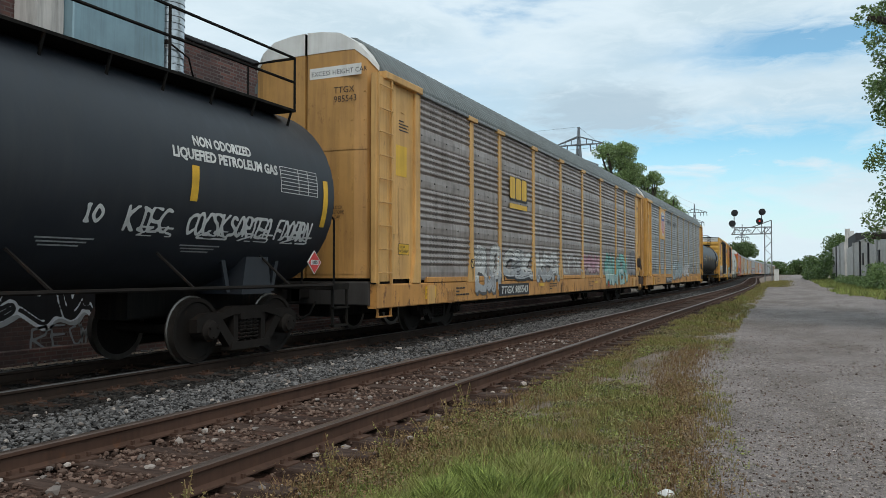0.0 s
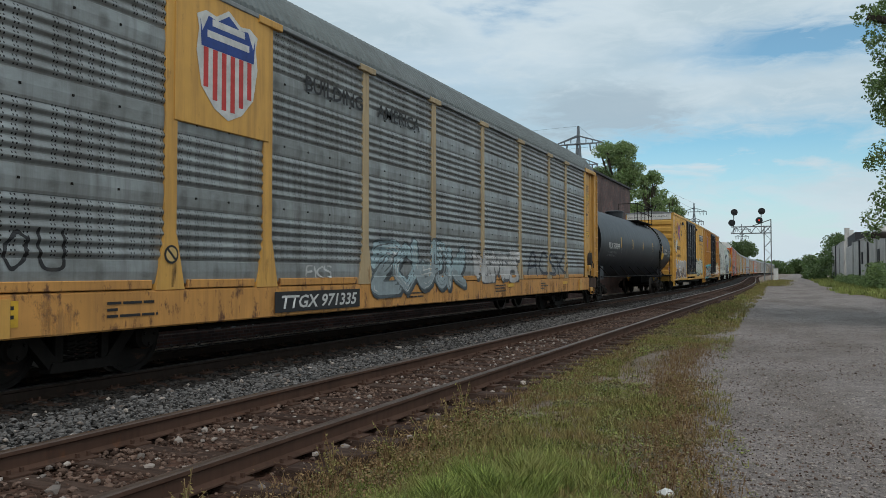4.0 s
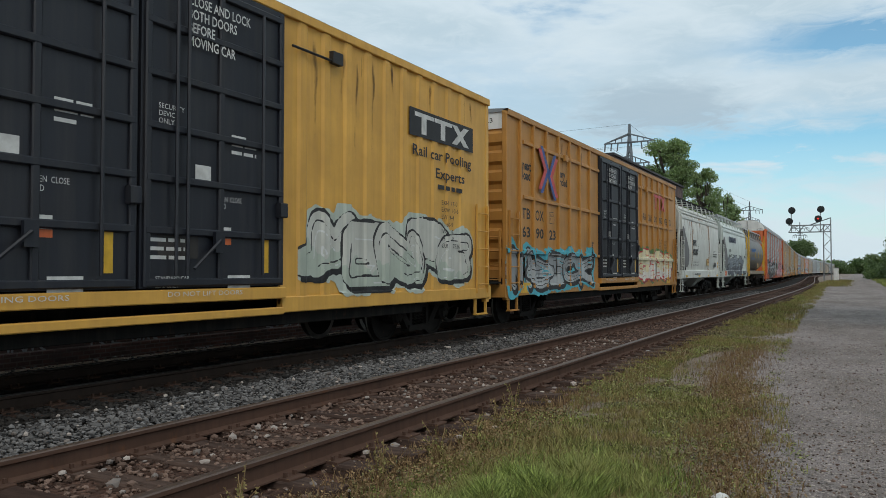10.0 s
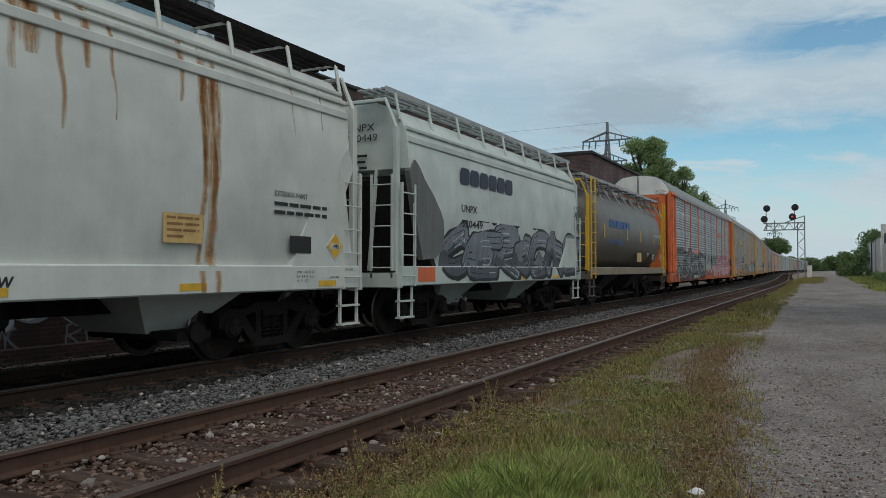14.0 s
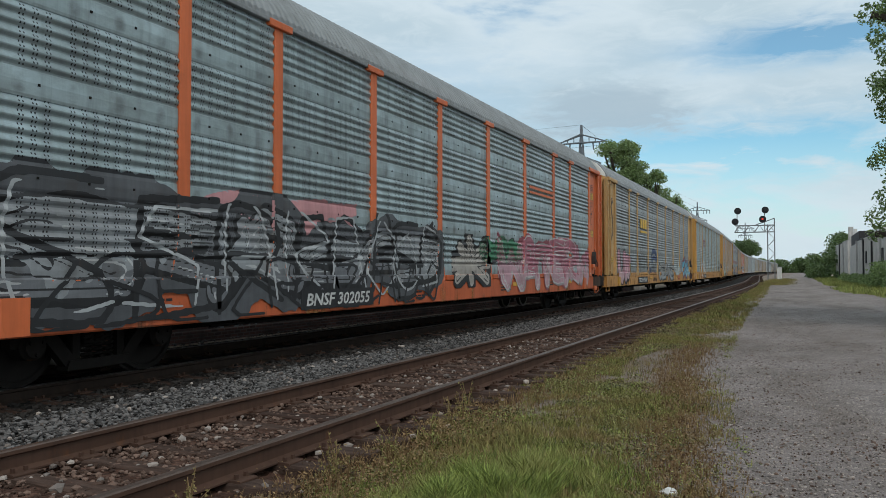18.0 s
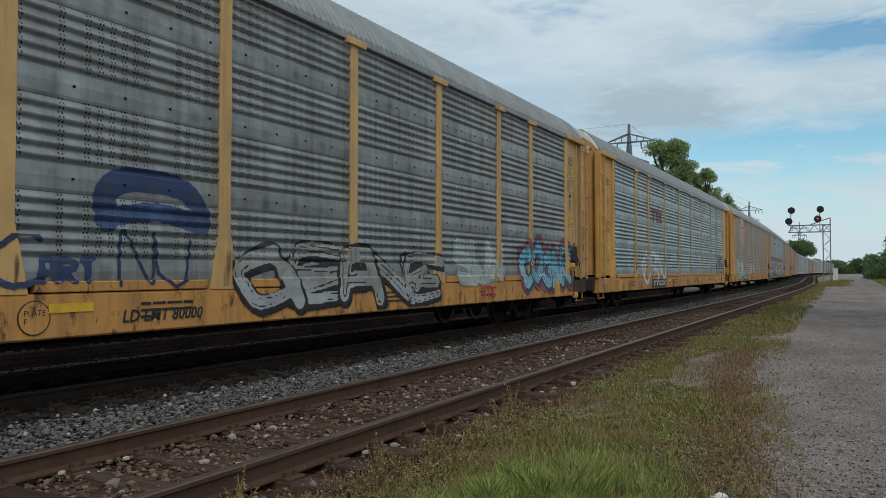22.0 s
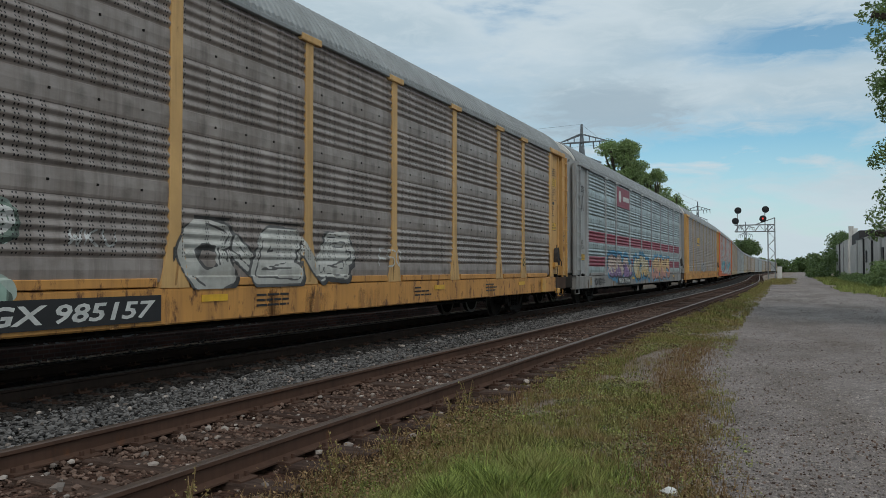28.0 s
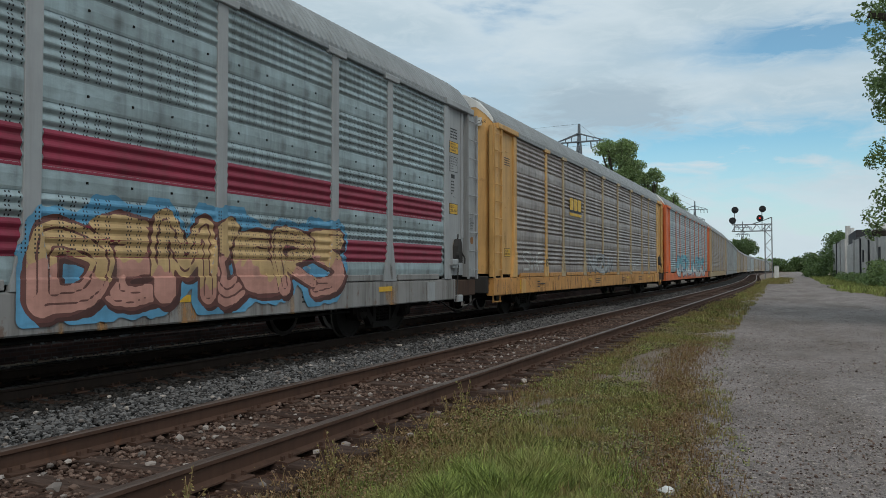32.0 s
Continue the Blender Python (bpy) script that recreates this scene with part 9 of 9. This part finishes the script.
def build_verge():
    herbs("verge_herbs", "small broad-leaved weeds among the verge grass", M_HERB, verge_spots(65000, 2.3, 24, 24, 0.38), 21, 0.011, 0.09)
    herbs("green_herbs", "low green clover among the grass", M_GREEN, verge_spots(30000, 2.3, 16, 25, 0.44), 22, 0.009, 0.10)
    blades("verge_grass", "patchy short dry-green grass on the verge", M_GRASS, verge_spots(120000, 2.2, 26, 4, 0.41), 1, 0.115, 0.0040, 0.9)
    blades("far_verge_grass", "patchy grass further along the verge", M_GRASS, verge_spots(40000, 22, 85, 5, 0.36), 2, 0.16, 0.010, 0.8)
    blades("back_verge_grass", "patchy grass of the verge beside the standpoint", M_GRASS, verge_spots(22000, 2.6, -12, 14, 0.41), 12, 0.115, 0.0045, 0.9)
    rg = np.random.RandomState(9)
    n = 1800
    y = 2.6 + 13 * rg.rand(n) ** 1.5
    x = -3.2 + 2.6 * rg.rand(n)
    blades("seed_stems", "thin beige seed stems among the grass", M_WEED, np.stack([x, y, rg.uniform(0.5, 1.2, n)], 1)[x < np.array([edge_x(v) for v in y])], 13, 0.21, 0.0016, 0.5)
    # lush clump close to the eye
    n = 90000
    x = rg.normal(-1.80, 0.45, n); y = rg.normal(4.3, 0.65, n)
    k = np.clip(1.25 - np.hypot((x + 1.75) / 0.95, (y - 4.9) / 2.2), 0.25, 1.2) * rg.uniform(0.5, 1.3, n)
    clump = np.array([patchy(a, b, 4.0, 2.0) for a, b in zip(x, y)])
    k *= 0.55 + 0.9 * clump
    keep = (x < -0.55) & (x > -3.2) & (y > 2.4) & (clump > 0.33)
    blades("lush_grass", "lush bright green grass clump beside the rails", M_GREEN, np.stack([x, y, k], 1)[keep], 3, 0.135, 0.0038, 0.9)
    # dry brown weeds along the near rail and the path edge
    n = 6500
    y = 2.6 + 16 * rg.rand(n) ** 1.6
    x = -3.25 + np.abs(rg.normal(0, 0.34, n))
    blades("dry_weeds", "dry brown weeds along the near rail", M_WEED, np.stack([x, y, rg.uniform(0.4, 1.1, n)], 1), 4, 0.11, 0.004, 0.9)
    n = 15000
    y = 2.8 + 14 * rg.rand(n) ** 1.4
    x = np.array([edge_x(v) for v in y]) + rg.normal(-0.30, 0.22, n)
    blades("edge_weeds", "rusty dry weeds at the edge of the gravel", M_WEED, np.stack([x, y, rg.uniform(0.3, 0.9, n)], 1), 5, 0.075, 0.004, 0.9)
    n = 7000
    y = 2.7 + 5.0 * rg.rand(n) ** 1.3
    x = rg.normal(-2.85, 0.22, n)
    herbs("dry_herbs", "brown withered weeds along the near rail", M_WEED, np.stack([x, y, rg.uniform(0.3, 1.1, n)], 1), 31, 0.011, 0.17)
    n = 9000
    y = 2.8 + 8.0 * rg.rand(n) ** 1.3
    x = np.array([edge_x(v) for v in y]) + rg.normal(-0.22, 0.17, n)
    herbs("rusty_herbs", "rusty creeping weeds at the edge of the gravel", M_WEED, np.stack([x, y, rg.uniform(0.3, 1.0, n)], 1), 32, 0.011, 0.07)
    # low green cover by the right-hand wall
    n = 60000
    y = 42 + 150 * rg.rand(n) ** 1.5
    x = np.array([right_edge(v) for v in y]) + 4.6 * rg.rand(n) ** 1.2 - 0.5
    tuft = np.array([patchy(a, b, 0.5, 7.0) for a, b in zip(x, y)])
    keep = tuft + 0.25 * (x - np.array([right_edge(v) for v in y])) > 0.5 + 0.2 * rg.rand(n)
    blades("wall_grass", "low green grass along the grey wall", M_GREEN, np.stack([x, y, rg.uniform(0.4, 1.0, n) * (0.5 + tuft)], 1)[keep], 6, 0.34, 0.022, 0.8)
    n = 9000
    y = 85 + 60 * rg.rand(n)
    x = rg.normal(-2.6, 0.8, n)
    blades("gantry_grass", "grass round the foot of the gantry", M_GRASS, np.stack([x, y, rg.uniform(0.3, 1.0, n)], 1), 7, 0.22, 0.02, 0.8)


def weed_plants():
    """A few tall branching weeds at the near rail."""
    rg = random.Random(12)
    for i in range(9):
        x, y = -3.15 + rg.uniform(-0.2, 0.35), 3.2 + i * 0.55 + rg.uniform(-0.2, 0.2)
        w = thing("weed_plant", "thin dry branching weed by the rail", "weed", "weeds by the rail")
        g = G()
        lf = []
        for k in range(7):
            a = rg.uniform(0, 6.28)
            h = rg.uniform(0.16, 0.34)
            r = rg.uniform(0.03, 0.14)
            pts = [(x, y, 0), (x + r * 0.4 * math.cos(a), y + r * 0.4 * math.sin(a), h * 0.6), (x + r * math.cos(a), y + r * math.sin(a), h)]
            g.tube(pts, 0.0025, 4)
            for q in range(8):
                t = 0.35 + 0.65 * q / 8
                lf.append((x + r * t * math.cos(a), y + r * t * math.sin(a), h * t, 0.018))
        part("stem", g, M_WEED, w)
        part("leaves", foliage("leaves", lf, 0.012, M_GRASS, i, 9000), M_GRASS, w)


build_ties()
stones("ballast_stones", "loose grey crushed ballast stones between the tracks", None, M_STONE,
       [(-6.95, -5.22, 2.0, 12, 0.055, 980), (-6.95, -5.22, 12, 30, 0.055, 420), (-6.95, -5.25, 30, 60, 0.05, 80), (-11.2, -9.4, 2.0, 20, 0.05, 60), (-6.95, -5.22, -12, 2.0, 0.055, 110), (-11.2, -9.4, -12, 2.0, 0.05, 40)], 5, 0.0175)
stones("dusty_ballast_stones", "ballast stones by and under the main rails, darkened for brake dust and shade", None, M_STONED,
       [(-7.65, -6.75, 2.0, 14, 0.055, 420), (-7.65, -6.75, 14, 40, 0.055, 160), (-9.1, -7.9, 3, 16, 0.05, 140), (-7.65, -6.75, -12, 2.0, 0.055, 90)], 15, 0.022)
stones("siding_stones", "rust-brown stones and dirt between the near rails", None, M_STONE2,
       [(-5.05, -3.68, 2.2, 10, 0.048, 340), (-5.05, -3.68, 10, 30, 0.048, 160), (-3.5, -3.05, 2.2, 14, 0.03, 90), (-5.05, -3.68, -12, 2.2, 0.048, 70), (-3.5, -3.0, -12, 2.2, 0.03, 40)], 6, 0.019)
stones("pale_stones", "scattered pale stones on the near track", None, M_PEBBLE, [(-5.05, -3.68, 2.2, 16, 0.06, 14), (-7.0, -5.2, 2.5, 16, 0.08, 6), (-3.5, -3.0, 2.5, 14, 0.04, 8)], 7, 0.026)
stones("path_pebbles", "small loose stones on the gravel path", None, M_PEBBLE, [(-3.0, 2.8, -8, 2.6, 0.0, 90), (-1.4, 2.8, 2.6, 6, 0.0, 700), (-1.4, 3.2, 6, 10, 0.0, 330), (-2.2, 4.5, 10, 18, 0.0, 190), (-2.6, 5.0, 18, 34, 0.0, 60)], 8, 0.0078)
stones("dark_pebbles", "small dark stones strewn on the gravel path", None, M_STONE2, [(-1.4, 2.8, 2.6, 8, 0.0, 170), (-2.2, 4.5, 8, 18, 0.0, 45), (-2.6, 5.0, 18, 45, 0.0, 9)], 18, 0.0085)
build_verge()
weed_plants()


def small_litter():
    for x, y, s, mat, lab in ((-3.42, 14.2, 0.06, M_LTGREY, "crumpled grey paper scrap by the rail"), (-0.81, 5.3, 0.06, M_WHITE, "white crumpled scrap in the grass")):
        b = thing("paper_scrap", lab, "litter")
        rg = random.Random(int(y * 10))
        g = G()
        ring = lambda z, r: [(x + r * rg.uniform(0.6, 1.2) * math.cos(t), y + r * rg.uniform(0.6, 1.2) * math.sin(t), z) for t in (2 * math.pi * i / 9 for i in range(9))]
        g.loft([ring(0.0, s), ring(s * 0.5, s * 1.1), ring(s * 0.9, s * 0.4)])
        part("paper", g, mat, b)


small_litter()


def motions():
    """The cars roll along the main track, and the wheels turn under the nearer ones."""
    times = [i * 0.5 for i in range(65)]
    for car, uu, half in TRAIN:
        walk(car, [(t, car_pose(uu, half, t)) for t in times])
    steps = [i * 2 / 30 for i in range(481)]
    turns = [(t, Matrix.Rotation(math.fmod(run(t) / AX_R, 2 * math.pi), 4, "X")) for t in steps]
    for w, dy in WHEELSETS:
        at = Matrix.Translation((0, dy, AX_R))
        walk(w, [(t, at @ m) for t, m in turns])


motions()
